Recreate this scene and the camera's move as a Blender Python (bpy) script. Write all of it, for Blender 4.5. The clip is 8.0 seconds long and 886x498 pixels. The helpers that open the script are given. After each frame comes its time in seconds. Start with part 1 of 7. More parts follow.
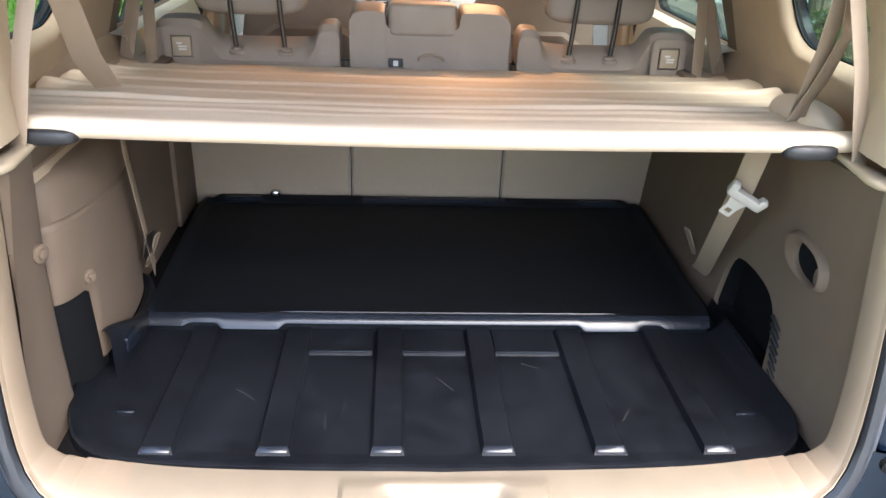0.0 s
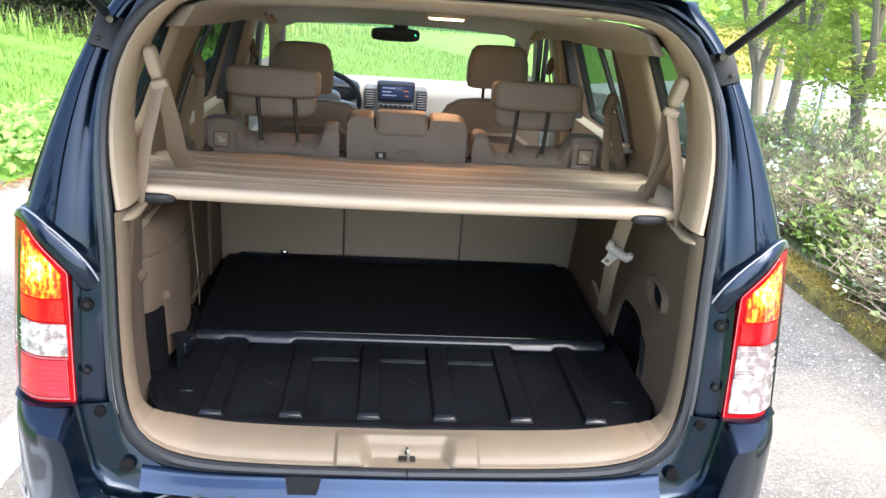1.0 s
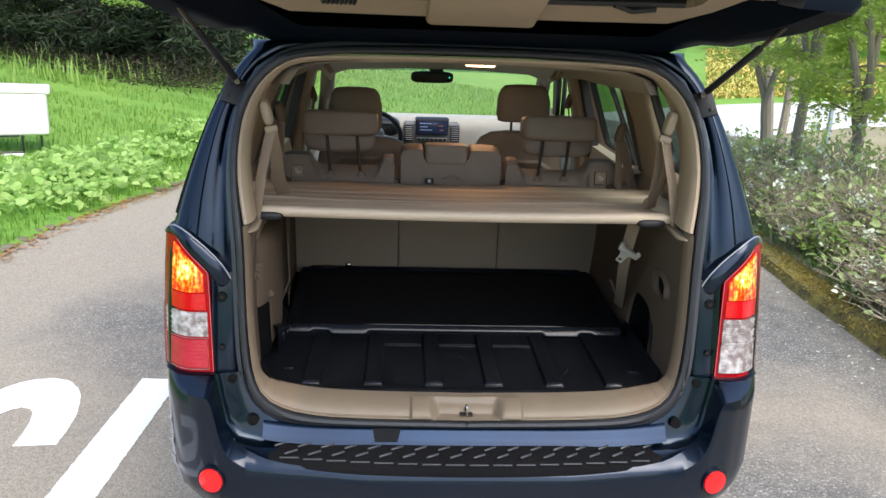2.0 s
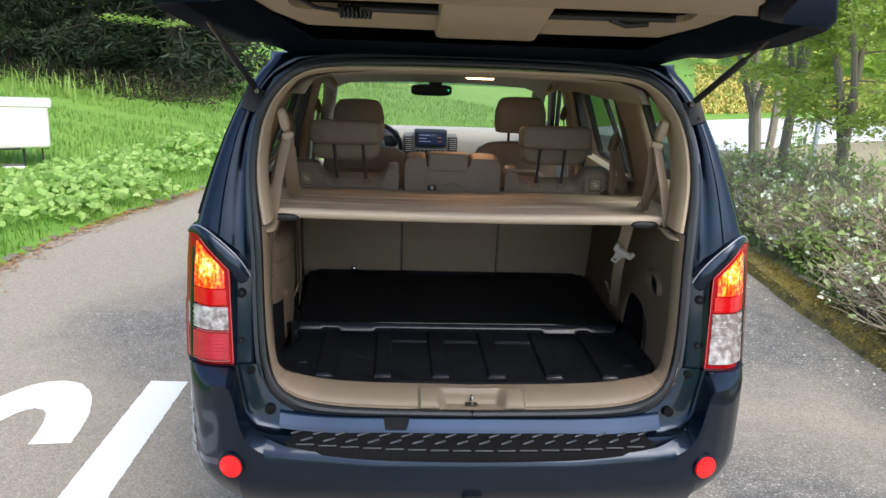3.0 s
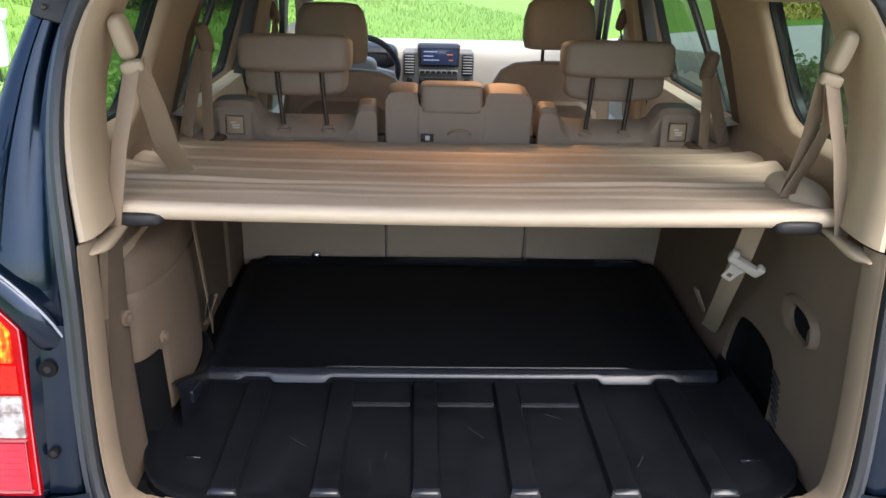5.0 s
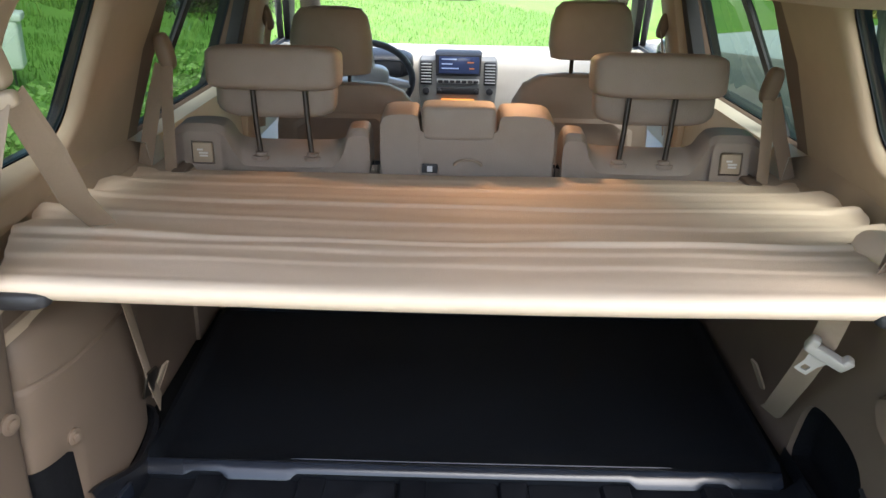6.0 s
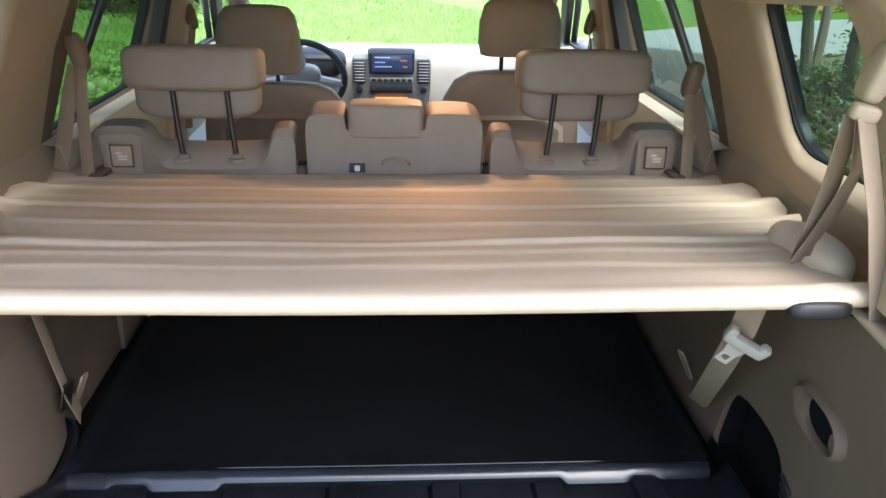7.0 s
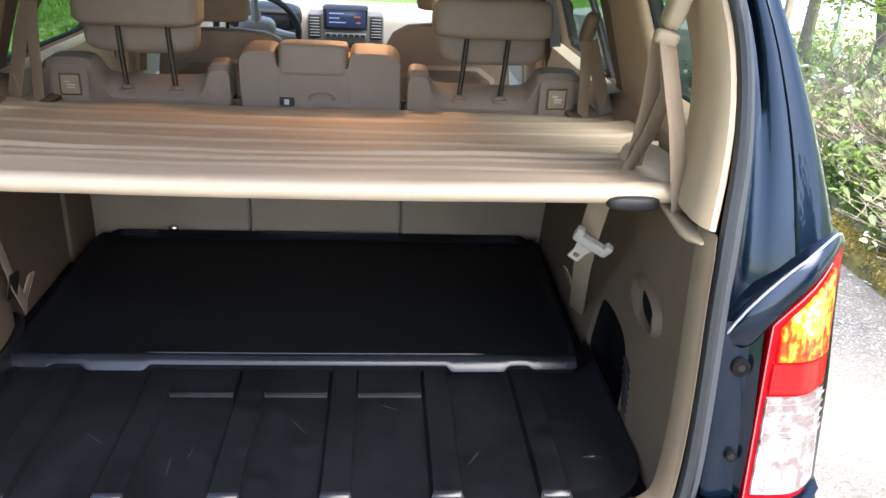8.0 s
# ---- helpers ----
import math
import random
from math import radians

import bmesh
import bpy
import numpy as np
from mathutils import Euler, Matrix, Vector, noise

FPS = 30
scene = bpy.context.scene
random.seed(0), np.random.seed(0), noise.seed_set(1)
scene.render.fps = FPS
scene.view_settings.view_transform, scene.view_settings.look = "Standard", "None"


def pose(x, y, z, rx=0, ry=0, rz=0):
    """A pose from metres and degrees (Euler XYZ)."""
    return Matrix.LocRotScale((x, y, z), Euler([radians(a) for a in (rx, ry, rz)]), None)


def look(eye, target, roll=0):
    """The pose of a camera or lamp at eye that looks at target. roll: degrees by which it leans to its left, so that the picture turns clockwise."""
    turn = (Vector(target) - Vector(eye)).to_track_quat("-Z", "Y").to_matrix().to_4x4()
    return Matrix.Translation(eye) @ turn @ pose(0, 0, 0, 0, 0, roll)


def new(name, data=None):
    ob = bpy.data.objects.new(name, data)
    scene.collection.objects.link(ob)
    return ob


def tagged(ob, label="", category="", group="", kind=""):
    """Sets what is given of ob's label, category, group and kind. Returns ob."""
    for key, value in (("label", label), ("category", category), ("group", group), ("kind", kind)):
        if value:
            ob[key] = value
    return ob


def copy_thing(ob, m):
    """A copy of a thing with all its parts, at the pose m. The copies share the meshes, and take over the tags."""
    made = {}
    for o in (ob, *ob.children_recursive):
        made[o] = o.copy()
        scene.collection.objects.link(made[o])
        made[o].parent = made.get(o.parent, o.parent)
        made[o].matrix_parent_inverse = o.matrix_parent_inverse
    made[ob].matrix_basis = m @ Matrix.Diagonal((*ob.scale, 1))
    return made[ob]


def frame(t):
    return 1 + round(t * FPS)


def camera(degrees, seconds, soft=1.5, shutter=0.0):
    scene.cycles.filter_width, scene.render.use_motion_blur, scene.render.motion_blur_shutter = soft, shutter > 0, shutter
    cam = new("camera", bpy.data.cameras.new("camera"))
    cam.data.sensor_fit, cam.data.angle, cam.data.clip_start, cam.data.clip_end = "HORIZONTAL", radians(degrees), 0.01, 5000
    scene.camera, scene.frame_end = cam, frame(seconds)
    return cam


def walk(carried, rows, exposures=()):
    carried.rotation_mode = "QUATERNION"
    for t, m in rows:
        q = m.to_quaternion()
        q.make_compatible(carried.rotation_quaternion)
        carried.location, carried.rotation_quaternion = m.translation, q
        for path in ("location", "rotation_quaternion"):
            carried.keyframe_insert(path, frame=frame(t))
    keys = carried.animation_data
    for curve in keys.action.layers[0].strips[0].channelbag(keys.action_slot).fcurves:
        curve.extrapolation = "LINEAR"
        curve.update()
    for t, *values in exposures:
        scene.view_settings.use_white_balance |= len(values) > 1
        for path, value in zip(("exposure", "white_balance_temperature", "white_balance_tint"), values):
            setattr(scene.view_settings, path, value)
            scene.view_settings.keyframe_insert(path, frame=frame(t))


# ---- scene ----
cam = camera(57.3, 8.0)
PATH = [
    (0, (-0.086, -0.982, 1.644), (0.034, 0.836, 0.819), 2.3),
    (0.5, (-0.124, -1.287, 1.75), (0.086, 0.562, 1.018), 3.7),
    (1, (-0.094, -1.654, 1.792), (0.072, 0.24, 1.171), 3.9),
    (1.5, (-0.145, -1.934, 1.843), (-0.02, -0.025, 1.259), 2.4),
    (2.15, (-0.227, -2.259, 1.877), (-0.12, -0.337, 1.332), 2.0),
    (2.8, (-0.275, -2.398, 1.875), (-0.155, -0.471, 1.354), 2.6),
    (3, (-0.267, -2.359, 1.865), (-0.138, -0.431, 1.351), 2.1),
    (3.5, (-0.211, -2.116, 1.801), (-0.082, -0.201, 1.24), 1.1),
    (4, (-0.113, -1.765, 1.78), (-0.018, 0.131, 1.152), 1.1),
    (4.2, (-0.088, -1.634, 1.772), (-0.013, 0.255, 1.12), 1.1),
    (5.3, (-0.126, -0.982, 1.737), (-0.066, 0.88, 1.011), 1.7),
    (5.5, (-0.096, -0.889, 1.729), (-0.064, 0.974, 1.002), 1.9),
    (6, (-0.037, -0.745, 1.736), (-0.051, 1.12, 1.015), 1.2),
    (6.5, (-0.015, -0.708, 1.734), (0.008, 1.164, 1.029), 0.7),
    (7, (0.003, -0.732, 1.733), (0.121, 1.13, 1.011), 1.2),
    (7.5, (0.051, -0.837, 1.736), (0.317, 0.999, 0.988), 1.4),
    (8, (0.16, -0.994, 1.704), (0.322, 0.841, 0.925), 2.9),
]
walk(cam, [(t, look(eye, target, roll)) for t, eye, target, roll in PATH],
     [(0.0, 3.05, 6300, 10), (0.5, 2.7, 6250, 10), (1.0, 2.2, 6350, 10), (1.6, 1.45, 6500, 9), (3.0, 1.1, 6500, 8), (3.6, 1.12, 6500, 8), (4.2, 1.52, 6500, 10),
      (5.3, 2.15, 6500, 11), (6.0, 2.4, 6350, 9), (6.5, 2.6, 6150, 8), (7.2, 2.6, 6150, 9), (8.0, 2.4, 6400, 11)])
SKY_STRENGTH, SUN_STRENGTH, DOME_POWER = 0.15, 1.2, 0.5

# ---- light ----
world = bpy.data.worlds.new("sky")
scene.world = world
world.use_nodes = True
wn = world.node_tree.nodes
sky = wn.new("ShaderNodeTexSky")
sky.sky_type = "NISHITA"
sky.sun_disc = False
sky.sun_elevation = radians(53)
sky.sun_rotation = radians(154)
sky.air_density, sky.dust_density, sky.ozone_density = 1.0, 2.5, 1.2
world.node_tree.links.new(sky.outputs[0], wn["Background"].inputs[0])
wn["Background"].inputs[1].default_value = SKY_STRENGTH
sun = new("sun", bpy.data.lights.new("sun", "SUN"))
sun.data.energy, sun.data.angle, sun.data.color = SUN_STRENGTH, radians(50), (1.0, 0.98, 0.95)
sun.matrix_world = look((4.2, -8.8, 13.0), (0, 0, 0))


# ---- materials ----
def material(name, base, rough=0.5, metal=0.0, other=None, scale=30.0, amount=0.5, bump=0.0, bump_scale=200.0, coat=0.0,
             transmission=0.0, emit=0.0, emit_color=None, island=0.0, sheen=0.0, spec=0.5, big=2.5, stretch=None, coat_rough=0.04):
    """A principled material whose colour varies at two scales between base and other."""
    m = bpy.data.materials.new(name)
    m.use_nodes = True
    n, l = m.node_tree.nodes, m.node_tree.links
    p = n["Principled BSDF"]
    p.inputs["Roughness"].default_value = rough
    p.inputs["Metallic"].default_value = metal
    p.inputs["Specular IOR Level"].default_value = spec
    p.inputs["Coat Weight"].default_value = coat
    p.inputs["Coat Roughness"].default_value = coat_rough
    p.inputs["Transmission Weight"].default_value = transmission
    p.inputs["Sheen Weight"].default_value = sheen
    if emit:
        p.inputs["Emission Color"].default_value = (*(emit_color or base), 1)
        p.inputs["Emission Strength"].default_value = emit
    other = other or tuple(c * 0.78 for c in base)
    geo = n.new("ShaderNodeNewGeometry")
    where = geo.outputs["Position"]
    if stretch:
        mp = n.new("ShaderNodeMapping")
        mp.inputs["Scale"].default_value = stretch
        l.new(where, mp.inputs[0])
        where = mp.outputs[0]
    fine, wide = n.new("ShaderNodeTexNoise"), n.new("ShaderNodeTexNoise")
    fine.inputs["Scale"].default_value, fine.inputs["Detail"].default_value = scale, 6
    wide.inputs["Scale"].default_value, wide.inputs["Detail"].default_value = big, 3
    l.new(where, fine.inputs["Vector"])
    l.new(where, wide.inputs["Vector"])
    add = n.new("ShaderNodeMath")
    add.operation = "ADD"
    l.new(fine.outputs[0], add.inputs[0])
    l.new(wide.outputs[0], add.inputs[1])
    fac = add.outputs[0]
    if island:
        more = n.new("ShaderNodeMath")
        more.operation = "MULTIPLY_ADD"
        more.inputs[1].default_value = island
        l.new(geo.outputs["Random Per Island"], more.inputs[0])
        l.new(fac, more.inputs[2])
        fac = more.outputs[0]
    ramp = n.new("ShaderNodeMapRange")
    ramp.inputs["From Min"].default_value = 1.0 - 0.35 / max(amount, 0.05)
    ramp.inputs["From Max"].default_value = 1.0 + 0.35 / max(amount, 0.05) + island
    l.new(fac, ramp.inputs[0])
    mix = n.new("ShaderNodeMix")
    mix.data_type = "RGBA"
    mix.inputs[6].default_value, mix.inputs[7].default_value = (*base, 1), (*other, 1)
    l.new(ramp.outputs[0], mix.inputs[0])
    l.new(mix.outputs[2], p.inputs["Base Color"])
    if bump:
        tex, b = n.new("ShaderNodeTexNoise"), n.new("ShaderNodeBump")
        tex.inputs["Scale"].default_value, tex.inputs["Detail"].default_value = bump_scale, 4
        l.new(geo.outputs["Position"], tex.inputs["Vector"])
        b.inputs["Strength"].default_value, b.inputs["Distance"].default_value = bump, 0.004
        l.new(tex.outputs[0], b.inputs["Height"])
        l.new(b.outputs[0], p.inputs["Normal"])
    return m


PAINT = material("blue_paint", (0.0060, 0.0166, 0.0330), 0.30, 0.85, (0.0040, 0.0112, 0.0230), 5, 0.9, coat=0.55, spec=0.3, coat_rough=0.03)
BUMPER = material("blue_bumper_paint", (0.0068, 0.0172, 0.0385), 0.36, 0.7, (0.0048, 0.0118, 0.0270), 9, 0.8, 0.02, 120, coat=0.70, spec=0.25, coat_rough=0.05)
# Darker, dull copy of the blue paint: the flange's shade in its colour.
SHADEPAINT = material("shaded_blue_paint", (0.0028, 0.0065, 0.0135), 0.5, 0.3, (0.0020, 0.0046, 0.0095), 9, 0.8, spec=0.12)
# Ledge copy of the body paint: reflected sky set by bluer colour, weaker coat.
LEDGE = material("sky_toned_paint", (0.0085, 0.0225, 0.055), 0.35, 0.8, (0.0050, 0.0140, 0.036), 4, 1.0, coat=0.16, spec=0.25, coat_rough=0.05, big=2)
CREAM = material("cream_plastic", (0.43, 0.332, 0.232), 0.55, 0, (0.375, 0.288, 0.200), 25, 0.6, 0.10, 900)
TAN = material("tan_plastic", (0.155, 0.110, 0.077), 0.65, 0, (0.124, 0.088, 0.061), 18, 0.6, 0.15, 900)
SILLTAN = material("tan_sill_plastic", (0.208, 0.165, 0.117), 0.5, 0, (0.172, 0.136, 0.096), 16, 0.8, 0.12, 700, big=4)
JAMBTAN = material("tan_jamb_plastic", (0.225, 0.168, 0.116), 0.55, 0, (0.185, 0.137, 0.094), 16, 0.8, 0.12, 700, big=4)
PILLARTAN = material("beige_plastic", (0.41, 0.325, 0.230), 0.6, 0, (0.36, 0.285, 0.200), 25, 0.6, 0.10, 900)
LINER = material("headliner_cloth", (0.45, 0.37, 0.28), 0.9, 0, (0.40, 0.33, 0.25), 80, 0.5, 0.2, 1500, sheen=0.2)
COVER = material("tan_vinyl", (0.70, 0.570, 0.432), 0.6, 0, (0.63, 0.510, 0.383), 12, 0.6, 0.12, 1200)
LEATHER = material("tan_leather", (0.31, 0.250, 0.203), 0.5, 0, (0.26, 0.209, 0.169), 22, 0.7, 0.35, 420)
BACKCARPET = material("tan_carpet", (0.34, 0.268, 0.202), 0.95, 0, (0.275, 0.215, 0.162), 220, 0.8, 0.6, 900, sheen=0.3)
BELT = material("tan_webbing", (0.335, 0.255, 0.182), 0.7, 0, (0.275, 0.206, 0.146), 300, 0.6, 0.3, 1800)
GREYIVORY = material("grey_ivory_plastic", (0.40, 0.375, 0.33), 0.45, 0, (0.35, 0.325, 0.285), 30, 0.5)
IVORY = material("ivory_plastic", (0.62, 0.56, 0.44), 0.4, 0, (0.55, 0.49, 0.38), 30, 0.5)
BLACK = material("black_plastic", (0.014, 0.014, 0.016), 0.45, 0, (0.022, 0.022, 0.024), 60, 0.6, 0.2, 700)
RUBBER = material("black_rubber", (0.012, 0.0125, 0.015), 0.5, 0, (0.02, 0.02, 0.023), 40, 0.6, 0.1, 500, spec=0.25)
TRAY = material("black_liner", (0.0042, 0.0049, 0.0068), 0.36, 0, (0.0125, 0.0140, 0.0180), 22, 1.0, 0.35, 650, spec=0.19, big=6)
# Glossier, bluer copy of the liner, made to carry its edge highlights.
TRAYLIP = material("glossy_liner_edge", (0.006, 0.008, 0.013), 0.22, 0, (0.014, 0.018, 0.027), 5, 1.0, 0.03, 60, spec=0.42)
MATTRAY = material("black_matt_liner", (0.0030, 0.0039, 0.0056), 0.5, 0, (0.0060, 0.0076, 0.0106), 60, 1.0, 0.35, 650, spec=0.115, big=6)
MATTBLACK = material("black_matt", (0.008, 0.008, 0.009), 0.95, 0, (0.014, 0.014, 0.015), 150, 0.7, 0.5, 900, spec=0.04)
GREYSEAL = material("grey_rubber", (0.05, 0.055, 0.065), 0.4, 0, (0.07, 0.075, 0.085), 30, 0.5)
CHROME = material("polished_steel", (0.62, 0.62, 0.62), 0.22, 1.0, (0.5, 0.5, 0.5), 50, 0.5)
STEEL = material("satin_steel", (0.11, 0.098, 0.082), 0.4, 1.0, (0.22, 0.20, 0.17), 60, 0.5)
SILVER = material("silver_plastic", (0.52, 0.52, 0.50), 0.4, 0.25, (0.45, 0.45, 0.44), 40, 0.5)
RODSTEEL = material("dark_steel_rod", (0.055, 0.045, 0.035), 0.4, 0.5, (0.035, 0.028, 0.022), 60, 0.6)
CONSOLE = material("grey_console", (0.25, 0.25, 0.235), 0.45, 0.15, (0.21, 0.21, 0.20), 40, 0.5)
# Pale grey that paints the bevel highlight on the lamp caps.
EDGEGLINT = material("edge_highlight", (0.40, 0.41, 0.46), 0.28, 0, (0.24, 0.25, 0.29), 25, 0.8, spec=0.6)
DASH = material("beige_dashboard", (0.52, 0.49, 0.43), 0.6, 0, (0.46, 0.43, 0.375), 30, 0.5, 0.3, 900)
GLOSSRED = material("red_lens", (0.40, 0.003, 0.008), 0.15, 0, (0.24, 0.002, 0.006), 40, 0.7, 0.25, 160, coat=0.08, spec=0.15)
# Emission added to brighten the bumper reflectors, which are no lamps.
GLOWRED = material("glowing_reflector_red", (0.75, 0.01, 0.012), 0.12, 0, (0.6, 0.006, 0.008), 90, 0.6, 0.3, 260, coat=0.6, emit=0.17, emit_color=(1.0, 0.010, 0.018))
BRAKERED = material("lit_brake_lens", (0.50, 0.004, 0.008), 0.12, 0, (0.38, 0.003, 0.006), 40, 0.5, 0.2, 160, coat=0.3, emit=0.075, emit_color=(1.0, 0.010, 0.012))
FOGRED = material("unlit_red_lens", (0.56, 0.030, 0.062), 0.12, 0, (0.38, 0.014, 0.030), 28, 0.8, 0.4, 120, coat=0.4)
LENSLINE = material("pink_lens_line", (0.52, 0.17, 0.18), 0.4, 0, (0.42, 0.11, 0.12), 40, 0.6)
SEALRUBBER = material("seal_rubber", (0.020, 0.0215, 0.025), 0.38, 0, (0.030, 0.032, 0.037), 30, 0.6, 0.1, 400, spec=0.45)
CLEAR = material("clear_lens", (0.66, 0.635, 0.635), 0.14, 0, (0.20, 0.16, 0.155), 46, 2.0, 1.0, 80, coat=0.4)
SCREEN = material("display", (0.03, 0.04, 0.09), 0.15, 0, (0.02, 0.03, 0.07), 20, 0.5, emit=0.018, emit_color=(0.16, 0.22, 0.45))
AMBERLED = material("lit_display", (0.8, 0.25, 0.04), 0.3, 0, None, 20, 0.4, emit=0.28, emit_color=(1.0, 0.32, 0.06))
LAMPGLOW = material("lit_dome_lens", (1, 0.85, 0.7), 0.4, 0, None, 20, 0.2, emit=4.0, emit_color=(1.0, 0.62, 0.34))
GREENLED = material("lit_green_dot", (0.02, 0.6, 0.3), 0.3, 0, None, 20, 0.2, emit=1.5)
SCREENINK = material("screen_text", (0.4, 0.5, 0.75), 0.4, 0, None, 20, 0.3, emit=0.02)
WHITEPAPER = material("white_print", (0.75, 0.73, 0.70), 0.6)
ORANGE = material("orange_print", (0.75, 0.22, 0.05), 0.6)
TYRE = material("tyre_rubber", (0.02, 0.02, 0.02), 0.85, 0, (0.035, 0.034, 0.032), 30, 0.7, 0.3, 200)


def amber_lens():
    """A lit signal lens: red to amber with fine upright flutes, brightest in front of its bulb."""
    m = bpy.data.materials.new("lit_amber_lens")
    m.use_nodes = True
    n, l = m.node_tree.nodes, m.node_tree.links
    p = n["Principled BSDF"]
    p.inputs["Roughness"].default_value = 0.1
    p.inputs["Coat Weight"].default_value = 0.6
    geo = n.new("ShaderNodeNewGeometry")

    def tex(scale, detail):
        mp, t = n.new("ShaderNodeMapping"), n.new("ShaderNodeTexNoise")
        mp.inputs["Scale"].default_value = scale
        l.new(geo.outputs["Position"], mp.inputs[0])
        t.inputs["Scale"].default_value, t.inputs["Detail"].default_value = 1.0, detail
        l.new(mp.outputs[0], t.inputs["Vector"])
        return t

    def math_node(op, a, b):
        x = n.new("ShaderNodeMath")
        x.operation = op
        for k, v in enumerate((a, b)):
            if isinstance(v, float):
                x.inputs[k].default_value = v
            else:
                l.new(v, x.inputs[k])
        return x.outputs[0]
    flutes, cells = tex((150, 30, 34), 1), tex((62, 40, 80), 1)
    mix = math_node("ADD", math_node("MULTIPLY", flutes.outputs[0], 0.5), math_node("MULTIPLY", cells.outputs[0], 0.5))
    # distance to the bulb, alike on both sides of the car
    side, near = n.new("ShaderNodeSeparateXYZ"), n.new("ShaderNodeCombineXYZ")
    l.new(geo.outputs["Position"], side.inputs[0])
    l.new(math_node("ABSOLUTE", side.outputs["X"], 0.0), near.inputs["X"])
    l.new(side.outputs["Z"], near.inputs["Z"])
    far = n.new("ShaderNodeVectorMath")
    far.operation = "DISTANCE"
    far.inputs[1].default_value = (0.822, 0.0, 1.158)
    l.new(near.outputs[0], far.inputs[0])
    glow = n.new("ShaderNodeMapRange")
    glow.interpolation_type = "SMOOTHSTEP"
    glow.inputs["From Min"].default_value, glow.inputs["From Max"].default_value = 0.075, 0.0
    glow.inputs["To Min"].default_value, glow.inputs["To Max"].default_value = 0.02, 0.24
    l.new(far.outputs["Value"], glow.inputs[0])
    level = math_node("ADD", mix, glow.outputs[0])
    ramp = n.new("ShaderNodeValToRGB")
    e = ramp.color_ramp.elements
    e[0].position, e[0].color = 0.40, (0.55, 0.008, 0.006, 1)
    e[1].position, e[1].color = 0.88, (1.0, 0.80, 0.34, 1)
    e.new(0.55).color = (0.95, 0.055, 0.006, 1)
    e.new(0.70).color = (1.0, 0.30, 0.02, 1)
    l.new(level, ramp.inputs[0])
    l.new(ramp.outputs[0], p.inputs["Base Color"])
    l.new(ramp.outputs[0], p.inputs["Emission Color"])
    strength = n.new("ShaderNodeMapRange")
    strength.inputs["From Min"].default_value, strength.inputs["From Max"].default_value = 0.40, 0.85
    strength.inputs["To Min"].default_value, strength.inputs["To Max"].default_value = 0.16, 0.75
    l.new(level, strength.inputs[0])
    l.new(strength.outputs[0], p.inputs["Emission Strength"])
    b = n.new("ShaderNodeBump")
    b.inputs["Strength"].default_value, b.inputs["Distance"].default_value = 0.6, 0.004
    l.new(mix, b.inputs["Height"])
    l.new(b.outputs[0], p.inputs["Normal"])
    return m


AMBER = amber_lens()


def glass(name, colour, rough=0.0, clear=0.8):
    """Thin pane: mostly see-through with a glossy surface."""
    m = bpy.data.materials.new(name)
    m.use_nodes = True
    n, l = m.node_tree.nodes, m.node_tree.links
    out = n["Material Output"]
    t, g, mix, fr = n.new("ShaderNodeBsdfTransparent"), n.new("ShaderNodeBsdfGlossy"), n.new("ShaderNodeMixShader"), n.new("ShaderNodeLayerWeight")
    t.inputs[0].default_value = (*colour, 1)
    g.inputs["Roughness"].default_value = rough
    fr.inputs[0].default_value = 0.5
    power, gloss = n.new("ShaderNodeMath"), n.new("ShaderNodeMath")
    power.operation, gloss.operation = "POWER", "MULTIPLY_ADD"
    power.inputs[1].default_value = 4.0
    gloss.inputs[1].default_value, gloss.inputs[2].default_value = 0.3, 0.03
    l.new(fr.outputs["Facing"], power.inputs[0])
    l.new(power.outputs[0], gloss.inputs[0])
    l.new(gloss.outputs[0], mix.inputs[0])
    l.new(t.outputs[0], mix.inputs[1])
    l.new(g.outputs[0], mix.inputs[2])
    l.new(mix.outputs[0], out.inputs["Surface"])
    return m


PANE = glass("clear_glass", (0.95, 0.98, 0.96))
SHADEBAND = glass("green_shade_band", (0.30, 0.52, 0.44))
SCUFF = material("bare_scuffed_plastic", (0.42, 0.42, 0.42), 0.7, 0, (0.20, 0.21, 0.23), 60, 1.0, 0.4, 300)
TINTED = glass("tinted_glass", (0.15, 0.205, 0.165))


# ---- building helpers ----
def part(name, bm, mat, parent=None, label="", smooth=True, angle=40):
    """Links a bmesh as one mesh object under a thing or a part."""
    bmesh.ops.recalc_face_normals(bm, faces=bm.faces)
    me = bpy.data.meshes.new(name)
    bm.to_mesh(me)
    bm.free()
    me.materials.append(mat)
    if smooth:
        me.shade_smooth()
        me.set_sharp_from_angle(angle=radians(angle))
    ob = new(name, me)
    ob.parent = parent
    if label:
        ob["label"] = label
    return ob


def thing(name, label, category, group="", kind=""):
    return tagged(new(name), label, category, group, kind)


def add_box(bm, x0, x1, y0, y1, z0, z1, bevel=0.0, seg=2, m=None):
    t = bmesh.new()
    bmesh.ops.create_cube(t, size=1)
    for v in t.verts:
        v.co = Vector((x0 + (v.co.x + 0.5) * (x1 - x0), y0 + (v.co.y + 0.5) * (y1 - y0), z0 + (v.co.z + 0.5) * (z1 - z0)))
    if bevel:
        bmesh.ops.bevel(t, geom=t.edges[:], offset=bevel, segments=seg, profile=0.5, affect="EDGES")
    merge(bm, t, m)
    return bm


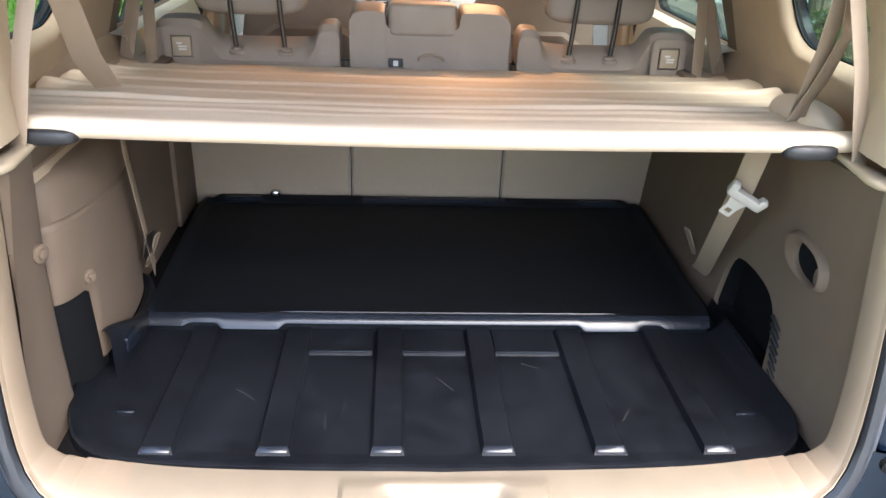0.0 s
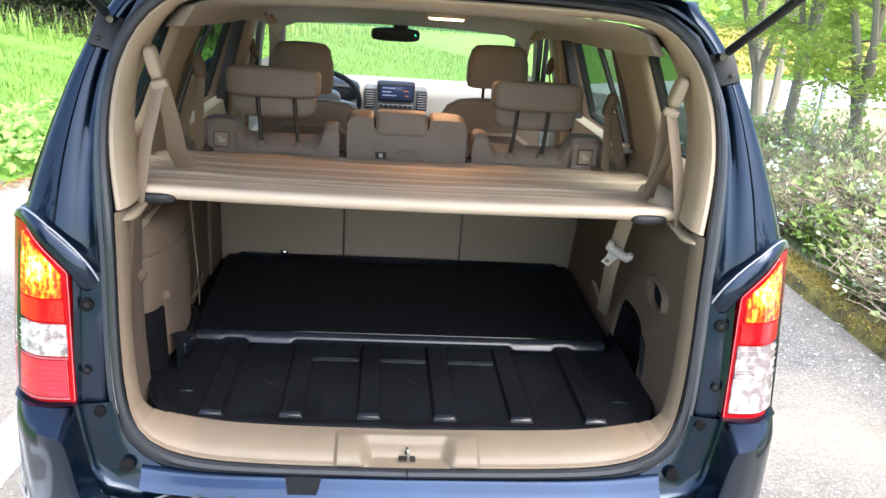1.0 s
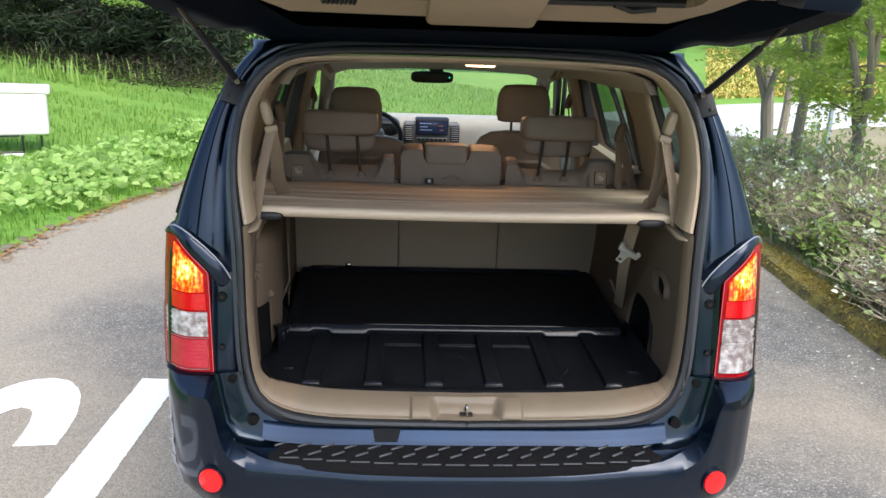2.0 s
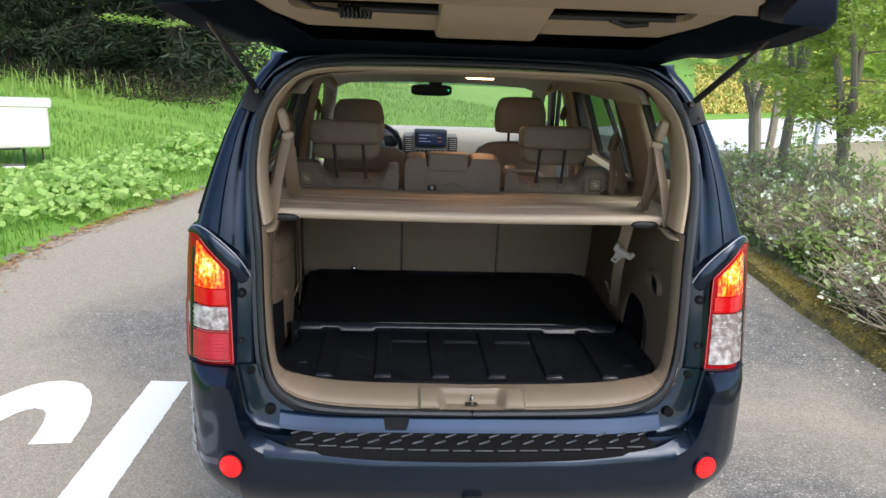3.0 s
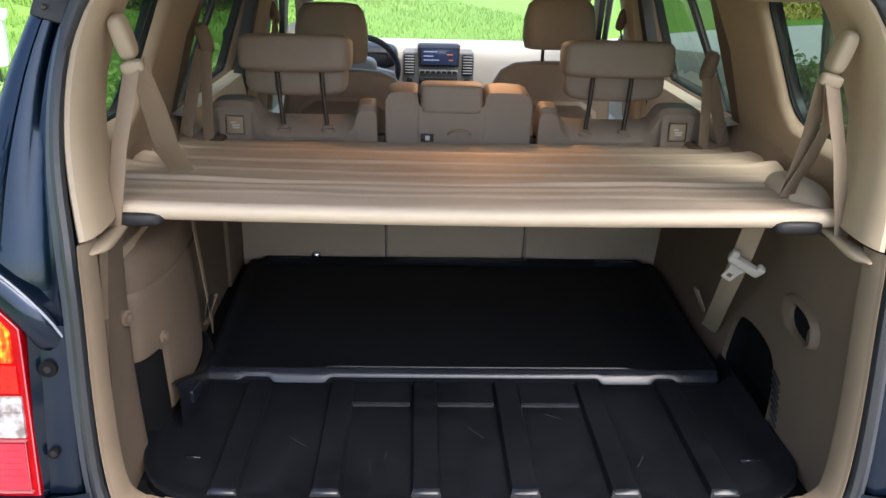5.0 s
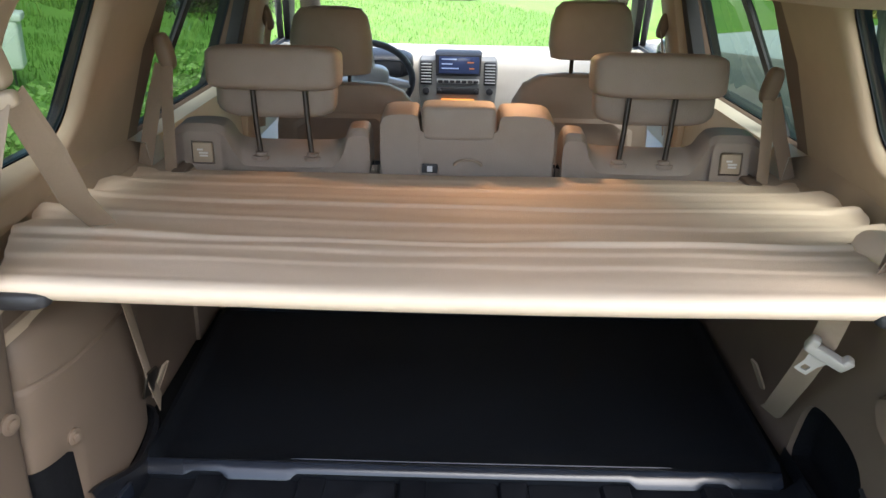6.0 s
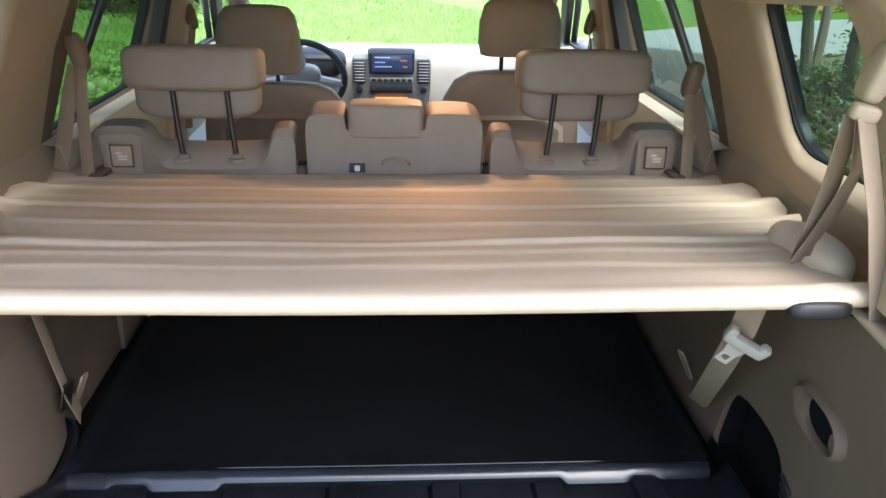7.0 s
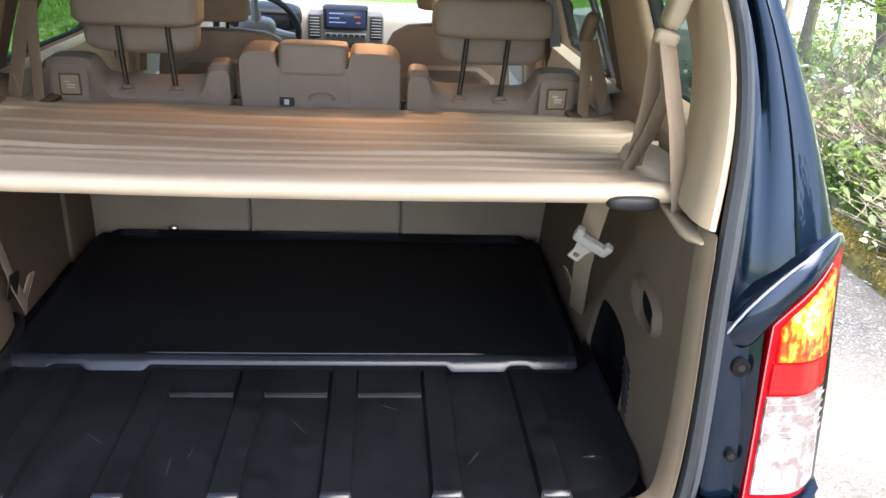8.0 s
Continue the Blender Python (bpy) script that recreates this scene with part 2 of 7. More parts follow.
def merge(bm, t, m=None):
    """Adds the bmesh t, moved by m, to bm."""
    if m:
        t.transform(m)
    me = bpy.data.meshes.new("t")
    t.to_mesh(me)
    t.free()
    bm.from_mesh(me)
    bpy.data.meshes.remove(me)


def box(x0, x1, y0, y1, z0, z1, bevel=0.0, seg=2, m=None):
    return add_box(bmesh.new(), x0, x1, y0, y1, z0, z1, bevel, seg, m)


def loft(bm, rings, closed=False, caps=False):
    """Faces between rows of points, all of one length."""
    rows = [[bm.verts.new(p) for p in r] for r in rings]
    k = len(rings[0])
    for a, b in zip(rows, rows[1:]):
        for i in range(k if closed else k - 1):
            j = (i + 1) % k
            try:
                bm.faces.new((a[i], a[j], b[j], b[i]))
            except ValueError:
                pass
    if caps:
        bm.faces.new(rows[0][::-1])
        bm.faces.new(rows[-1])
    return bm


def tube(bm, pts, r, n=8, caps=True, flat=1.0):
    """A tube along pts; r one radius or one per point."""
    pts = [Vector(p) for p in pts]
    rr = r if isinstance(r, (list, tuple)) else [r] * len(pts)
    rings = []
    side = None
    for i, p in enumerate(pts):
        d = (pts[min(i + 1, len(pts) - 1)] - pts[max(i - 1, 0)]).normalized()
        if side is None:
            side = d.cross(Vector((0, 0, 1)) if abs(d.z) < 0.9 else Vector((1, 0, 0))).normalized()
        side = (side - d * side.dot(d)).normalized()
        up = d.cross(side)
        rings.append([p + rr[i] * (side * math.cos(2 * math.pi * a / n) + up * flat * math.sin(2 * math.pi * a / n)) for a in range(n)])
    return loft(bm, rings, True, caps)


def ribbon(pts, width, thick, across, n_per=1):
    """A strap along pts, whose width lies along the vectors across."""
    bm = bmesh.new()
    rings = []
    pts = [Vector(p) for p in pts]
    for i, p in enumerate(pts):
        d = (pts[min(i + 1, len(pts) - 1)] - pts[max(i - 1, 0)]).normalized()
        a = Vector(across[i] if isinstance(across, list) else across)
        a = (a - d * a.dot(d)).normalized()
        k = d.cross(a)
        w = width / 2
        rings.append([p + a * w + k * thick * 0.2, p + a * w * 0.9 + k * thick / 2, p - a * w * 0.9 + k * thick / 2, p - a * w + k * thick * 0.2,
                      p - a * w - k * thick * 0.2, p - a * w * 0.9 - k * thick / 2, p + a * w * 0.9 - k * thick / 2, p + a * w - k * thick * 0.2])
    return loft(bm, rings, True, True)


def disc(bm, m, r, h, n=20, r2=None, bevel=0.0):
    """A short cylinder along its own z, posed by m."""
    t = bmesh.new()
    r2 = r if r2 is None else r2
    rows = [(r, 0), (r, h * 0.7), ((r + r2) / 2 if bevel else r, h * 0.9), (r2 - bevel, h)]
    loft(t, [[(a * math.cos(2 * math.pi * i / n), a * math.sin(2 * math.pi * i / n), z) for i in range(n)] for a, z in rows], True, True)
    merge(bm, t, m)
    return bm


def pad(bm, m, sx, sy, sz, power=4.0, n=20, k=12):
    """A cushion: a rounded block of those sizes, posed by m."""
    t = bmesh.new()

    def f(c, e):
        return math.copysign(abs(c) ** (2 / e), c)
    rings = []
    for i in range(k + 1):
        v = -math.pi / 2 + math.pi * (i + 0.001) / (k + 0.002)
        rings.append([(sx / 2 * f(math.cos(v), power) * f(math.cos(2 * math.pi * j / n), power),
                       sy / 2 * f(math.cos(v), power) * f(math.sin(2 * math.pi * j / n), power), sz / 2 * f(math.sin(v), power)) for j in range(n)])
    loft(t, rings, True, True)
    merge(bm, t, m)
    return bm


def table(z, rows):
    """Linear look-up in rows of (z, value)."""
    return float(np.interp(z, [r[0] for r in rows], [r[1] for r in rows]))


def resample(pts, n):
    """n points evenly spaced along a polyline."""
    p = np.array(pts, float)
    d = np.concatenate([[0], np.cumsum(np.linalg.norm(np.diff(p, axis=0), axis=1))])
    s = np.linspace(0, d[-1], n)
    return [tuple(float(np.interp(q, d, p[:, c])) for c in range(p.shape[1])) for q in s]


def smoothed(pts, n, rounds=2):
    """A polyline with its corners cut, evenly sampled."""
    p = [tuple(q) for q in pts]
    for _ in range(rounds):
        out = [p[0]]
        for a, b in zip(p, p[1:]):
            out += [tuple(0.75 * u + 0.25 * v for u, v in zip(a, b)), tuple(0.25 * u + 0.75 * v for u, v in zip(a, b))]
        p = out + [p[-1]]
    return resample(p, n)


def leafy(m, share):
    """Lets part of the light through a thin leaf."""
    n, l = m.node_tree.nodes, m.node_tree.links
    p = n["Principled BSDF"]
    t, mix = n.new("ShaderNodeBsdfTranslucent"), n.new("ShaderNodeMixShader")
    l.new(p.inputs["Base Color"].links[0].from_socket, t.inputs[0])
    mix.inputs[0].default_value = share
    l.new(p.outputs[0], mix.inputs[1])
    l.new(t.outputs[0], mix.inputs[2])
    l.new(mix.outputs[0], n["Material Output"].inputs["Surface"])


def normals_of(line):
    out = []
    for i in range(len(line)):
        a, b = line[max(i - 1, 0)], line[min(i + 1, len(line) - 1)]
        d = Vector((b[0] - a[0], b[1] - a[1])).normalized()
        out.append((-d.y, d.x))
    return out


def rounded_rect(u0, u1, v0, v1, r, n=6, skew=0.0):
    """A rounded rectangle as a closed list of (u, v); skew moves u with v."""
    pts = []
    for cu, cv, a0 in ((u1 - r, v1 - r, 0), (u0 + r, v1 - r, 90), (u0 + r, v0 + r, 180), (u1 - r, v0 + r, 270)):
        for i in range(n + 1):
            a = radians(a0 + 90 * i / n)
            u, v = cu + r * math.cos(a), cv + r * math.sin(a)
            pts.append((u + skew * (v - v0), v))
    return pts


def with_hole(bm, outer, hole, place, depth=None, back=False):
    """A panel in (u, v) round a hole, seen from the hole's middle; place(u, v, d) gives the point at depth d."""
    cu, cv = sum(p[0] for p in hole) / len(hole), sum(p[1] for p in hole) / len(hole)
    poly = outer + outer[:1]
    rim = []
    for u, v in hole:
        du, dv = u - cu, v - cv
        best = None
        for (a, b), (c, d) in zip(poly, poly[1:]):
            ex, ey = c - a, d - b
            den = du * ey - dv * ex
            if abs(den) < 1e-9:
                continue
            s = ((a - cu) * ey - (b - cv) * ex) / den
            w = ((a - cu) * dv - (b - cv) * du) / den
            if s > 0 and -1e-6 <= w <= 1 + 1e-6 and (best is None or s < best):
                best = s
        rim.append((cu + du * best, cv + dv * best))
    # corners of the outer outline are taken by the nearest rim points
    for c in outer:
        i = min(range(len(rim)), key=lambda q: (rim[q][0] - c[0]) ** 2 + (rim[q][1] - c[1]) ** 2)
        rim[i] = c
    rows = [[place(u + (hu - u) * f, v + (hv - v) * f, 0) for (u, v), (hu, hv) in zip(rim, hole)] for f in (0, 0.35, 0.7, 1)]
    if depth:
        rows += [[place(u, v, depth * 0.5) for u, v in hole], [place(u, v, depth) for u, v in hole]]
    loft(bm, rows, True)
    if back:
        bm.faces.new([bm.verts.new(place(u, v, depth)) for u, v in hole])
    return bm


def fill(bm, pts, place, d=0.0, thick=0.0):
    """A flat plate of the outline pts."""
    a = [bm.verts.new(place(u, v, d)) for u, v in pts]
    bm.faces.new(a)
    if thick:
        b = [bm.verts.new(place(u, v, d + thick)) for u, v in pts]
        bm.faces.new(b[::-1])
        for i in range(len(a)):
            j = (i + 1) % len(a)
            bm.faces.new((a[i], a[j], b[j], b[i]))
    return bm


# ---- the car's main outlines ----
SIDE = [(0.30, 0.82), (0.45, 0.838), (0.57, 0.868), (0.68, 0.89), (0.80, 0.898), (1.02, 0.90), (1.20, 0.893), (1.27, 0.876), (1.34, 0.858),
        (1.44, 0.828), (1.54, 0.793), (1.63, 0.755), (1.72, 0.702), (1.77, 0.66)]


def side_x(z):
    return table(z, SIDE)


def rear_y(z):
    """The slant of the tailgate opening."""
    return 0.01 + 0.19 * (z - 0.86) if z < 1.24 else 0.083 + 0.365 * (z - 1.24)


TRIM_EDGE = smoothed([(0, 0.717), (0.35, 0.721), (0.50, 0.734), (0.585, 0.766), (0.622, 0.815), (0.640, 0.90), (0.650, 1.02), (0.656, 1.19), (0.662, 1.275),
                      (0.678, 1.35), (0.690, 1.445), (0.684, 1.55), (0.656, 1.645), (0.610, 1.705), (0.548, 1.742), (0.45, 1.755), (0.2, 1.760), (0, 1.760)], 60)
SEAL_EDGE = smoothed([(0, 0.693), (0.40, 0.697), (0.545, 0.710), (0.632, 0.763), (0.664, 0.844), (0.675, 1.0), (0.681, 1.19), (0.691, 1.275), (0.707, 1.405),
                      (0.697, 1.573), (0.645, 1.69), (0.565, 1.755), (0.45, 1.780), (0.2, 1.789), (0, 1.790)], 60)


def both(half):
    """A whole outline from its right half, from the bottom's middle round to it again."""
    return half + [(-x, z) for x, z in half[-2:0:-1]]


def on_rear(pts, off=0.0):
    return [(x, rear_y(z) + off, z) for x, z in pts]


# ---- the car: body ----
car = thing("suv", "dark blue metallic SUV with its tailgate open, parked on asphalt", "car")


# across a rear pillar: share of its width and depth behind the seal, with a channel, a ridge and a fine groove
PILLAR_PROFILE = ((0, 0.0), (0.05, 0.013), (0.14, 0.024), (0.26, 0.025), (0.33, 0.018), (0.40, 0.0125), (0.50, 0.0105), (0.535, 0.0100), (0.552, 0.0135), (0.570, 0.0100), (0.70, 0.0110), (0.84, 0.0165), (0.93, 0.032), (1.0, 0.075))


def rear_frame():
    """The painted frame round the tailgate opening, from the seal out to the car's sides."""
    inner = SEAL_EDGE
    rings = [[] for _ in PILLAR_PROFILE]
    for x, z in inner:
        y = rear_y(z)
        if z < 0.80 and x < 0.66:
            continue
        w = side_x(min(z, 1.765)) - x
        for k, (f, e) in enumerate(PILLAR_PROFILE):
            rings[k].append((x + w * f, y + e, z))
    pairs = [((0.40, 0.686), (0.55, 0.652)), ((0.545, 0.702), (0.62, 0.654)), ((0.600, 0.732), (0.675, 0.668)), ((0.634, 0.765), (0.708, 0.71)), ((0.656, 0.805), (0.724, 0.775)), ((0.668, 0.855), (0.742, 0.858))]
    for s in (1, -1):
        bm = bmesh.new()
        loft(bm, [[(s * p[0], p[1], p[2]) for p in r] for r in rings])
        pillar = part("rear_pillar", bm, PAINT, car)
        bm = bmesh.new()
        tube(bm, [(s * (side_x(z) - 0.006), rear_y(z) + 0.058, z) for z in np.linspace(1.292, 1.700, 16)], 0.0075, 8)
        part("edge_strip", bm, MATTRAY, pillar, "black rubber edge strip")
        bm = bmesh.new()
        rows = []
        for a, c in pairs:
            rows.append([(s * (a[0] + (c[0] - a[0]) * f), rear_y(a[1]) + e, a[1] + (c[1] - a[1]) * f) for f, e in ((0, 0.0), (0.12, -0.004), (0.35, -0.010), (0.7, -0.016), (0.9, -0.022), (1.0, -0.034), (1.04, -0.05))])
        loft(bm, rows)
        part("rear_corner", bm, PAINT, car)


# side of the car outside, below the windows, with its wheel arch
def lower_side(s):
    bm = bmesh.new()
    zs = [0.33, 0.42, 0.52, 0.62, 0.72, 0.82, 0.92, 1.02, 1.12, 1.20, 1.255]
    ys = list(np.arange(0.06, 4.30, 0.053))
    rows = []
    for y in ys:
        row = []
        for z in zs:
            zz = z
            for cy in (0.93, 3.78):
                d = abs(y - cy)
                if d < 0.43:
                    arch = 0.36 + math.sqrt(0.43 ** 2 - d * d)
                    zz = arch + (z - 0.33) * (1.255 - arch) / (1.255 - 0.33)
            flare = sum(0.035 * math.exp(-((y - cy) / 0.36) ** 2) * math.exp(-((zz - 0.72) / 0.22) ** 2) for cy in (0.93, 3.78))
            x = side_x(zz) + flare - 0.03 * max(0, y - 3.2) ** 2
            x -= 0.012 * max(0.0, 1.0 - abs(zz - 1.05) / 0.05) + (0.016 * max(0.0, 1 - (y - 0.06) / 0.16) if 0.80 < zz < 1.26 else 0)
            back = y + ((rear_y(zz) - 0.03 if zz > 1.25 else 0.09) if y < 0.1 else 0.05 if y < 0.15 else 0)
            row.append((s * x, max(back, 0.33 + 0.02 * y) if zz < 0.86 and y < 0.33 else back, zz))
        rows.append(row)
    loft(bm, rows)
    return part("side_panel", bm, PAINT, car)


rear_frame()
for s in (1, -1):
    lower_side(s)

# windows: outer skin, reveal and inner trim of each bay
def bay(name, s, y0, y1, z0, z1, hole, skin, lining, inset=0.06, pane=TINTED, outline=None):
    def deep(u):
        return inset + (0.062 * max(0.0, min(1.0, 1 - (u - 0.30) / 0.55)) if y0 < 0.5 else 0.0)

    def place(u, v, d):
        return (s * (side_x(v) - d), u, v)
    ya, yb, yc = (rear_y(z0) + 0.07, rear_y((z0 + z1) / 2) + 0.07, rear_y(z1) + 0.07) if y0 < 0.5 else (y0, y0, y0)
    outer = [(ya, z0), ((y0 + y1) / 2, z0), (y1, z0), (y1, (z0 + z1) / 2), (y1, z1), ((y0 + y1) / 2, z1), (yc, z1), (yb, (z0 + z1) / 2)]
    outer = outline or outer
    bm = bmesh.new()
    with_hole(bm, outer, hole, place, 0.018)
    part(name + "_frame", bm, skin, car)
    bm = bmesh.new()
    cu, cv = sum(p[0] for p in hole) / len(hole), sum(p[1] for p in hole) / len(hole)
    steps = ((1.05, 1.08, 1.0), (1.02, 1.03, 0.85))
    if name == "quarter_window":
        steps = ((1.15, 1.15, 1.0), (1.12, 1.12, 0.985), (1.09, 1.09, 0.94), (1.055, 1.06, 0.84), (1.03, 1.035, 0.72), (1.01, 1.015, 0.56))
    wide = [(cu + (u - cu) * steps[0][0], cv + (v - cv) * steps[0][1]) for u, v in hole]
    with_hole(bm, outer, wide, lambda u, v, d: (s * (side_x(v) - deep(u) - d), u, v))
    rows = []
    for fu, fv, share in steps:
        ring = [(cu + (u - cu) * fu, cv + (v - cv) * fv) for u, v in hole]
        rows.append([(s * (side_x(v) - max(0.034, deep(u) * share)), u, v) for u, v in ring])
    rows.append([(s * (side_x(v) - 0.034), u, v) for u, v in hole])
    loft(bm, rows, True)
    part(name + "_trim", bm, lining, car)
    bm = bmesh.new()
    fill(bm, hole, lambda u, v, d: (s * (side_x(v) - 0.028), u, v))
    glass_ob = part(name, bm, pane, car, smooth=False)
    glass_ob.visible_shadow = False
    bm = bmesh.new()
    inner = [(cu + (u - cu) * 0.990, cv + (v - cv) * 0.984) for u, v in hole]
    loft(bm, [[(s * (side_x(v) - 0.018), u, v) for u, v in hole], [(s * (side_x(v) - 0.0295), cu + (u - cu) * 0.995, cv + (v - cv) * 0.99) for u, v in hole], [(s * (side_x(v) - 0.0315), u, v) for u, v in inner]], True)
    part("window_seal", bm, RUBBER, glass_ob)


for s in (1, -1):
    bay("quarter_window", s, 0.17, 1.16, 1.255, 1.70, rounded_rect(0.40, 0.848, 1.338, 1.660, 0.075, 6, 0.12), PAINT, PILLARTAN)
    bay("rear_door_window", s, 1.16, 2.02, 1.255, 1.70, rounded_rect(1.24, 1.96, 1.262, 1.615, 0.03, 4, 0.04), BLACK, TAN, 0.06)
    bay("front_door_window", s, 2.02, 3.05, 1.255, 1.70, [(2.62, 1.61), (2.35, 1.615), (2.12, 1.61), (2.10, 1.44), (2.10, 1.265), (2.45, 1.262), (2.85, 1.262), (3.22, 1.265), (3.10, 1.35), (2.94, 1.45), (2.76, 1.55)], BLACK, BLACK, 0.06, PANE,
        [(2.62, 1.69), (2.35, 1.70), (2.02, 1.70), (2.02, 1.44), (2.02, 1.255), (2.45, 1.255), (2.85, 1.255), (3.36, 1.255), (3.18, 1.39), (3.0, 1.50), (2.82, 1.60)])

# black bar that divides each rear door window
for s in (1, -1):
    bm = bmesh.new()
    loft(bm, [[(s * (side_x(z) - d), y + e, z) for d, e in ((0.026, -0.026), (0.040, -0.022), (0.040, 0.022), (0.026, 0.026))] for y, z in ((1.365, 1.225), (1.383, 1.27), (1.437, 1.40), (1.505, 1.56), (1.53, 1.62))], True, True)
    part("window_divider", bm, BLACK, car)

# roof skin, headliner
def roof():
    bm = bmesh.new()
    rows = []
    for y, z, w in [(0.285, 1.775, 0.60), (0.34, 1.792, 0.665), (0.6, 1.812, 0.68), (1.4, 1.825, 0.68), (2.2, 1.80, 0.67), (2.62, 1.735, 0.64), (2.72, 1.70, 0.63)]:
        rows.append([(w * f, y, z - 0.03 * abs(f) ** 2.5 - (0.075 if abs(f) == 1 else 0)) for f in (-1, -0.97, -0.9, -0.75, -0.5, -0.25, 0, 0.25, 0.5, 0.75, 0.9, 0.97, 1)])
    loft(bm, rows)
    part("roof", bm, PAINT, car)
    bm = bmesh.new()
    rows = []
    for y, z, w in [(0.29, 1.748, 0.55), (0.36, 1.742, 0.60), (0.5, 1.730, 0.645), (0.8, 1.712, 0.66), (1.3, 1.695, 0.665), (1.8, 1.685, 0.665), (2.3, 1.655, 0.65), (2.66, 1.575, 0.63)]:
        rows.append([(w * f, y, z - 0.025 * abs(f) ** 2 - (0.06 if abs(f) == 1 else 0.018 if abs(f) > 0.9 else 0)) for f in (-1, -0.95, -0.85, -0.6, -0.3, 0, 0.3, 0.6, 0.85, 0.95, 1)])
    loft(bm, rows)
    part("headliner", bm, LINER, car)


roof()

# cream moulding round the opening, from the seal inwards
def ease(f):
    f = min(1.0, max(0.0, f))
    return f * f * (3 - 2 * f)


def opening_trim():
    up = [p for p in TRIM_EDGE if p[1] > 1.276]
    up = [(0.6625, 1.277)] + up
    rows = []
    for k, (din, dy) in enumerate([(0.0, 0.0), (0.005, -0.007), (0.013, -0.006), (0.022, 0.005), (0.028, 0.03), (0.026, 0.085), (0.012, 0.16)]):
        row = []
        for i, (x, z) in enumerate(up):
            a = up[min(i + 1, len(up) - 1)]
            b = up[max(i - 1, 0)]
            tx, tz = a[0] - b[0], a[1] - b[1]
            q = math.hypot(tx, tz) or 1
            nx, nz = -tz / q, tx / q
            if nx * x + nz * (z - 1.3) > 0:
                nx, nz = -nx, -nz
            row.append((max(0.0, x + nx * din) if i < len(up) - 1 else 0.0, rear_y(z) + dy, z + nz * din * (0.7 if z > 1.7 else 1)))
        rows.append(row)
    for s in (1, -1):
        bm = bmesh.new()
        loft(bm, [[(s * x, y, z) for x, y, z in r] for r in rows])
        part("pillar_trim", bm, CREAM, car, "cream plastic pillar moulding")
    # lower trim in one sweep: up one jamb, along the sill and up the other
    low = resample([p for p in TRIM_EDGE if p[1] <= 1.273] + [(0.662, 1.2735)], 260)
    line = [(-x, z) for x, z in low[:0:-1]] + low
    rows = []
    for u in [0, 0.015] + list(np.linspace(0.04, 1.0, 25)) + [1.06]:
        row = []
        for i, (x, z) in enumerate(line):
            p, q = line[max(i - 1, 0)], line[min(i + 1, len(line) - 1)]
            tx, tz = q[0] - p[0], q[1] - p[1]
            k = math.hypot(tx, tz)
            nx, nz = -tz / k, tx / k
            up = min(1.0, max(0.0, (z - 0.720) / 0.13))
            up = up * up * (3 - 2 * up)
            wide = 0.040 + (0.011 - 0.040) * up
            g = wide * math.sin(min(1, u) * math.pi / 2)
            y = rear_y(z) + (0.100 - 0.057 * up) * u ** (1.9 - 0.5 * up) - (0.007 if 0 < u < 0.1 else 0)
            zz = z + nz * g
            side = ease((0.172 - abs(x)) / 0.010) * ease((u - 0.03) / 0.10) * ease((0.93 - u) / 0.10) if z < 0.73 else 0
            well = ease((0.108 - abs(x) + 0.020 * u) / 0.034) * ease((u - 0.02) / 0.09) * ease((1.02 - u) / 0.55) if z < 0.73 else 0
            y += -0.014 * side + 0.042 * well
            zz += 0.006 * side - 0.010 * well
            row.append((x + nx * g, y, zz - (0.012 * (1 - up) if u > 1 else 0)))
        rows.append(row)
    first = min(i for i, (x, z) in enumerate(line) if abs(x) < 0.512 and z < 0.74)
    last = max(i for i, (x, z) in enumerate(line) if abs(x) < 0.512 and z < 0.74)
    for name, i0, i1, mat, label in (("sill_trim", first, last, SILLTAN, "tan plastic sill trim with a latch recess"), ("jamb_trim", 0, first, JAMBTAN, "tan plastic jamb trim"), ("jamb_trim", last, len(line) - 1, JAMBTAN, "tan plastic jamb trim")):
        bm = bmesh.new()
        loft(bm, [r[i0:i1 + 1] for r in rows])
        part(name, bm, mat, car, label)
    for s in (1, -1):
        bm = bmesh.new()
        loft(bm, [[(s * 0.512 + e, rear_y(0.728) + 0.100 * u ** 1.9 - 0.0015 - (0.007 if 0 < u < 0.1 else 0), 0.728 + 0.040 * math.sin(u * math.pi / 2) + 0.001) for e in (-0.0013, 0.0013)] for u in (0, 0.05, 0.16, 0.3, 0.5, 0.75, 0.95)])
        part("trim_seam", bm, BLACK, car)


opening_trim()
bm = bmesh.new()
mid = [((a[0] + b[0]) / 2, (a[1] + b[1]) / 2) for a, b in zip(TRIM_EDGE, [min(SEAL_EDGE, key=lambda q: (q[0] - p[0]) ** 2 + (q[1] - p[1]) ** 2) for p in TRIM_EDGE])]
ring = on_rear(both(mid), -0.006)
loft(bm, [[(x + r * 0.011 * math.cos(a) * (1 if x > 0 else -1), y + 0.013 * math.sin(a), z + 0.011 * math.cos(a) * (1 if z > 1.3 else -1) * (0.0 if 0.85 < z < 1.6 else 1.0)) for x, y, z in ring] for a in np.linspace(0, 2 * math.pi, 9) for r in (1,)], True)
part("door_seal", bm, SEALRUBBER, car, "black rubber weather seal")
bm = bmesh.new()
outer_ring = both([min(SEAL_EDGE, key=lambda q: (q[0] - p[0]) ** 2 + (q[1] - p[1]) ** 2) for p in TRIM_EDGE])
loft(bm, [on_rear(both(TRIM_EDGE), 0.030), on_rear(both(TRIM_EDGE), 0.012), on_rear(outer_ring, 0.012), on_rear(outer_ring, 0.030)], True)
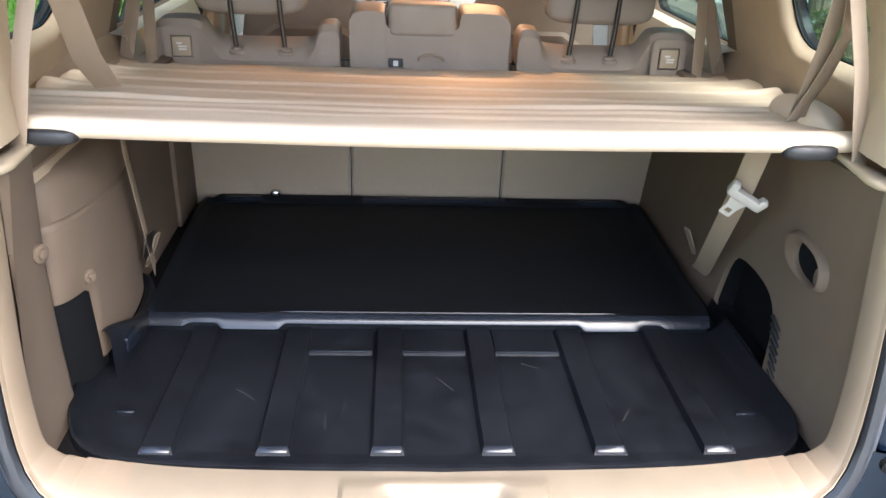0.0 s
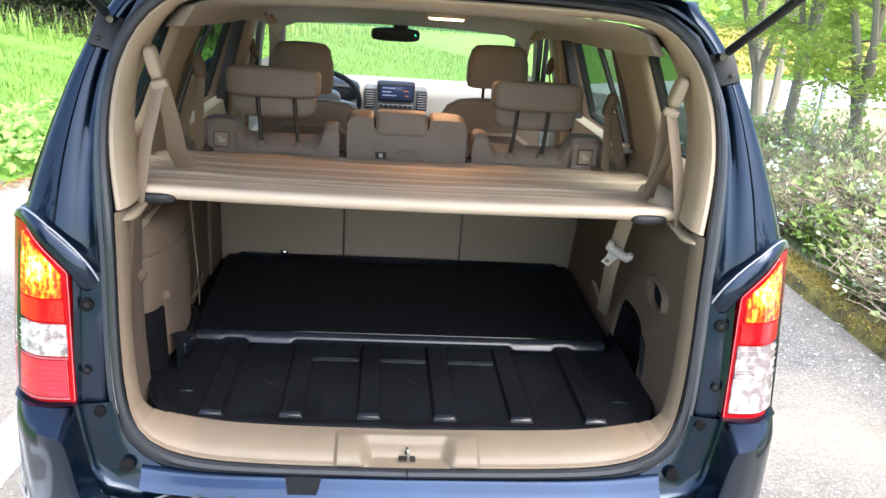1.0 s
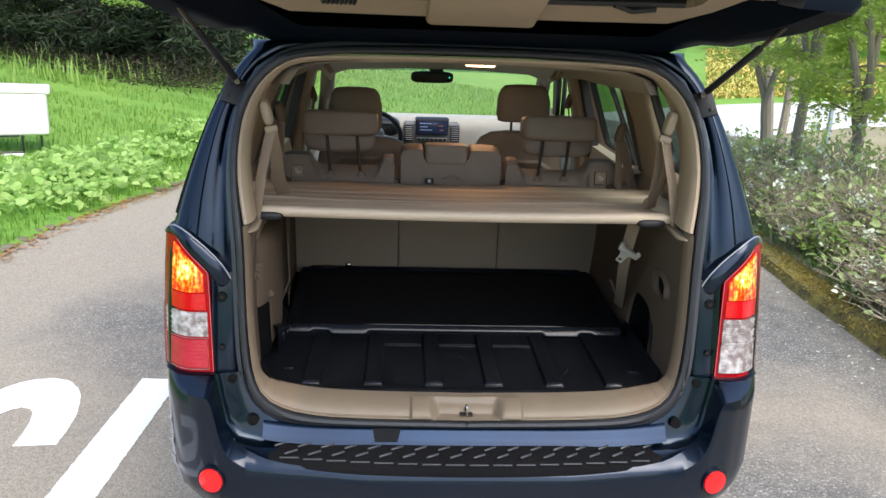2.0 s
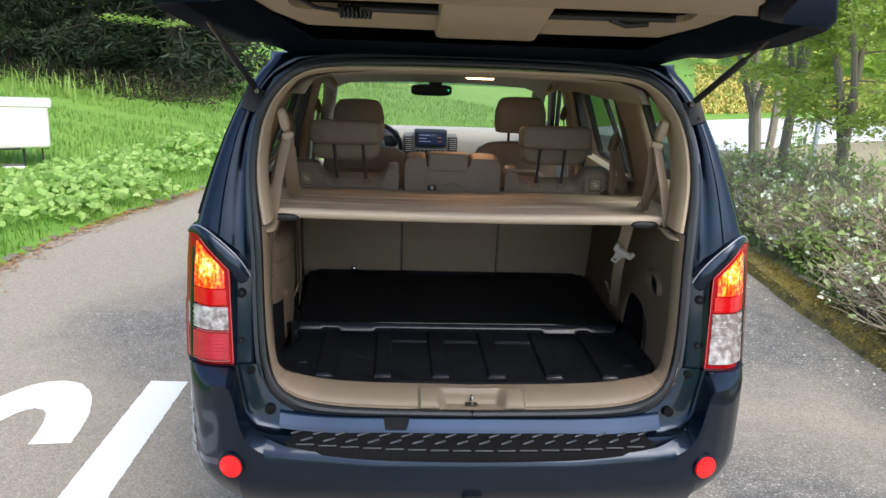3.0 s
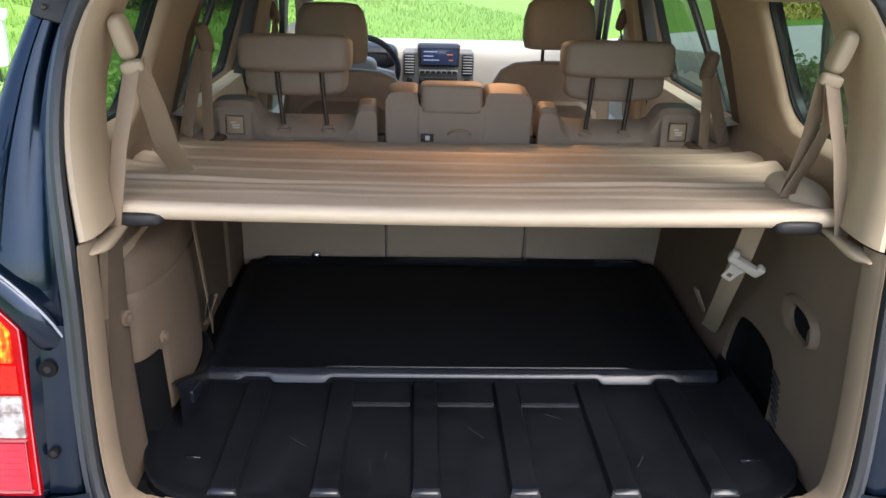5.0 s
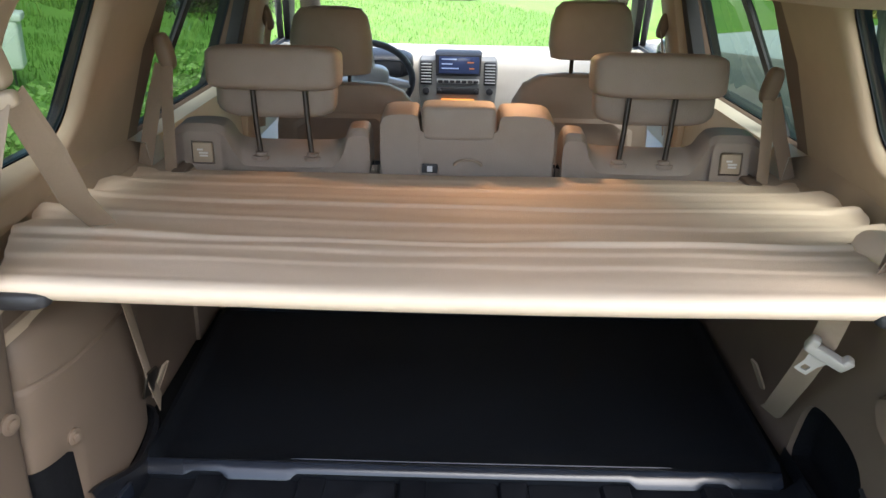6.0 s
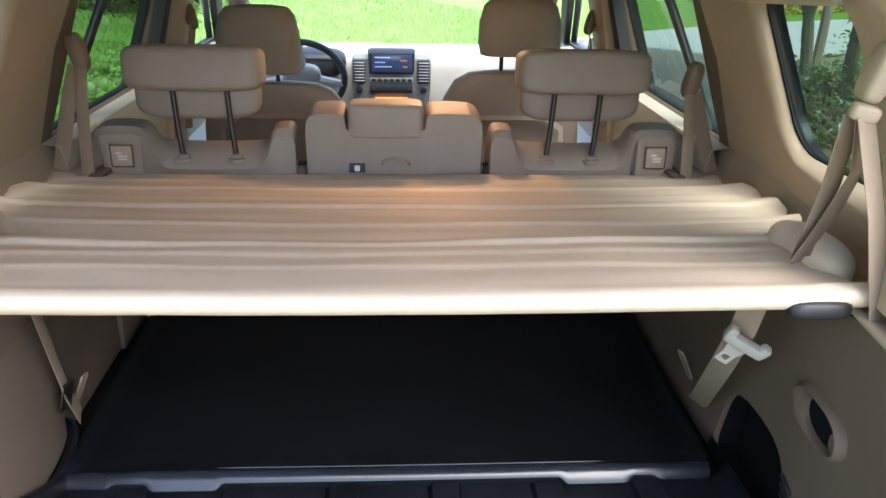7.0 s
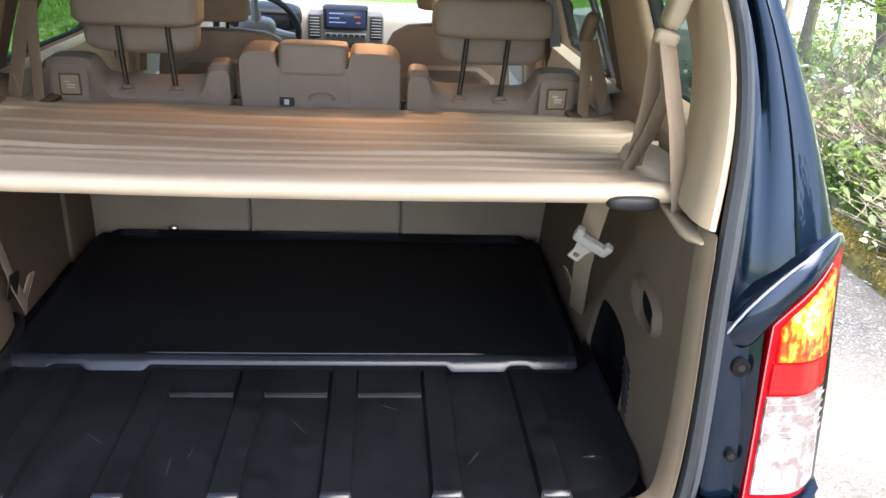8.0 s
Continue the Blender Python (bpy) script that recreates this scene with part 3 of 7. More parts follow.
part("opening_flange", bm, PAINT, car)
bm = box(-0.0010, 0.0010, -0.0255, 0.0, -0.006, 0.012, 0.0, 1, Matrix.Translation((0, rear_y(mid[0][1]) + 0.004, mid[0][1])))
part("seal_joint", bm, MATTBLACK, car)
# a second, grey lip outside the seal
bm = bmesh.new()
a, b = on_rear(both(SEAL_EDGE), -0.004), on_rear(both([(x + 0.014 * (1 if 0.78 < z < 1.72 else 0.3), z + (0.012 if z > 1.7 else -0.012 if z < 0.78 else 0)) for x, z in SEAL_EDGE]), 0.006)
loft(bm, [a, b], True)
part("seal_lip", bm, GREYSEAL, car)


# ---- bumper ----
def bumper():
    """The rear bumper: a curved shell with a step in its top and upright wings under the lamps."""
    face = [(0, -0.165), (0.3, -0.160), (0.6, -0.136), (0.70, -0.120), (0.78, -0.092), (0.84, -0.052), (0.88, 0.0), (0.90, 0.08), (0.904, 0.30)]
    top = [(0, 0.622), (0.50, 0.628), (0.585, 0.638), (0.645, 0.656), (0.685, 0.680), (0.708, 0.72), (0.722, 0.785), (0.732, 0.842), (0.745, 0.855), (0.9, 0.858)]
    lip = [(0, -0.150), (0.50, -0.128), (0.585, -0.112), (0.645, -0.086), (0.685, -0.064), (0.71, -0.046), (0.735, -0.020), (0.78, -0.030), (0.84, -0.022), (0.885, 0.025), (0.90, 0.085), (0.904, 0.30)]
    def soft(a, rows, h=0.014):
        return sum(table(abs(a + h * k), rows) for k in (-1, -0.5, 0, 0.5, 1)) / 5
    cols = list(np.linspace(0, 0.60, 25)) + list(np.linspace(0.612, 0.903, 40))
    rows = []
    for x in [-c for c in cols[:0:-1]] + cols:
        a = abs(x)
        zt, yl, yf = soft(a, top, 0.008), soft(a, lip), soft(a, face)
        row = []
        for z in sorted((zt, zt - 0.006, zt - 0.016, zt - 0.035, zt - 0.07, zt - 0.12, 0.585, 0.56, 0.52, 0.48, 0.43, 0.37), reverse=True):
            z = min(z, zt)
            down = min(1.0, (zt - z) / (0.030 if a < 0.6 else 0.042))
            y = yl + (yf - yl) * math.sin(down * math.pi / 2)
            y += 0.05 * max(0.0, (0.53 - z) / 0.10) ** 1.6 + 0.012 * max(0.0, z - 0.70)
            xx = a - (0.05 * max(0.0, (0.60 - z) / 0.17) ** 1.3 if a > 0.72 else 0)
            row.append((math.copysign(xx, x), y, z))
        rows.append(row)
    bm = bmesh.new()
    loft(bm, rows)
    shell = part("bumper_shell", bm, BUMPER, car)
    for z0, z1, w in ((0.715, 0.665, 0.016), (0.645, 0.600, 0.026), (0.590, 0.520, 0.030), (0.505, 0.455, 0.022)):
        pts = []
        for z in np.linspace(z0, z1, 7):
            a = 0.872 + 0.004 * math.sin(z * 90) - (0.05 * max(0.0, (0.60 - z) / 0.17) ** 1.3)
            pts.append((-a, soft(0.872, face) + 0.05 * max(0.0, (0.53 - z) / 0.10) ** 1.6 - 0.003, z))
        part("paint_scuff", ribbon(pts, w, 0.003, (-0.61, 0.79, 0)), SCUFF, shell, "pale scraped patch")
    # painted shoulders between the step and the corners of the opening
    inner = resample([(0.556, 0.6506), (0.623, 0.652), (0.678, 0.6654), (0.711, 0.7078), (0.7267, 0.7738), (0.745, 0.858)], 24)
    for s in (1, -1):
        bm = bmesh.new()
        rows = []
        for i, (xi, zi) in enumerate(inner):
            xo = 0.575 + (0.740 - 0.575) * (i / 23) ** 0.8
            yi, yo, zo = table(zi, [(0.65, -0.072), (0.67, -0.064), (0.71, -0.058), (0.775, -0.050), (0.858, -0.041)]), soft(xo, lip), soft(xo, top, 0.008)
            rows.append([(s * (xi + (xo - xi) * f), yi + (yo - yi) * f, zi + (zo - zi) * f - 0.004 * math.sin(math.pi * f)) for f in (0, 0.25, 0.5, 0.75, 1)])
        loft(bm, rows)
        part("bumper_shoulder", bm, BUMPER, car)
    for s in (1, -1):
        bm = bmesh.new()
        loft(bm, [[(s * (x - 0.05 * max(0.0, (0.60 - z) / 0.17) ** 1.3), y, z) for z in (0.858, 0.75, 0.65, 0.60, 0.56, 0.52, 0.48, 0.43, 0.37)] for x, y in ((0.9015, 0.215), (0.9035, 0.27), (0.904, 0.35), (0.90, 0.50))])
        part("bumper_side", bm, BUMPER, car)
        bm = bmesh.new()
        rim = [(0.735, -0.021), (0.745, -0.022), (0.78, -0.030), (0.81, -0.026), (0.84, -0.022), (0.865, 0.003), (0.885, 0.025), (0.8975, 0.076), (0.9015, 0.16), (0.903, 0.25)]
        inner = [(0.735, 0.05), (0.745, 0.05), (0.77, 0.05), (0.79, 0.055), (0.81, 0.06), (0.83, 0.075), (0.845, 0.09), (0.855, 0.13), (0.86, 0.19), (0.86, 0.27)]
        loft(bm, [[(s * x, y + 0.0019, 0.8575) for x, y in rim], [(s * x, y, 0.8585) for x, y in inner]])
        part("bumper_top", bm, BUMPER, car)
        m = pose(s * 0.735, -0.105, 0.57, 90, 0, 0) @ pose(0, 0, -0.004, 0, s * 16, 0)
        bm = bmesh.new()
        disc(bm, m, 0.042, 0.014, 28)
        ring_ob = part("reflector_bezel", bm, BUMPER, car)
        bm = bmesh.new()
        disc(bm, m @ pose(0, 0, 0.010), 0.036, 0.010, 28, 0.033)
        part("reflector", bm, GLOWRED, ring_ob, "round red reflector")
    # painted ledge under the opening
    bm = bmesh.new()
    xs = np.linspace(-0.60, 0.60, 33)
    rows = []
    for x in xs:
        k = (abs(x) / 0.60) ** 6 * 0.02
        rows.append([(x, y, z + k) for y, z in ((-0.016, 0.696), (-0.024, 0.694), (-0.034, 0.684), (-0.042, 0.670), (-0.052, 0.660), (-0.060, 0.652))])
    loft(bm, rows)
    part("rear_ledge", bm, LEDGE, car)
    bm = bmesh.new()
    loft(bm, [[(x0, y, z + 0.0016), (x1, y, z + 0.0016)] for x0, x1, y, z in ((-0.279, -0.196, -0.026, 0.693), (-0.278, -0.198, -0.0345, 0.684), (-0.275, -0.202, -0.0425, 0.670), (-0.272, -0.206, -0.0525, 0.660))])
    part("ledge_slot", bm, MATTRAY, car, "black slot in the ledge")
    # step pad with raised treads
    bm = bmesh.new()
    rows = []
    for x in np.linspace(-0.585, 0.585, 31):
        c = 0.045 * (x / 0.6) ** 2
        e = 0.006 if abs(x) > 0.58 else 0
        rows.append([(x, y + c * (1 if y < -0.1 else 0.4), z - e) for y, z in ((-0.056, 0.651), (-0.060, 0.655), (-0.13, 0.647), (-0.150, 0.640), (-0.163, 0.620), (-0.163, 0.612))])
    loft(bm, rows)
    pad_ob = part("step_pad", bm, MATTBLACK, car, "black rubber step pad with diamond treads")
    for j in range(3):
        for i in range(17 if j < 2 else 16):
            x = -0.545 + i * 0.068 + (0.034 if j == 1 else 0.0)
            if abs(x) > 0.565:
                continue
            c = 0.045 * (x / 0.6) ** 2
            if j < 2:
                m = pose(x, -0.082 - j * 0.035 + c * 0.6, 0.6545 - j * 0.004, -6, 0, 32)
                bm = box(-0.021, 0.021, -0.0035, 0.0035, 0, 0.006, 0.002, 1, m)
            else:
                m = pose(x + 0.03, -0.152 + c, 0.642, -35, 0, 0)
                bm = box(-0.028, 0.028, -0.003, 0.003, 0, 0.005, 0.002, 1, m)
            part("tread", bm, GREYSEAL, pad_ob)
    bm = box(-0.03, 0.03, -0.19, -0.06, 0.42, 0.49, 0.008)
    part("hitch_cover", bm, BLACK, car)


bumper()


# ---- tail lamps ----
def tail_lamp(s):
    """A tall lamp: lit amber and red above, clear in the middle, red below, in a red housing."""
    def fr(x, z, d):
        k = max(0, x - 0.80) / 0.08
        return (s * x, rear_y(z) - 0.012 - d + 0.050 * k ** 2, z)

    def xin(z):
        return table(z, [(0.858, 0.742), (1.10, 0.755), (1.142, 0.758), (1.235, 0.853)])

    def xout(z):
        return table(z, [(0.850, 0.903), (0.95, 0.911), (1.022, 0.912), (1.036, 0.9065), (1.052, 0.906), (1.15, 0.904), (1.245, 0.896)])

    def panel(z0, z1, d, margin, name, mat, parent, label="", outer=0.0):
        b = bmesh.new()
        rows = []
        for z in np.linspace(z0, z1, 33 if z1 - z0 > 0.3 else 9):
            a, c = xin(z) + margin, xout(z) - margin * 1.7 - outer
            rows.append([fr(a + (c - a) * f, z, d) for f in np.linspace(0, 1, 9)])
        front = rows
        loft(b, front)
        edge = [r[0] for r in rows] + rows[-1][1:] + [r[-1] for r in rows[-2::-1]] + rows[0][-2:0:-1]
        loft(b, [edge, [(p[0], p[1] + 0.02, p[2]) for p in edge]], True)
        bmesh.ops.remove_doubles(b, verts=b.verts, dist=0.0004)
        return part(name, b, mat, parent, label)
    lamp = panel(0.852, 1.240, 0.0, 0.0, "tail_lamp", GLOSSRED, car, "red tail lamp with lit amber signal and clear reverse lens")
    panel(1.088, 1.222, 0.006, 0.016, "signal_lens", AMBER, lamp, "lit amber signal lens", 0.008)
    panel(1.037, 1.084, 0.005, 0.012, "brake_lens", BRAKERED, lamp)
    if s < 0:
        panel(0.962, 1.030, 0.006, 0.010, "reverse_lens", CLEAR, lamp, "clear reverse lens")
        fog = panel(0.872, 0.952, 0.006, 0.014, "fog_lens", FOGRED, lamp, "lower red lens")
        for z0, z1 in ((0.8665, 0.8675), (0.9555, 0.9562)):
            panel(z0, z1, 0.0075, 0.010, "lens_outline", LENSLINE, fog)
        for at in (xin, lambda z: xout(z) - 0.026):
            b = bmesh.new()
            tube(b, [fr(at(z) + 0.0115, z, 0.0075) for z in np.linspace(0.867, 0.956, 6)], 0.0006, 6)
            part("lens_outline", b, LENSLINE, fog)
        for z in np.linspace(0.885, 0.940, 6):
            b = bmesh.new()
            tube(b, [fr(xin(z) + 0.020 + (xout(z) - xin(z) - 0.056) * f, z, 0.0062) for f in np.linspace(0, 1, 7)], 0.0010, 5)
            part("lens_flute", b, FOGRED, fog)
    else:
        panel(0.966, 1.030, 0.006, 0.010, "reverse_lens", CLEAR, lamp, "clear reverse lens")
        panel(0.872, 0.957, 0.006, 0.010, "lower_lens", CLEAR, lamp, "clear lower lens")
        panel(0.958, 0.965, 0.009, 0.010, "lens_bar", CLEAR, lamp)
    for z in np.linspace(0.975, 1.02, 4):
        b = bmesh.new()
        tube(b, [fr(xin(z) + 0.014 + (xout(z) - xin(z) - 0.032) * f, z, 0.0065) for f in np.linspace(0, 1, 7)], 0.0013, 5)
        part("lens_flute", b, CLEAR, lamp)
    # painted dome above and dark channel beside the lamp
    low_edge = smoothed([(0.712, 1.090), (0.738, 1.100), (0.752, 1.132), (0.800, 1.183), (0.853, 1.235), (0.884, 1.243), (0.899, 1.236)], 26, 1)
    high_edge = smoothed([(0.688, 1.100), (0.696, 1.138), (0.724, 1.182), (0.778, 1.232), (0.826, 1.265), (0.862, 1.273), (0.890, 1.262), (0.904, 1.240)], 26, 1)
    b = bmesh.new()
    rows = []
    for i, ((x0, z0), (x1, z1)) in enumerate(zip(low_edge, high_edge)):
        sink = 0.026 * max(0.0, 1 - i / 9) ** 2
        part_way = 0.95
        x1, z1 = x0 + (x1 - x0) * part_way, z0 + (z1 - z0) * part_way
        row = [fr(x0, z0, -0.014 - sink)]
        for f, d in ((0.0, -0.006), (0.05, -0.002), (0.15, 0.001), (0.50, 0.002), (0.80, -0.001), (0.92, -0.005), (1.0, -0.013), (1.05, -0.040)):
            row.append(fr(x0 + (x1 - x0) * f, z0 + (z1 - z0) * f, d - sink))
        rows.append(row)
    loft(b, rows)
    cap = part("lamp_cap", b, BUMPER, car)
    # thin pale tube painted as the highlight on the cap's bevel
    b = bmesh.new()
    tube(b, [(p[0], p[1] - 0.001, p[2]) for p in [r[6] for r in rows][1:]], 0.0022, 6)
    part("cap_highlight", b, EDGEGLINT, cap, "pale line painted as the edge's highlight")
    b = bmesh.new()
    tube(b, [fr(x, z, 0.001) for x, z in [(xin(z) + 0.0015, z) for z in np.linspace(0.86, 1.142, 8)] + [(xin(z) + 0.001, z) for z in np.linspace(1.15, 1.232, 6)]], 0.0011, 6)
    part("housing_edge", b, LENSLINE, lamp)
    b = bmesh.new()
    loft(b, [[(s * x, rear_y(z) + dy, z) for x, dy in ((0.684, 0.014), (0.694, 0.006), (0.735, 0.006), (0.748, -0.008))] for z in np.linspace(0.850, 1.14, 8)])
    channel = part("lamp_channel", b, BUMPER, car)
    for z in (1.070, 0.925):
        b = bmesh.new()
        disc(b, pose(s * 0.722, rear_y(z) + 0.006, z, 90, 0, 0), 0.015 if z > 1 else 0.009, 0.009, 16, 0.010)
        plug = part("buffer", b, MATTBLACK, channel)
        b = bmesh.new()
        disc(b, pose(s * 0.722, rear_y(z) + 0.0005, z, 90, 0, 0), 0.006, 0.004, 12, 0.005)
        part("screw_head", b, RUBBER, plug)
    b = bmesh.new()
    disc(b, pose(s * 0.690, rear_y(0.84) - 0.004, 0.838, 90, 0, 0), 0.013, 0.012, 16, 0.008)
    part("buffer", b, MATTBLACK, car)
    b = bmesh.new()
    disc(b, pose(s * 0.628, rear_y(0.72) - 0.016, 0.722, 80, 0, 0), 0.016, 0.012, 16, 0.010)
    part("buffer", b, MATTBLACK, car)


for s in (1, -1):
    tail_lamp(s)


# ---- tailgate ----
GATE = pose(0, 0.335, 1.800, -16, 0, 0)   # the hinge; the gate runs backwards (minus y) and a little up


def gate_half(sy):
    return table(sy, [(0.0, 0.60), (0.04, 0.66), (0.2, 0.735), (0.4, 0.815), (0.56, 0.876), (0.585, 0.882), (0.605, 0.865), (0.625, 0.735), (0.70, 0.705), (1.10, 0.685), (1.14, 0.62)])


def gate_point(u, v, w):
    """A point of the gate: its lower half bends outwards."""
    return tuple(GATE @ Vector((u, v, w + 0.16 * max(0.0, -v - 0.75))))


def tailgate():
    shell, flange = gate_shell()
    gate = part("tailgate", shell, PAINT, car, "open dark blue tailgate")
    part("gate_flange", flange, SHADEPAINT, gate)
    # beige inner trim: frame round the glass and lower panel
    b = bmesh.new()
    outer = [(-0.52, -0.245), (-0.25, -0.238), (0, -0.235), (0.25, -0.238), (0.52, -0.245), (0.60, -0.36), (0.68, -0.56), (0, -0.56), (-0.68, -0.56), (-0.60, -0.36)]
    hole = rounded_rect(-0.55, 0.55, -0.525, -0.390, 0.04, 5)
    hole = resample(hole + hole[:1], 81)[:-1]
    with_hole(b, outer, hole, lambda u, v, d: tuple(GATE @ Vector((u, v, 0.008 + d))), 0.02)
    bmesh.ops.recalc_face_normals(b, faces=b.faces)
    part("glass_surround", b, CREAM, gate, "beige inner trim frame")
    b = bmesh.new()
    rows = []
    for v, dz in [(-0.545, 0.0), (-0.56, -0.03), (-0.60, -0.04), (-0.75, -0.04), (-0.95, -0.03), (-1.06, -0.02), (-1.08, 0.02)]:
        w = gate_half(-v) - 0.115
        rows.append([gate_point(w * f, v, 0.012 + dz + (0.03 if abs(f) == 1 else 0)) for f in (-1, -0.985, -0.95, -0.5, 0, 0.5, 0.95, 0.985, 1)])
    loft(b, rows)
    lower = part("lower_trim", b, CREAM, gate, "beige lower trim panel")
    b = bmesh.new()
    fill(b, rounded_rect(0.26, 0.44, -0.86, -0.80, 0.015, 4), lambda u, v, d: gate_point(u, v, -0.032 + d), 0, 0.006)
    part("pull_pocket", b, TAN, lower)
    b = bmesh.new()
    fill(b, rounded_rect(-0.56, 0.56, -0.53, -0.38, 0.04, 5), lambda u, v, d: tuple(GATE @ Vector((u, v, 0.03 + d))), 0, 0.005)
    part("rear_glass", b, TINTED, gate)
    # trim bulge and wiper gear in the middle
    b = box(-0.15, 0.15, -0.555, -0.228, -0.016, 0.03, 0.015, 2, GATE)
    part("latch_housing", b, CREAM, gate)
    for x0, x1 in ((-0.36, -0.14), (0.14, 0.50)):
        b = bmesh.new()
        tube(b, [GATE @ Vector((x, -0.425 - 0.03 * abs(x), 0.004)) for x in np.linspace(x0, x1, 7)], 0.011, 8)
        part("glass_rail", b, BLACK, gate)
    b = bmesh.new()
    pts = []
    for i in range(70):
        a = i * 0.75
        pts.append(GATE @ Vector((-0.420 + i * 0.0013, -0.425 + 0.016 * math.cos(a), -0.004 + 0.016 * math.sin(a))))
    tube(b, pts, 0.005, 5)
    part("wiring_conduit", b, BLACK, gate, "coiled black cable sleeve")
    b = bmesh.new()
    tube(b, [GATE @ Vector(p) for p in ((-0.54, -0.47, 0.02), (-0.48, -0.435, 0.0), (-0.420, -0.425, -0.004))], 0.006, 6)
    part("wiring_conduit", b, BLACK, gate)
    b = bmesh.new()
    tube(b, [GATE @ Vector(p) for p in ((0.32, -0.435, 0.0), (0.37, -0.415, -0.010), (0.43, -0.425, -0.006))], 0.010, 8)
    part("glass_damper", b, BLACK, gate)
    # gas struts
    for s in (1, -1):
        low, high = Vector((s * 0.690, 0.232, 1.672)), GATE @ Vector((s * 0.775, -0.50, -0.030))
        d = high - low
        b = bmesh.new()
        tube(b, [low + d * 0.05, low + d * 0.06, low + d * 0.62, low + d * 0.64], [0.007, 0.0105, 0.0105, 0.007], 12)
        strut = part("gas_strut", b, BLACK, car, "black gas strut")
        b = bmesh.new()
        tube(b, [low + d * 0.60, high], 0.0055, 8)
        part("strut_rod", b, STEEL, strut)
        plate = pose(s * 0.704, 0.243, 1.648, -20, s * -18, s * -10)
        b = box(-0.030, 0.030, -0.004, 0.006, -0.044, 0.036, 0.004, 2, plate)
        bracket = part("strut_bracket", b, BLACK, strut)
        for u, v in ((0.010, 0.022), (0.012, -0.026)):
            b = bmesh.new()
            disc(b, plate @ pose(s * u, -0.006, v, 90, 0, 0), 0.0055, 0.005, 10, 0.0045)
            part("bolt", b, RODSTEEL, bracket)
        b = bmesh.new()
        tube(b, [low + Vector((0, 0.02, 0)), low - Vector((0, 0.012, 0))], 0.008, 10)
        part("strut_ball", b, STEEL, strut)


def gate_shell():
    b = bmesh.new()
    outer_rows = []
    for v, lift in [(0.0, 0.0), (-0.02, 0.02), (-0.10, 0.045), (-0.2, 0.055), (-0.45, 0.06), (-0.56, 0.072), (-0.585, 0.074), (-0.605, 0.076), (-0.625, 0.077), (-0.70, 0.08), (-0.85, 0.085), (-1.05, 0.085), (-1.12, 0.06), (-1.14, 0.0)]:
        w = gate_half(-v)
        outer_rows.append([gate_point(w * f, v, lift * (1 - 0.55 * abs(f) ** 4) - 0.005) for f in (-1, -0.97, -0.9, -0.7, -0.35, 0, 0.35, 0.7, 0.9, 0.97, 1)])
    loft(b, outer_rows)
    # the flange that turns down and in along the sides and ends
    rim = [r[0] for r in outer_rows] + outer_rows[-1][1:] + [r[-1] for r in outer_rows[-2::-1]] + outer_rows[0][-2:0:-1]
    inv = GATE.inverted()


    def turn(p, k, dz):
        q = inv @ Vector(p)
        c = Vector((0, -0.5, 0))
        return tuple(GATE @ Vector((q.x + (c.x - q.x) * k * (0.6), q.y + (c.y - q.y) * k, q.z + dz * (0.25 + 1.1 * ease((-q.y - 0.01) / 0.30)))))
    flange = bmesh.new()
    loft(flange, [rim, [turn(p, 0.01, -0.045) for p in rim], [turn(p, 0.05, -0.062) for p in rim], [turn(p, 0.16, -0.052) for p in rim], [turn(p, 0.27, 0.012) for p in rim]], True)
    return b, flange


tailgate()


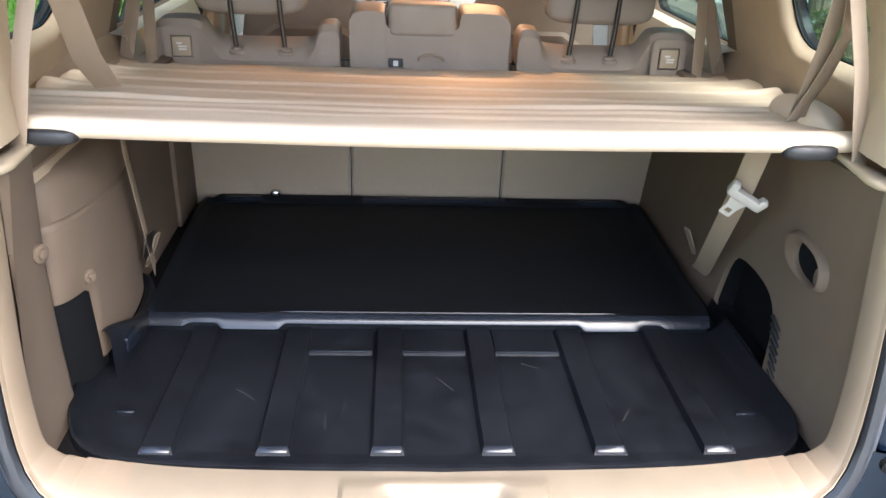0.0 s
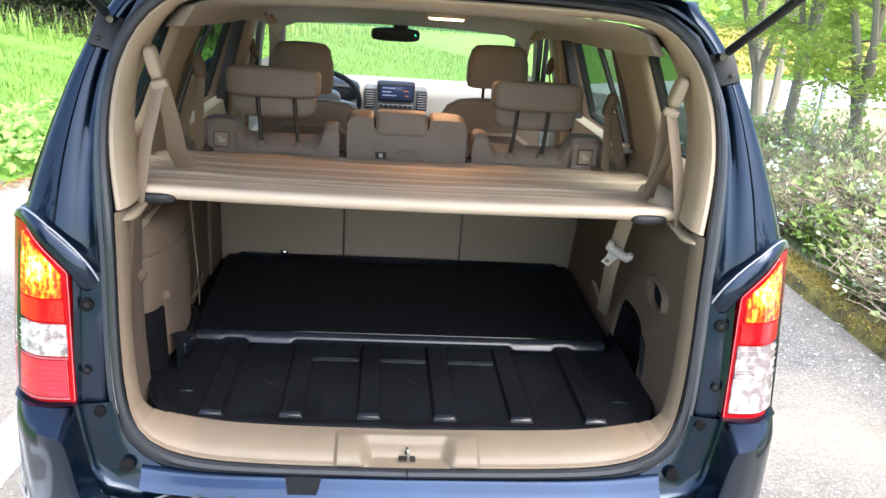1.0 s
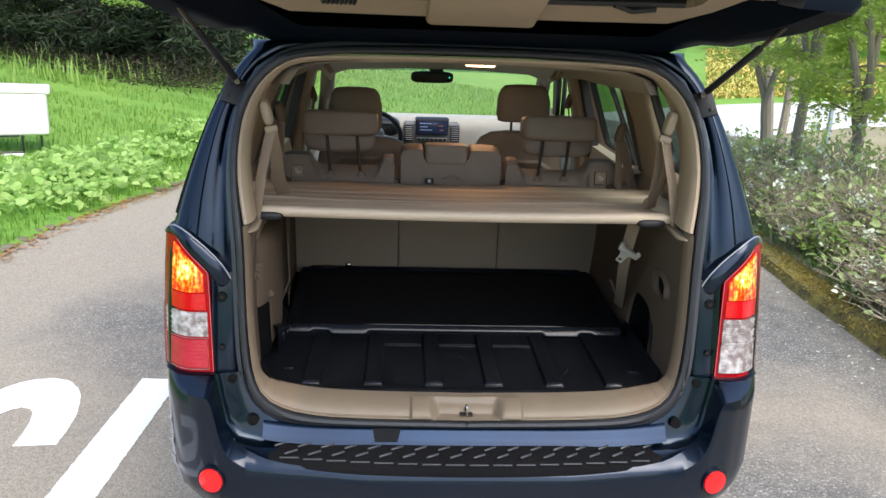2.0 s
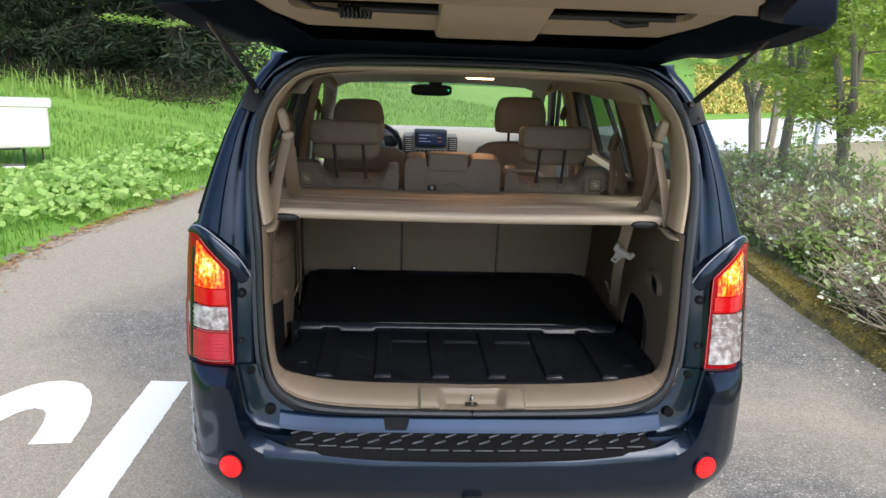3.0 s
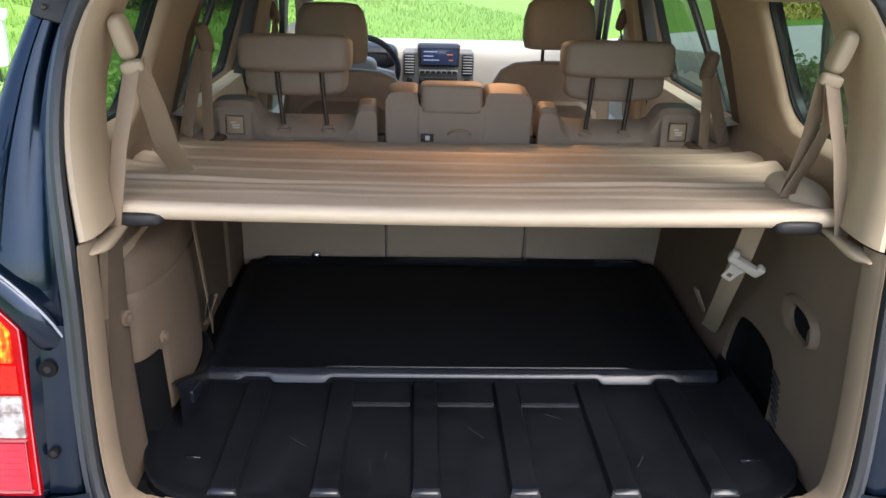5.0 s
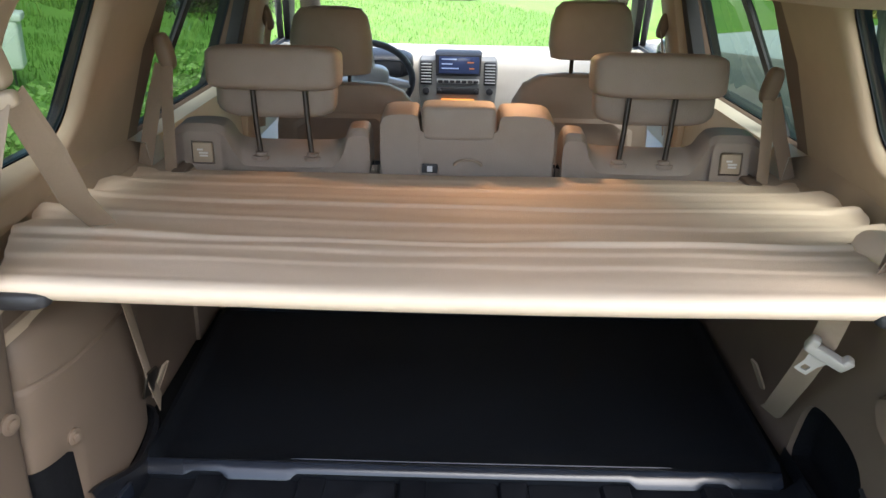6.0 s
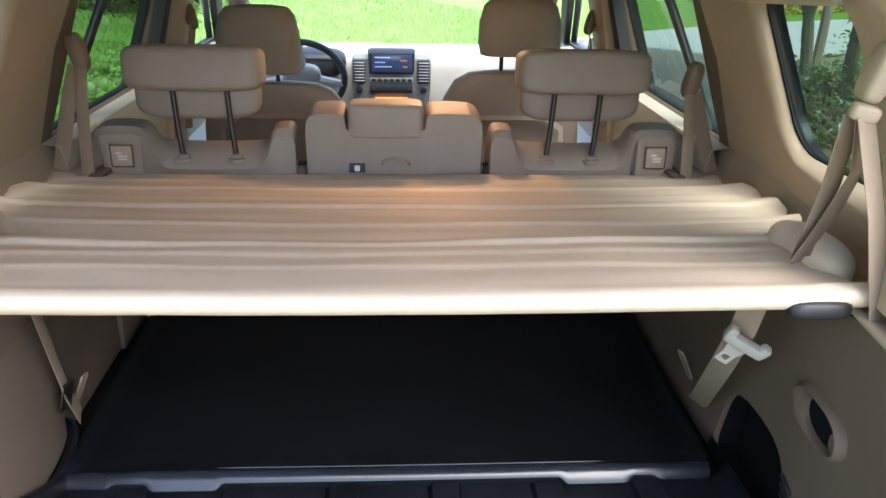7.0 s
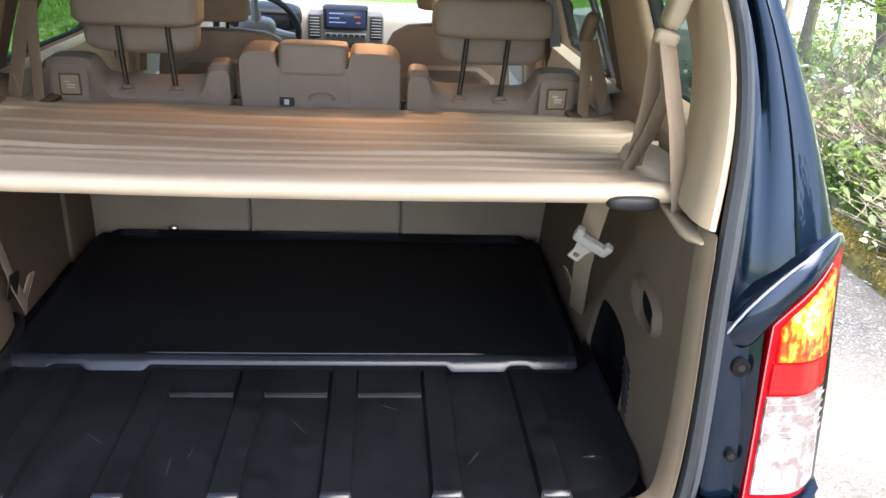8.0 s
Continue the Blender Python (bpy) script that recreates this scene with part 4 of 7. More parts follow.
# ---- cargo room ----
def side_lining(s):
    """The tan lining below the cargo cover."""
    def place(u, v, d):
        x = (0.648 if s > 0 else 0.672) + 0.012 * math.sin(max(0, min(1, (v - 0.77) / 0.5)) * math.pi) * (1 if s > 0 else 0.3) + 0.02 * max(0, u - 0.9)
        return (s * (x + d), u, v)
    outer = [(0.06, 0.76), (0.35, 0.76), (0.65, 0.76), (1.36, 0.76), (1.36, 0.95), (1.36, 1.15), (0.65, 1.195), (0.35, 1.232), (0.115, 1.25), (0.09, 1.0)]
    b = bmesh.new()
    if s > 0:
        hole = smoothed([(0.358, 0.768), (0.360, 0.80), (0.364, 0.850), (0.374, 0.890), (0.394, 0.916), (0.43, 0.932), (0.50, 0.938), (0.565, 0.932), (0.604, 0.912), (0.622, 0.880), (0.634, 0.82), (0.642, 0.772), (0.60, 0.766), (0.50, 0.766), (0.41, 0.766)], 40, 1)
    else:
        hole = smoothed([(0.275, 0.772), (0.268, 0.84), (0.268, 0.92), (0.272, 0.965), (0.33, 0.972), (0.40, 0.970), (0.44, 0.95), (0.455, 0.88), (0.46, 0.80), (0.455, 0.772), (0.37, 0.766), (0.30, 0.768)], 44, 1)
    with_hole(b, outer, hole, place, 0.012)
    part("side_lining", b, TAN, car, "tan moulded cargo side lining")
    b = bmesh.new()
    fill(b, hole, place, 0.05)
    loft(b, [[place(u, v, 0.012) for u, v in hole], [place(u, v, 0.05) for u, v in hole]], True)
    part("side_pocket", b, MATTBLACK, car, "matt black side pocket")
    part("lining_corner", box(s * 0.684 - 0.018, s * 0.684 + 0.018, 1.10, 1.29, 0.753, 1.205, 0.008), TAN, car)
    # sloping shelf from the lining up to the window trim
    b = bmesh.new()
    rows = []
    for y in np.linspace(0.16, 1.36, 14):
        rows.append([(s * x, y, z) for x, z in ((0.655, 1.185), (0.665, 1.195), (0.77, 1.197), (0.80, 1.205), (0.812, 1.23), (0.818, 1.262))])
    loft(b, rows)
    part("side_shelf", b, CREAM, car)
    # thin wedge-shaped ledge that carries the cover's end
    b = bmesh.new()
    rows = []
    for f in np.linspace(0, 1, 9):
        grow = min(1.0, 0.15 + f / 0.2)
        w, t = (0.020 * (1 - f) ** 0.7 + 0.002) * grow, (0.009 * (1 - f) ** 0.8 + 0.002) * grow
        cx, cy, cz = 0.648 - 0.012 * f, 0.105 + 0.175 * f, 1.252 + 0.010 * f
        rows.append([(s * (cx + w * math.copysign(abs(math.cos(a)) ** 0.7, math.cos(a))), cy, cz + t * math.copysign(abs(math.sin(a)) ** 0.7, math.sin(a))) for a in np.linspace(0, 2 * math.pi, 17)[:-1]])
    loft(b, rows, True, True)
    part("cover_bracket", b, PILLARTAN, car, "beige moulded cover bracket")


for s in (1, -1):
    side_lining(s)

# panel between the jamb and the column on one side
b = bmesh.new()
loft(b, [[(-x - 0.010 * math.sin((z - 0.76) / 0.5 * math.pi), y, z) for x, y in ((0.640, 0.075 + 0.17 * (z - 0.76)), (0.645, 0.13), (0.647, 0.20), (0.648, 0.246), (0.651, 0.258), (0.658, 0.265), (0.678, 0.268))] for z in (0.755, 0.80, 0.88, 0.96, 1.04, 1.12, 1.20, 1.255)])
part("jamb_panel", b, TAN, car)

# grab recess on one lining
b = bmesh.new()
def oval(cy, cz, a, c, tilt, n=32):
    return [(cy + a * math.copysign(abs(math.cos(q)) ** 0.8, math.cos(q)), cz + c * math.copysign(abs(math.sin(q)) ** 0.8, math.sin(q)) + tilt * a * math.cos(q)) for q in np.linspace(0, 2 * math.pi, n + 1)[:-1]]


rim, ridge, hole = oval(0.304, 1.047, 0.076, 0.041, 0.10), oval(0.304, 1.047, 0.068, 0.034, 0.10), oval(0.290, 1.046, 0.053, 0.0295, 0.10)
loft(b, [[(0.661, u, v) for u, v in rim], [(0.650, u, v) for u, v in oval(0.304, 1.047, 0.074, 0.039, 0.10)], [(0.644, u, v) for u, v in ridge], [(0.645, (u + h[0]) / 2, (v + h[1]) / 2) for (u, v), h in zip(ridge, hole)], [(0.650, u, v) for u, v in hole], [(0.676, u * 0.95 + 0.0142, v) for u, v in hole]], True)
grab = part("grab_handle", b, TAN, car, "tan moulded grab recess")
b = bmesh.new()
# matt black plate before the lining, painted as the shade inside the recess
fill(b, hole, lambda u, v, d: (0.6585, u, v))
part("handle_shade", b, MATTBLACK, grab)
b = bmesh.new()
pad(b, pose(0.6555, 0.252, 1.036, 0, 0, 0), 0.010, 0.030, 0.034, 3, 14, 8)
part("pull_tab", b, TAN, grab)
for i in range(9):
    b = box(0.6485, 0.6545, -0.020, 0.020, -0.0032, 0.0032, 0.001, 1, pose(0, 0.318 + 0.0042 * i, 0.770 + i * 0.0150, 24, 0, 0))
    part("vent_slat", b, BLACK, car)

# rounded column on the other lining, with two knobs
def column_row(a, f, g, foot):
    k = 1 - 0.22 * max(0.0, 0.3 - f)
    return (-0.680 + (0.058 + g) * k * math.sin(a) ** 0.75, 0.490 - (0.215 + g * 0.5) * math.cos(a), foot + (1.192 - foot) * f)


b = bmesh.new()
rows = []
for f, g in ((0.0, 0.0), (0.02, 0.0), (0.35, 0.002), (0.60, 0.004), (0.74, 0.005), (0.755, 0.005), (0.765, 0.0), (0.775, 0.0), (0.785, 0.005), (0.90, 0.003), (0.95, -0.004), (0.985, -0.022), (1.0, -0.050)):
    row = []
    for a in np.linspace(0.0, math.pi, 41):
        cut = max(0.0, min(1.0, (0.95 - a) / 0.10))
        z0 = 0.797 + 0.158 * cut * cut * (3 - 2 * cut)
        p = column_row(a, f, g, 0.797)
        row.append((p[0], p[1], max(p[2], z0 + 0.02 * f)))
    rows.append(row)
loft(b, rows)
column = part("side_column", b, TAN, car, "rounded tan storage column")
# matt black sheet fills the cut at the column's foot
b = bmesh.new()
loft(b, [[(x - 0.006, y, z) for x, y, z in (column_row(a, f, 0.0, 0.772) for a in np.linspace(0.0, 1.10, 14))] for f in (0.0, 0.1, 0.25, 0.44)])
part("column_well", b, MATTBLACK, car, "dark recess under the column")
for p, r in (((-0.657, 0.227, 1.079), 0.016), ((-0.634, 0.350, 0.977), 0.014)):
    b = bmesh.new()
    disc(b, pose(*p, 0, 90, -20), r, 0.010, 16, r * 0.8)
    disc(b, pose(*p, 0, 90, -20) @ pose(0, 0, 0.008), r * 0.55, 0.008, 12, r * 0.4)
    part("knob", b, TAN, car)

# back of the second-row seats, three carpeted panels
for x0, x1 in ((-0.715, -0.2165), (-0.2135, 0.2265), (0.2295, 0.715)):
    b = bmesh.new()
    rows = []
    for z in (0.745, 0.80, 0.9, 1.0, 1.1, 1.19):
        y = 1.285 - 0.10 * (z - 0.80)
        rows.append([(x0, y + 0.012, z), (x0 + 0.006, y + 0.002, z), (x0 + 0.03, y, z), (x1 - 0.03, y, z), (x1 - 0.006, y + 0.002, z), (x1, y + 0.012, z)])
    loft(b, rows)
    part("seat_back_panel", b, BACKCARPET, car, "tan carpeted seat-back panel")

part("panel_backing", box(-0.715, 0.715, 1.302, 1.31, 0.752, 1.185, 0.002), BLACK, car)

# load floor under the liner
part("load_floor", box(-0.70, 0.70, 0.135, 1.32, 0.70, 0.752, 0.004), MATTBLACK, car)
part("cabin_floor", box(-0.75, 0.75, 1.30, 3.6, 0.40, 0.44, 0.01), MATTBLACK, car)

# ---- cargo liner ----
SCUFFED = material("scuffed_rubber", (0.030, 0.032, 0.036), 0.6, 0, (0.016, 0.017, 0.020), 200, 1.0)
liner = thing("cargo_liner", "black moulded rubber cargo liner with raised ribs", "cargo mat")
right = [(0.0, 0.082), (0.30, 0.086), (0.52, 0.094), (0.602, 0.119), (0.645, 0.166), (0.645, 0.30), (0.645, 0.545)]
left = [(0.0, 0.082), (-0.30, 0.087), (-0.52, 0.099), (-0.588, 0.124), (-0.634, 0.160), (-0.668, 0.300), (-0.668, 0.545)]
out = smoothed(left, 40)[:0:-1] + smoothed(right, 40)


def inset(line, d):
    return [(x + n[0] * d, y + n[1] * d) for (x, y), n in zip(line, normals_of(line))]


def rim_z(x, y):
    """The liner's edge: a low lip along the sill that rises to an upstand at the sides."""
    f = max(0.0, min(1.0, (y - 0.115) / 0.07))
    return 0.764 + 0.024 * f * f * (3 - 2 * f) + 0.0015 * noise.noise(Vector((x * 9, y * 9, 2)))


b = bmesh.new()
rings = [[(x, y, 0.742) for x, y in out], [(x, y, rim_z(x, y)) for x, y in out], [(x, y, rim_z(*p) + 0.001) for (x, y), p in zip(inset(out, 0.004), out)],
         [(x, y, (rim_z(*p) + 0.760) / 2 + 0.002) for (x, y), p in zip(inset(out, 0.014), out)], [(x, y, 0.7605) for x, y in inset(out, 0.030)], [(x, y, 0.7595) for x, y in inset(out, 0.042)]]
loft(b, rings)
b.faces.new([b.verts.new(p) for p in rings[-1]])
front_tray = part("front_tray", b, TRAY, liner)
for x in (-0.4775, -0.2845, -0.0935, 0.0955, 0.289, 0.480):
    b = bmesh.new()
    w0, w1 = 0.030, 0.024
    lo = [(x - w0, 0.118), (x + w0, 0.118), (x + w0, 0.53), (x - w0, 0.53)]
    hi = [(x - w1, 0.132), (x + w1, 0.132), (x + w1, 0.53), (x - w1, 0.53)]
    mid_ring = [(x - w1 - 0.002, 0.1265), (x + w1 + 0.002, 0.1265), (x + w1 + 0.002, 0.53), (x - w1 - 0.002, 0.53)]
    loft(b, [[(u, v, 0.7585) for u, v in lo], [(u, v, 0.7690) for u, v in mid_ring], [(u, v, 0.7715) for u, v in hi]], True)
    b.faces.new([b.verts.new((u, v, 0.7715)) for u, v in hi])
    rib = part("rib", b, TRAY, front_tray, angle=30)
    # glossy pad added as the highlight on the rib's end
    part("glint_end", box(x - 0.0235, x + 0.0235, -0.0060, 0.0060, -0.0025, 0.0012, 0.0012, 2, pose(0, 0.1255, 0.7685, 38, 0, 0)), TRAYLIP, rib)
for x0, x1 in ((-0.259, -0.128), (-0.067, 0.062), (0.125, 0.257)):
    b = bmesh.new()
    lo, hi = [(x0, 0.436), (x1, 0.436), (x1, 0.53), (x0, 0.53)], [(x0, 0.444), (x1, 0.444), (x1, 0.53), (x0, 0.53)]
    loft(b, [[(u, v, 0.759) for u, v in lo], [(u, v, 0.7675) for u, v in hi]], True)
    b.faces.new([b.verts.new((u, v, 0.7675)) for u, v in hi])
    panel_ob = part("raised_panel", b, TRAY, front_tray, smooth=False)
    # glossy strip added as the highlight along the panel's edge
    part("glint_edge", box(x0 + 0.002, x1 - 0.002, 0.4385, 0.4440, 0.7652, 0.7684, 0.001, 2), TRAYLIP, panel_ob)
for x, y, ln, turn in ((-0.205, 0.215, 0.045, 4), (-0.175, 0.255, 0.03, -6), (0.015, 0.335, 0.05, 35), (0.19, 0.40, 0.035, 60), (-0.36, 0.30, 0.05, 48), (0.345, 0.235, 0.04, -30)):
    part("scuff_mark", box(-0.0012, 0.0012, -ln / 2, ln / 2, 0.0, 0.0008, 0.0, 1, pose(x, y, 0.7597, 0, 0, turn)), SCUFFED, front_tray, smooth=False)
for x0, x1, y in ((0.551, 0.592, 0.235), (-0.577, -0.545, 0.240)):
    part("moulded_mark", box(x0, x1, y - 0.0025, y + 0.0025, 0.758, 0.7645, 0.001, 1), TRAYLIP, front_tray)
# upright black side guards that fill the wells in both linings
b = bmesh.new()
loft(b, [[(0.640 + 0.006 * f, y, z) for y, z in ((0.345, 0.764 + 0.020 * f), (0.42, 0.764 + 0.03 * f), (0.52, 0.764 + 0.03 * f), (0.64, 0.764 + 0.03 * f))] for f in (0, 0.5, 1)])
part("side_guard", b, TRAY, front_tray)
b = bmesh.new()
loft(b, [[(-0.684 + (0.082 + e) * math.sin(a) ** 0.8, 0.490 - (0.238 + e) * math.cos(a), 0.759 + (z + 0.060 * ease(1 - (a - 0.95) / 0.9)) * (z > 0)) for a in np.linspace(0.95, math.pi, 30)] for e, z in ((0.006, 0.0), (0.006, 0.023), (0.003, 0.040), (-0.006, 0.044), (-0.020, 0.037))])
socket = part("column_socket", b, TRAY, front_tray)
part("socket_tab", box(-0.026, 0.026, -0.006, 0.006, -0.016, 0.016, 0.004, 3, pose(-0.597, 0.418, 0.806, 0, 0, 82)), TRAYLIP, socket)
b = bmesh.new()
rows = []
for y, z, w in ((0.534, 0.757, 0.598), (0.532, 0.766, 0.600), (0.536, 0.792, 0.602), (0.545, 0.795, 0.603), (0.56, 0.790, 0.604), (0.62, 0.787, 0.608), (0.80, 0.784, 0.618), (1.0, 0.780, 0.628), (1.19, 0.777, 0.638), (1.236, 0.777, 0.630), (1.246, 0.787, 0.612), (1.256, 0.791, 0.600), (1.270, 0.791, 0.592), (1.276, 0.78, 0.590)):
    rows.append([(w * f, y, z + (0.016 * min(1, (abs(f) - 0.96) / 0.02) if abs(f) > 0.96 and 0.55 < y < 1.24 else 0) + 0.0008 * noise.noise(Vector((w * f * 6, y * 6, 0)))) for f in (-1, -0.985, -0.965, -0.94, -0.6, -0.2, 0.2, 0.6, 0.94, 0.965, 0.985, 1)])
loft(b, rows)
rear_tray = part("rear_tray", b, MATTRAY, liner)
# the rolled front edge, deeper where it hooks over the front tray
def tab_depth(x):
    d = 0.015
    for x0, x1, h in ((-0.603, -0.520, 0.022), (-0.452, -0.322, 0.026), (0.320, 0.448, 0.026), (0.500, 0.603, 0.022)):
        f = max(0.0, min(1.0, (x - x0) / 0.018 + 0.5, (x1 - x) / 0.018 + 0.5))
        d = max(d, 0.015 + (h - 0.015) * f * f * (3 - 2 * f))
    return d


b = bmesh.new()
rows = []
for x in np.linspace(-0.603, 0.603, 180):
    d = tab_depth(x)
    bow = 0.004 * math.cos(x / 0.603 * math.pi / 2)
    rows.append([(x, y - bow, z) for y, z in ((0.556, 0.7925), (0.550, 0.7965), (0.544, 0.7985), (0.5395, 0.7975), (0.5375 - d * 0.30, 0.7985 - d * 0.45), (0.5375 - d * 0.60, 0.7985 - d * 0.85), (0.5375 - d * 0.66, 0.7985 - d), (0.5405 - d * 0.5, 0.7965 - d))])
loft(b, rows)
part("tray_lip", b, TRAYLIP, rear_tray, "glossy rolled edge")
b = bmesh.new()
tube(b, [(x, 0.5605 - 0.004 * math.cos(x / 0.603 * math.pi / 2), 0.7935) for x in np.linspace(-0.33, 0.40, 24)], [0.0004] + [0.0016] * 22 + [0.0004], 6)
part("edge_bead", b, TRAYLIP, rear_tray)
for x0, x1, y in ((-0.575, -0.475, 1.238), (0.455, 0.575, 1.240), (-0.18, 0.24, 1.244)):
    b = bmesh.new()
    loft(b, [[(x, y + e, z) for e, z in ((0.0, 0.7785), (-0.003, 0.7835), (0.004, 0.7905), (0.010, 0.7935), (0.018, 0.7925))] for x in np.linspace(x0, x1, 8)])
    part("raised_edge", b, TRAYLIP, rear_tray)
b = bmesh.new()
pad(b, pose(-0.434, 1.258, 0.800), 0.030, 0.02, 0.022, 2.5, 12, 8)
part("tie_ring", b, CHROME, rear_tray)

# ---- cargo cover ----
cover = thing("cargo_cover", "tan folded vinyl cargo cover stretched below the windows", "cargo cover")


COVER_LEFT = [(0.22, 0.650), (0.30, 0.665), (0.374, 0.70), (0.495, 0.755), (0.675, 0.785), (1.06, 0.805), (1.17, 0.80)]
COVER_RIGHT = [(0.22, 0.650), (0.30, 0.64), (0.34, 0.615), (0.54, 0.63), (0.58, 0.70), (0.68, 0.765), (0.82, 0.785), (1.06, 0.805), (1.17, 0.80)]


def cover_z(y):
    return 1.300 - 0.116 * (y - 0.22)


b = bmesh.new()
rows = []
FOLDS = [(0.372, 0.0035), (0.452, 0.0045), (0.512, 0.010), (0.672, 0.005), (0.826, 0.006), (0.905, 0.0015), (1.0, 0.0045), (1.09, 0.0025)]
HEM = [(0.2485, 1.2625), (0.2400, 1.2645), (0.2320, 1.2700), (0.2265, 1.2770), (0.2240, 1.2845), (0.2255, 1.2910), (0.2310, 1.2955), (0.2400, 1.2975), (0.2510, 1.2972)]
ys = [0.2200 + 0.0001 * k for k in range(len(HEM))] + [0.262] + list(np.arange(0.28, 1.17, 0.0055))
for y in ys:
    row = []
    for x in np.linspace(-0.655, 0.655, 47):
        z = cover_z(y)
        wob = 0.02 * noise.noise(Vector((x * 1.6, 0, 3.1))) + 0.012 * noise.noise(Vector((x * 5, y * 3, 1.0)))
        for fy, h in FOLDS:
            d = y - fy - wob
            z += h * (math.exp(-(d / 0.010) ** 2) if d < 0 else 0.6 * math.exp(-(d / 0.026) ** 2) + 0.4 * math.exp(-(d / 0.075) ** 2)) * (0.8 + 0.35 * noise.noise(Vector((x * 2, fy * 9, 0))))
        z += 0.004 * noise.noise(Vector((x * 4, y * 14, 7)))
        z -= 0.012 * (1 - (x / 0.66) ** 2) * math.sin(math.pi * min(1, max(0, (y - 0.25) / 0.9)))
        if abs(x) > 0.60 and y > 0.6:
            z += 0.010 * math.sin(y * 40) * (abs(x) - 0.60) / 0.06
        at = y
        if y < 0.222:
            at, z = HEM[int(round((y - 0.22) * 10000))]
            z += 0.007 * (x / 0.655) ** 2 - 0.002 + 0.0012 * noise.noise(Vector((x * 7, at * 40, 0)))
        wide = COVER_LEFT if x < 0 else COVER_RIGHT
        w = table(y, wide) + (0.012 * math.sin(y * 42) if y > 0.6 else 0)
        row.append((x / 0.655 * w, at, z))
    rows.append(row)
loft(b, rows)
part("cover_sheet", b, COVER, cover)
b = box(-0.645, 0.645, 0.238, 0.285, 1.270, 1.286, 0.006, 2)
part("front_bar", b, COVER, cover)
for s in (1, -1):
    b = bmesh.new()
    pad(b, pose(0.576 if s > 0 else -0.624, 0.236, 1.272, 0, 0, 0), 0.090 if s > 0 else 0.116, 0.040, 0.028, 3.2, 20, 8)
    part("end_clip", b, BLACK, cover, "black end clip")
b = bmesh.new()
tube(b, [(-0.78, 1.155, 1.165), (0.78, 1.155, 1.165)], 0.026, 14)
part("roller", b, COVER, cover)
b = bmesh.new()
pad(b, pose(0.672, 0.455, 1.262, 0, 10, 4), 0.085, 0.20, 0.085, 2.6)
part("cover_end_pad", b, COVER, cover)


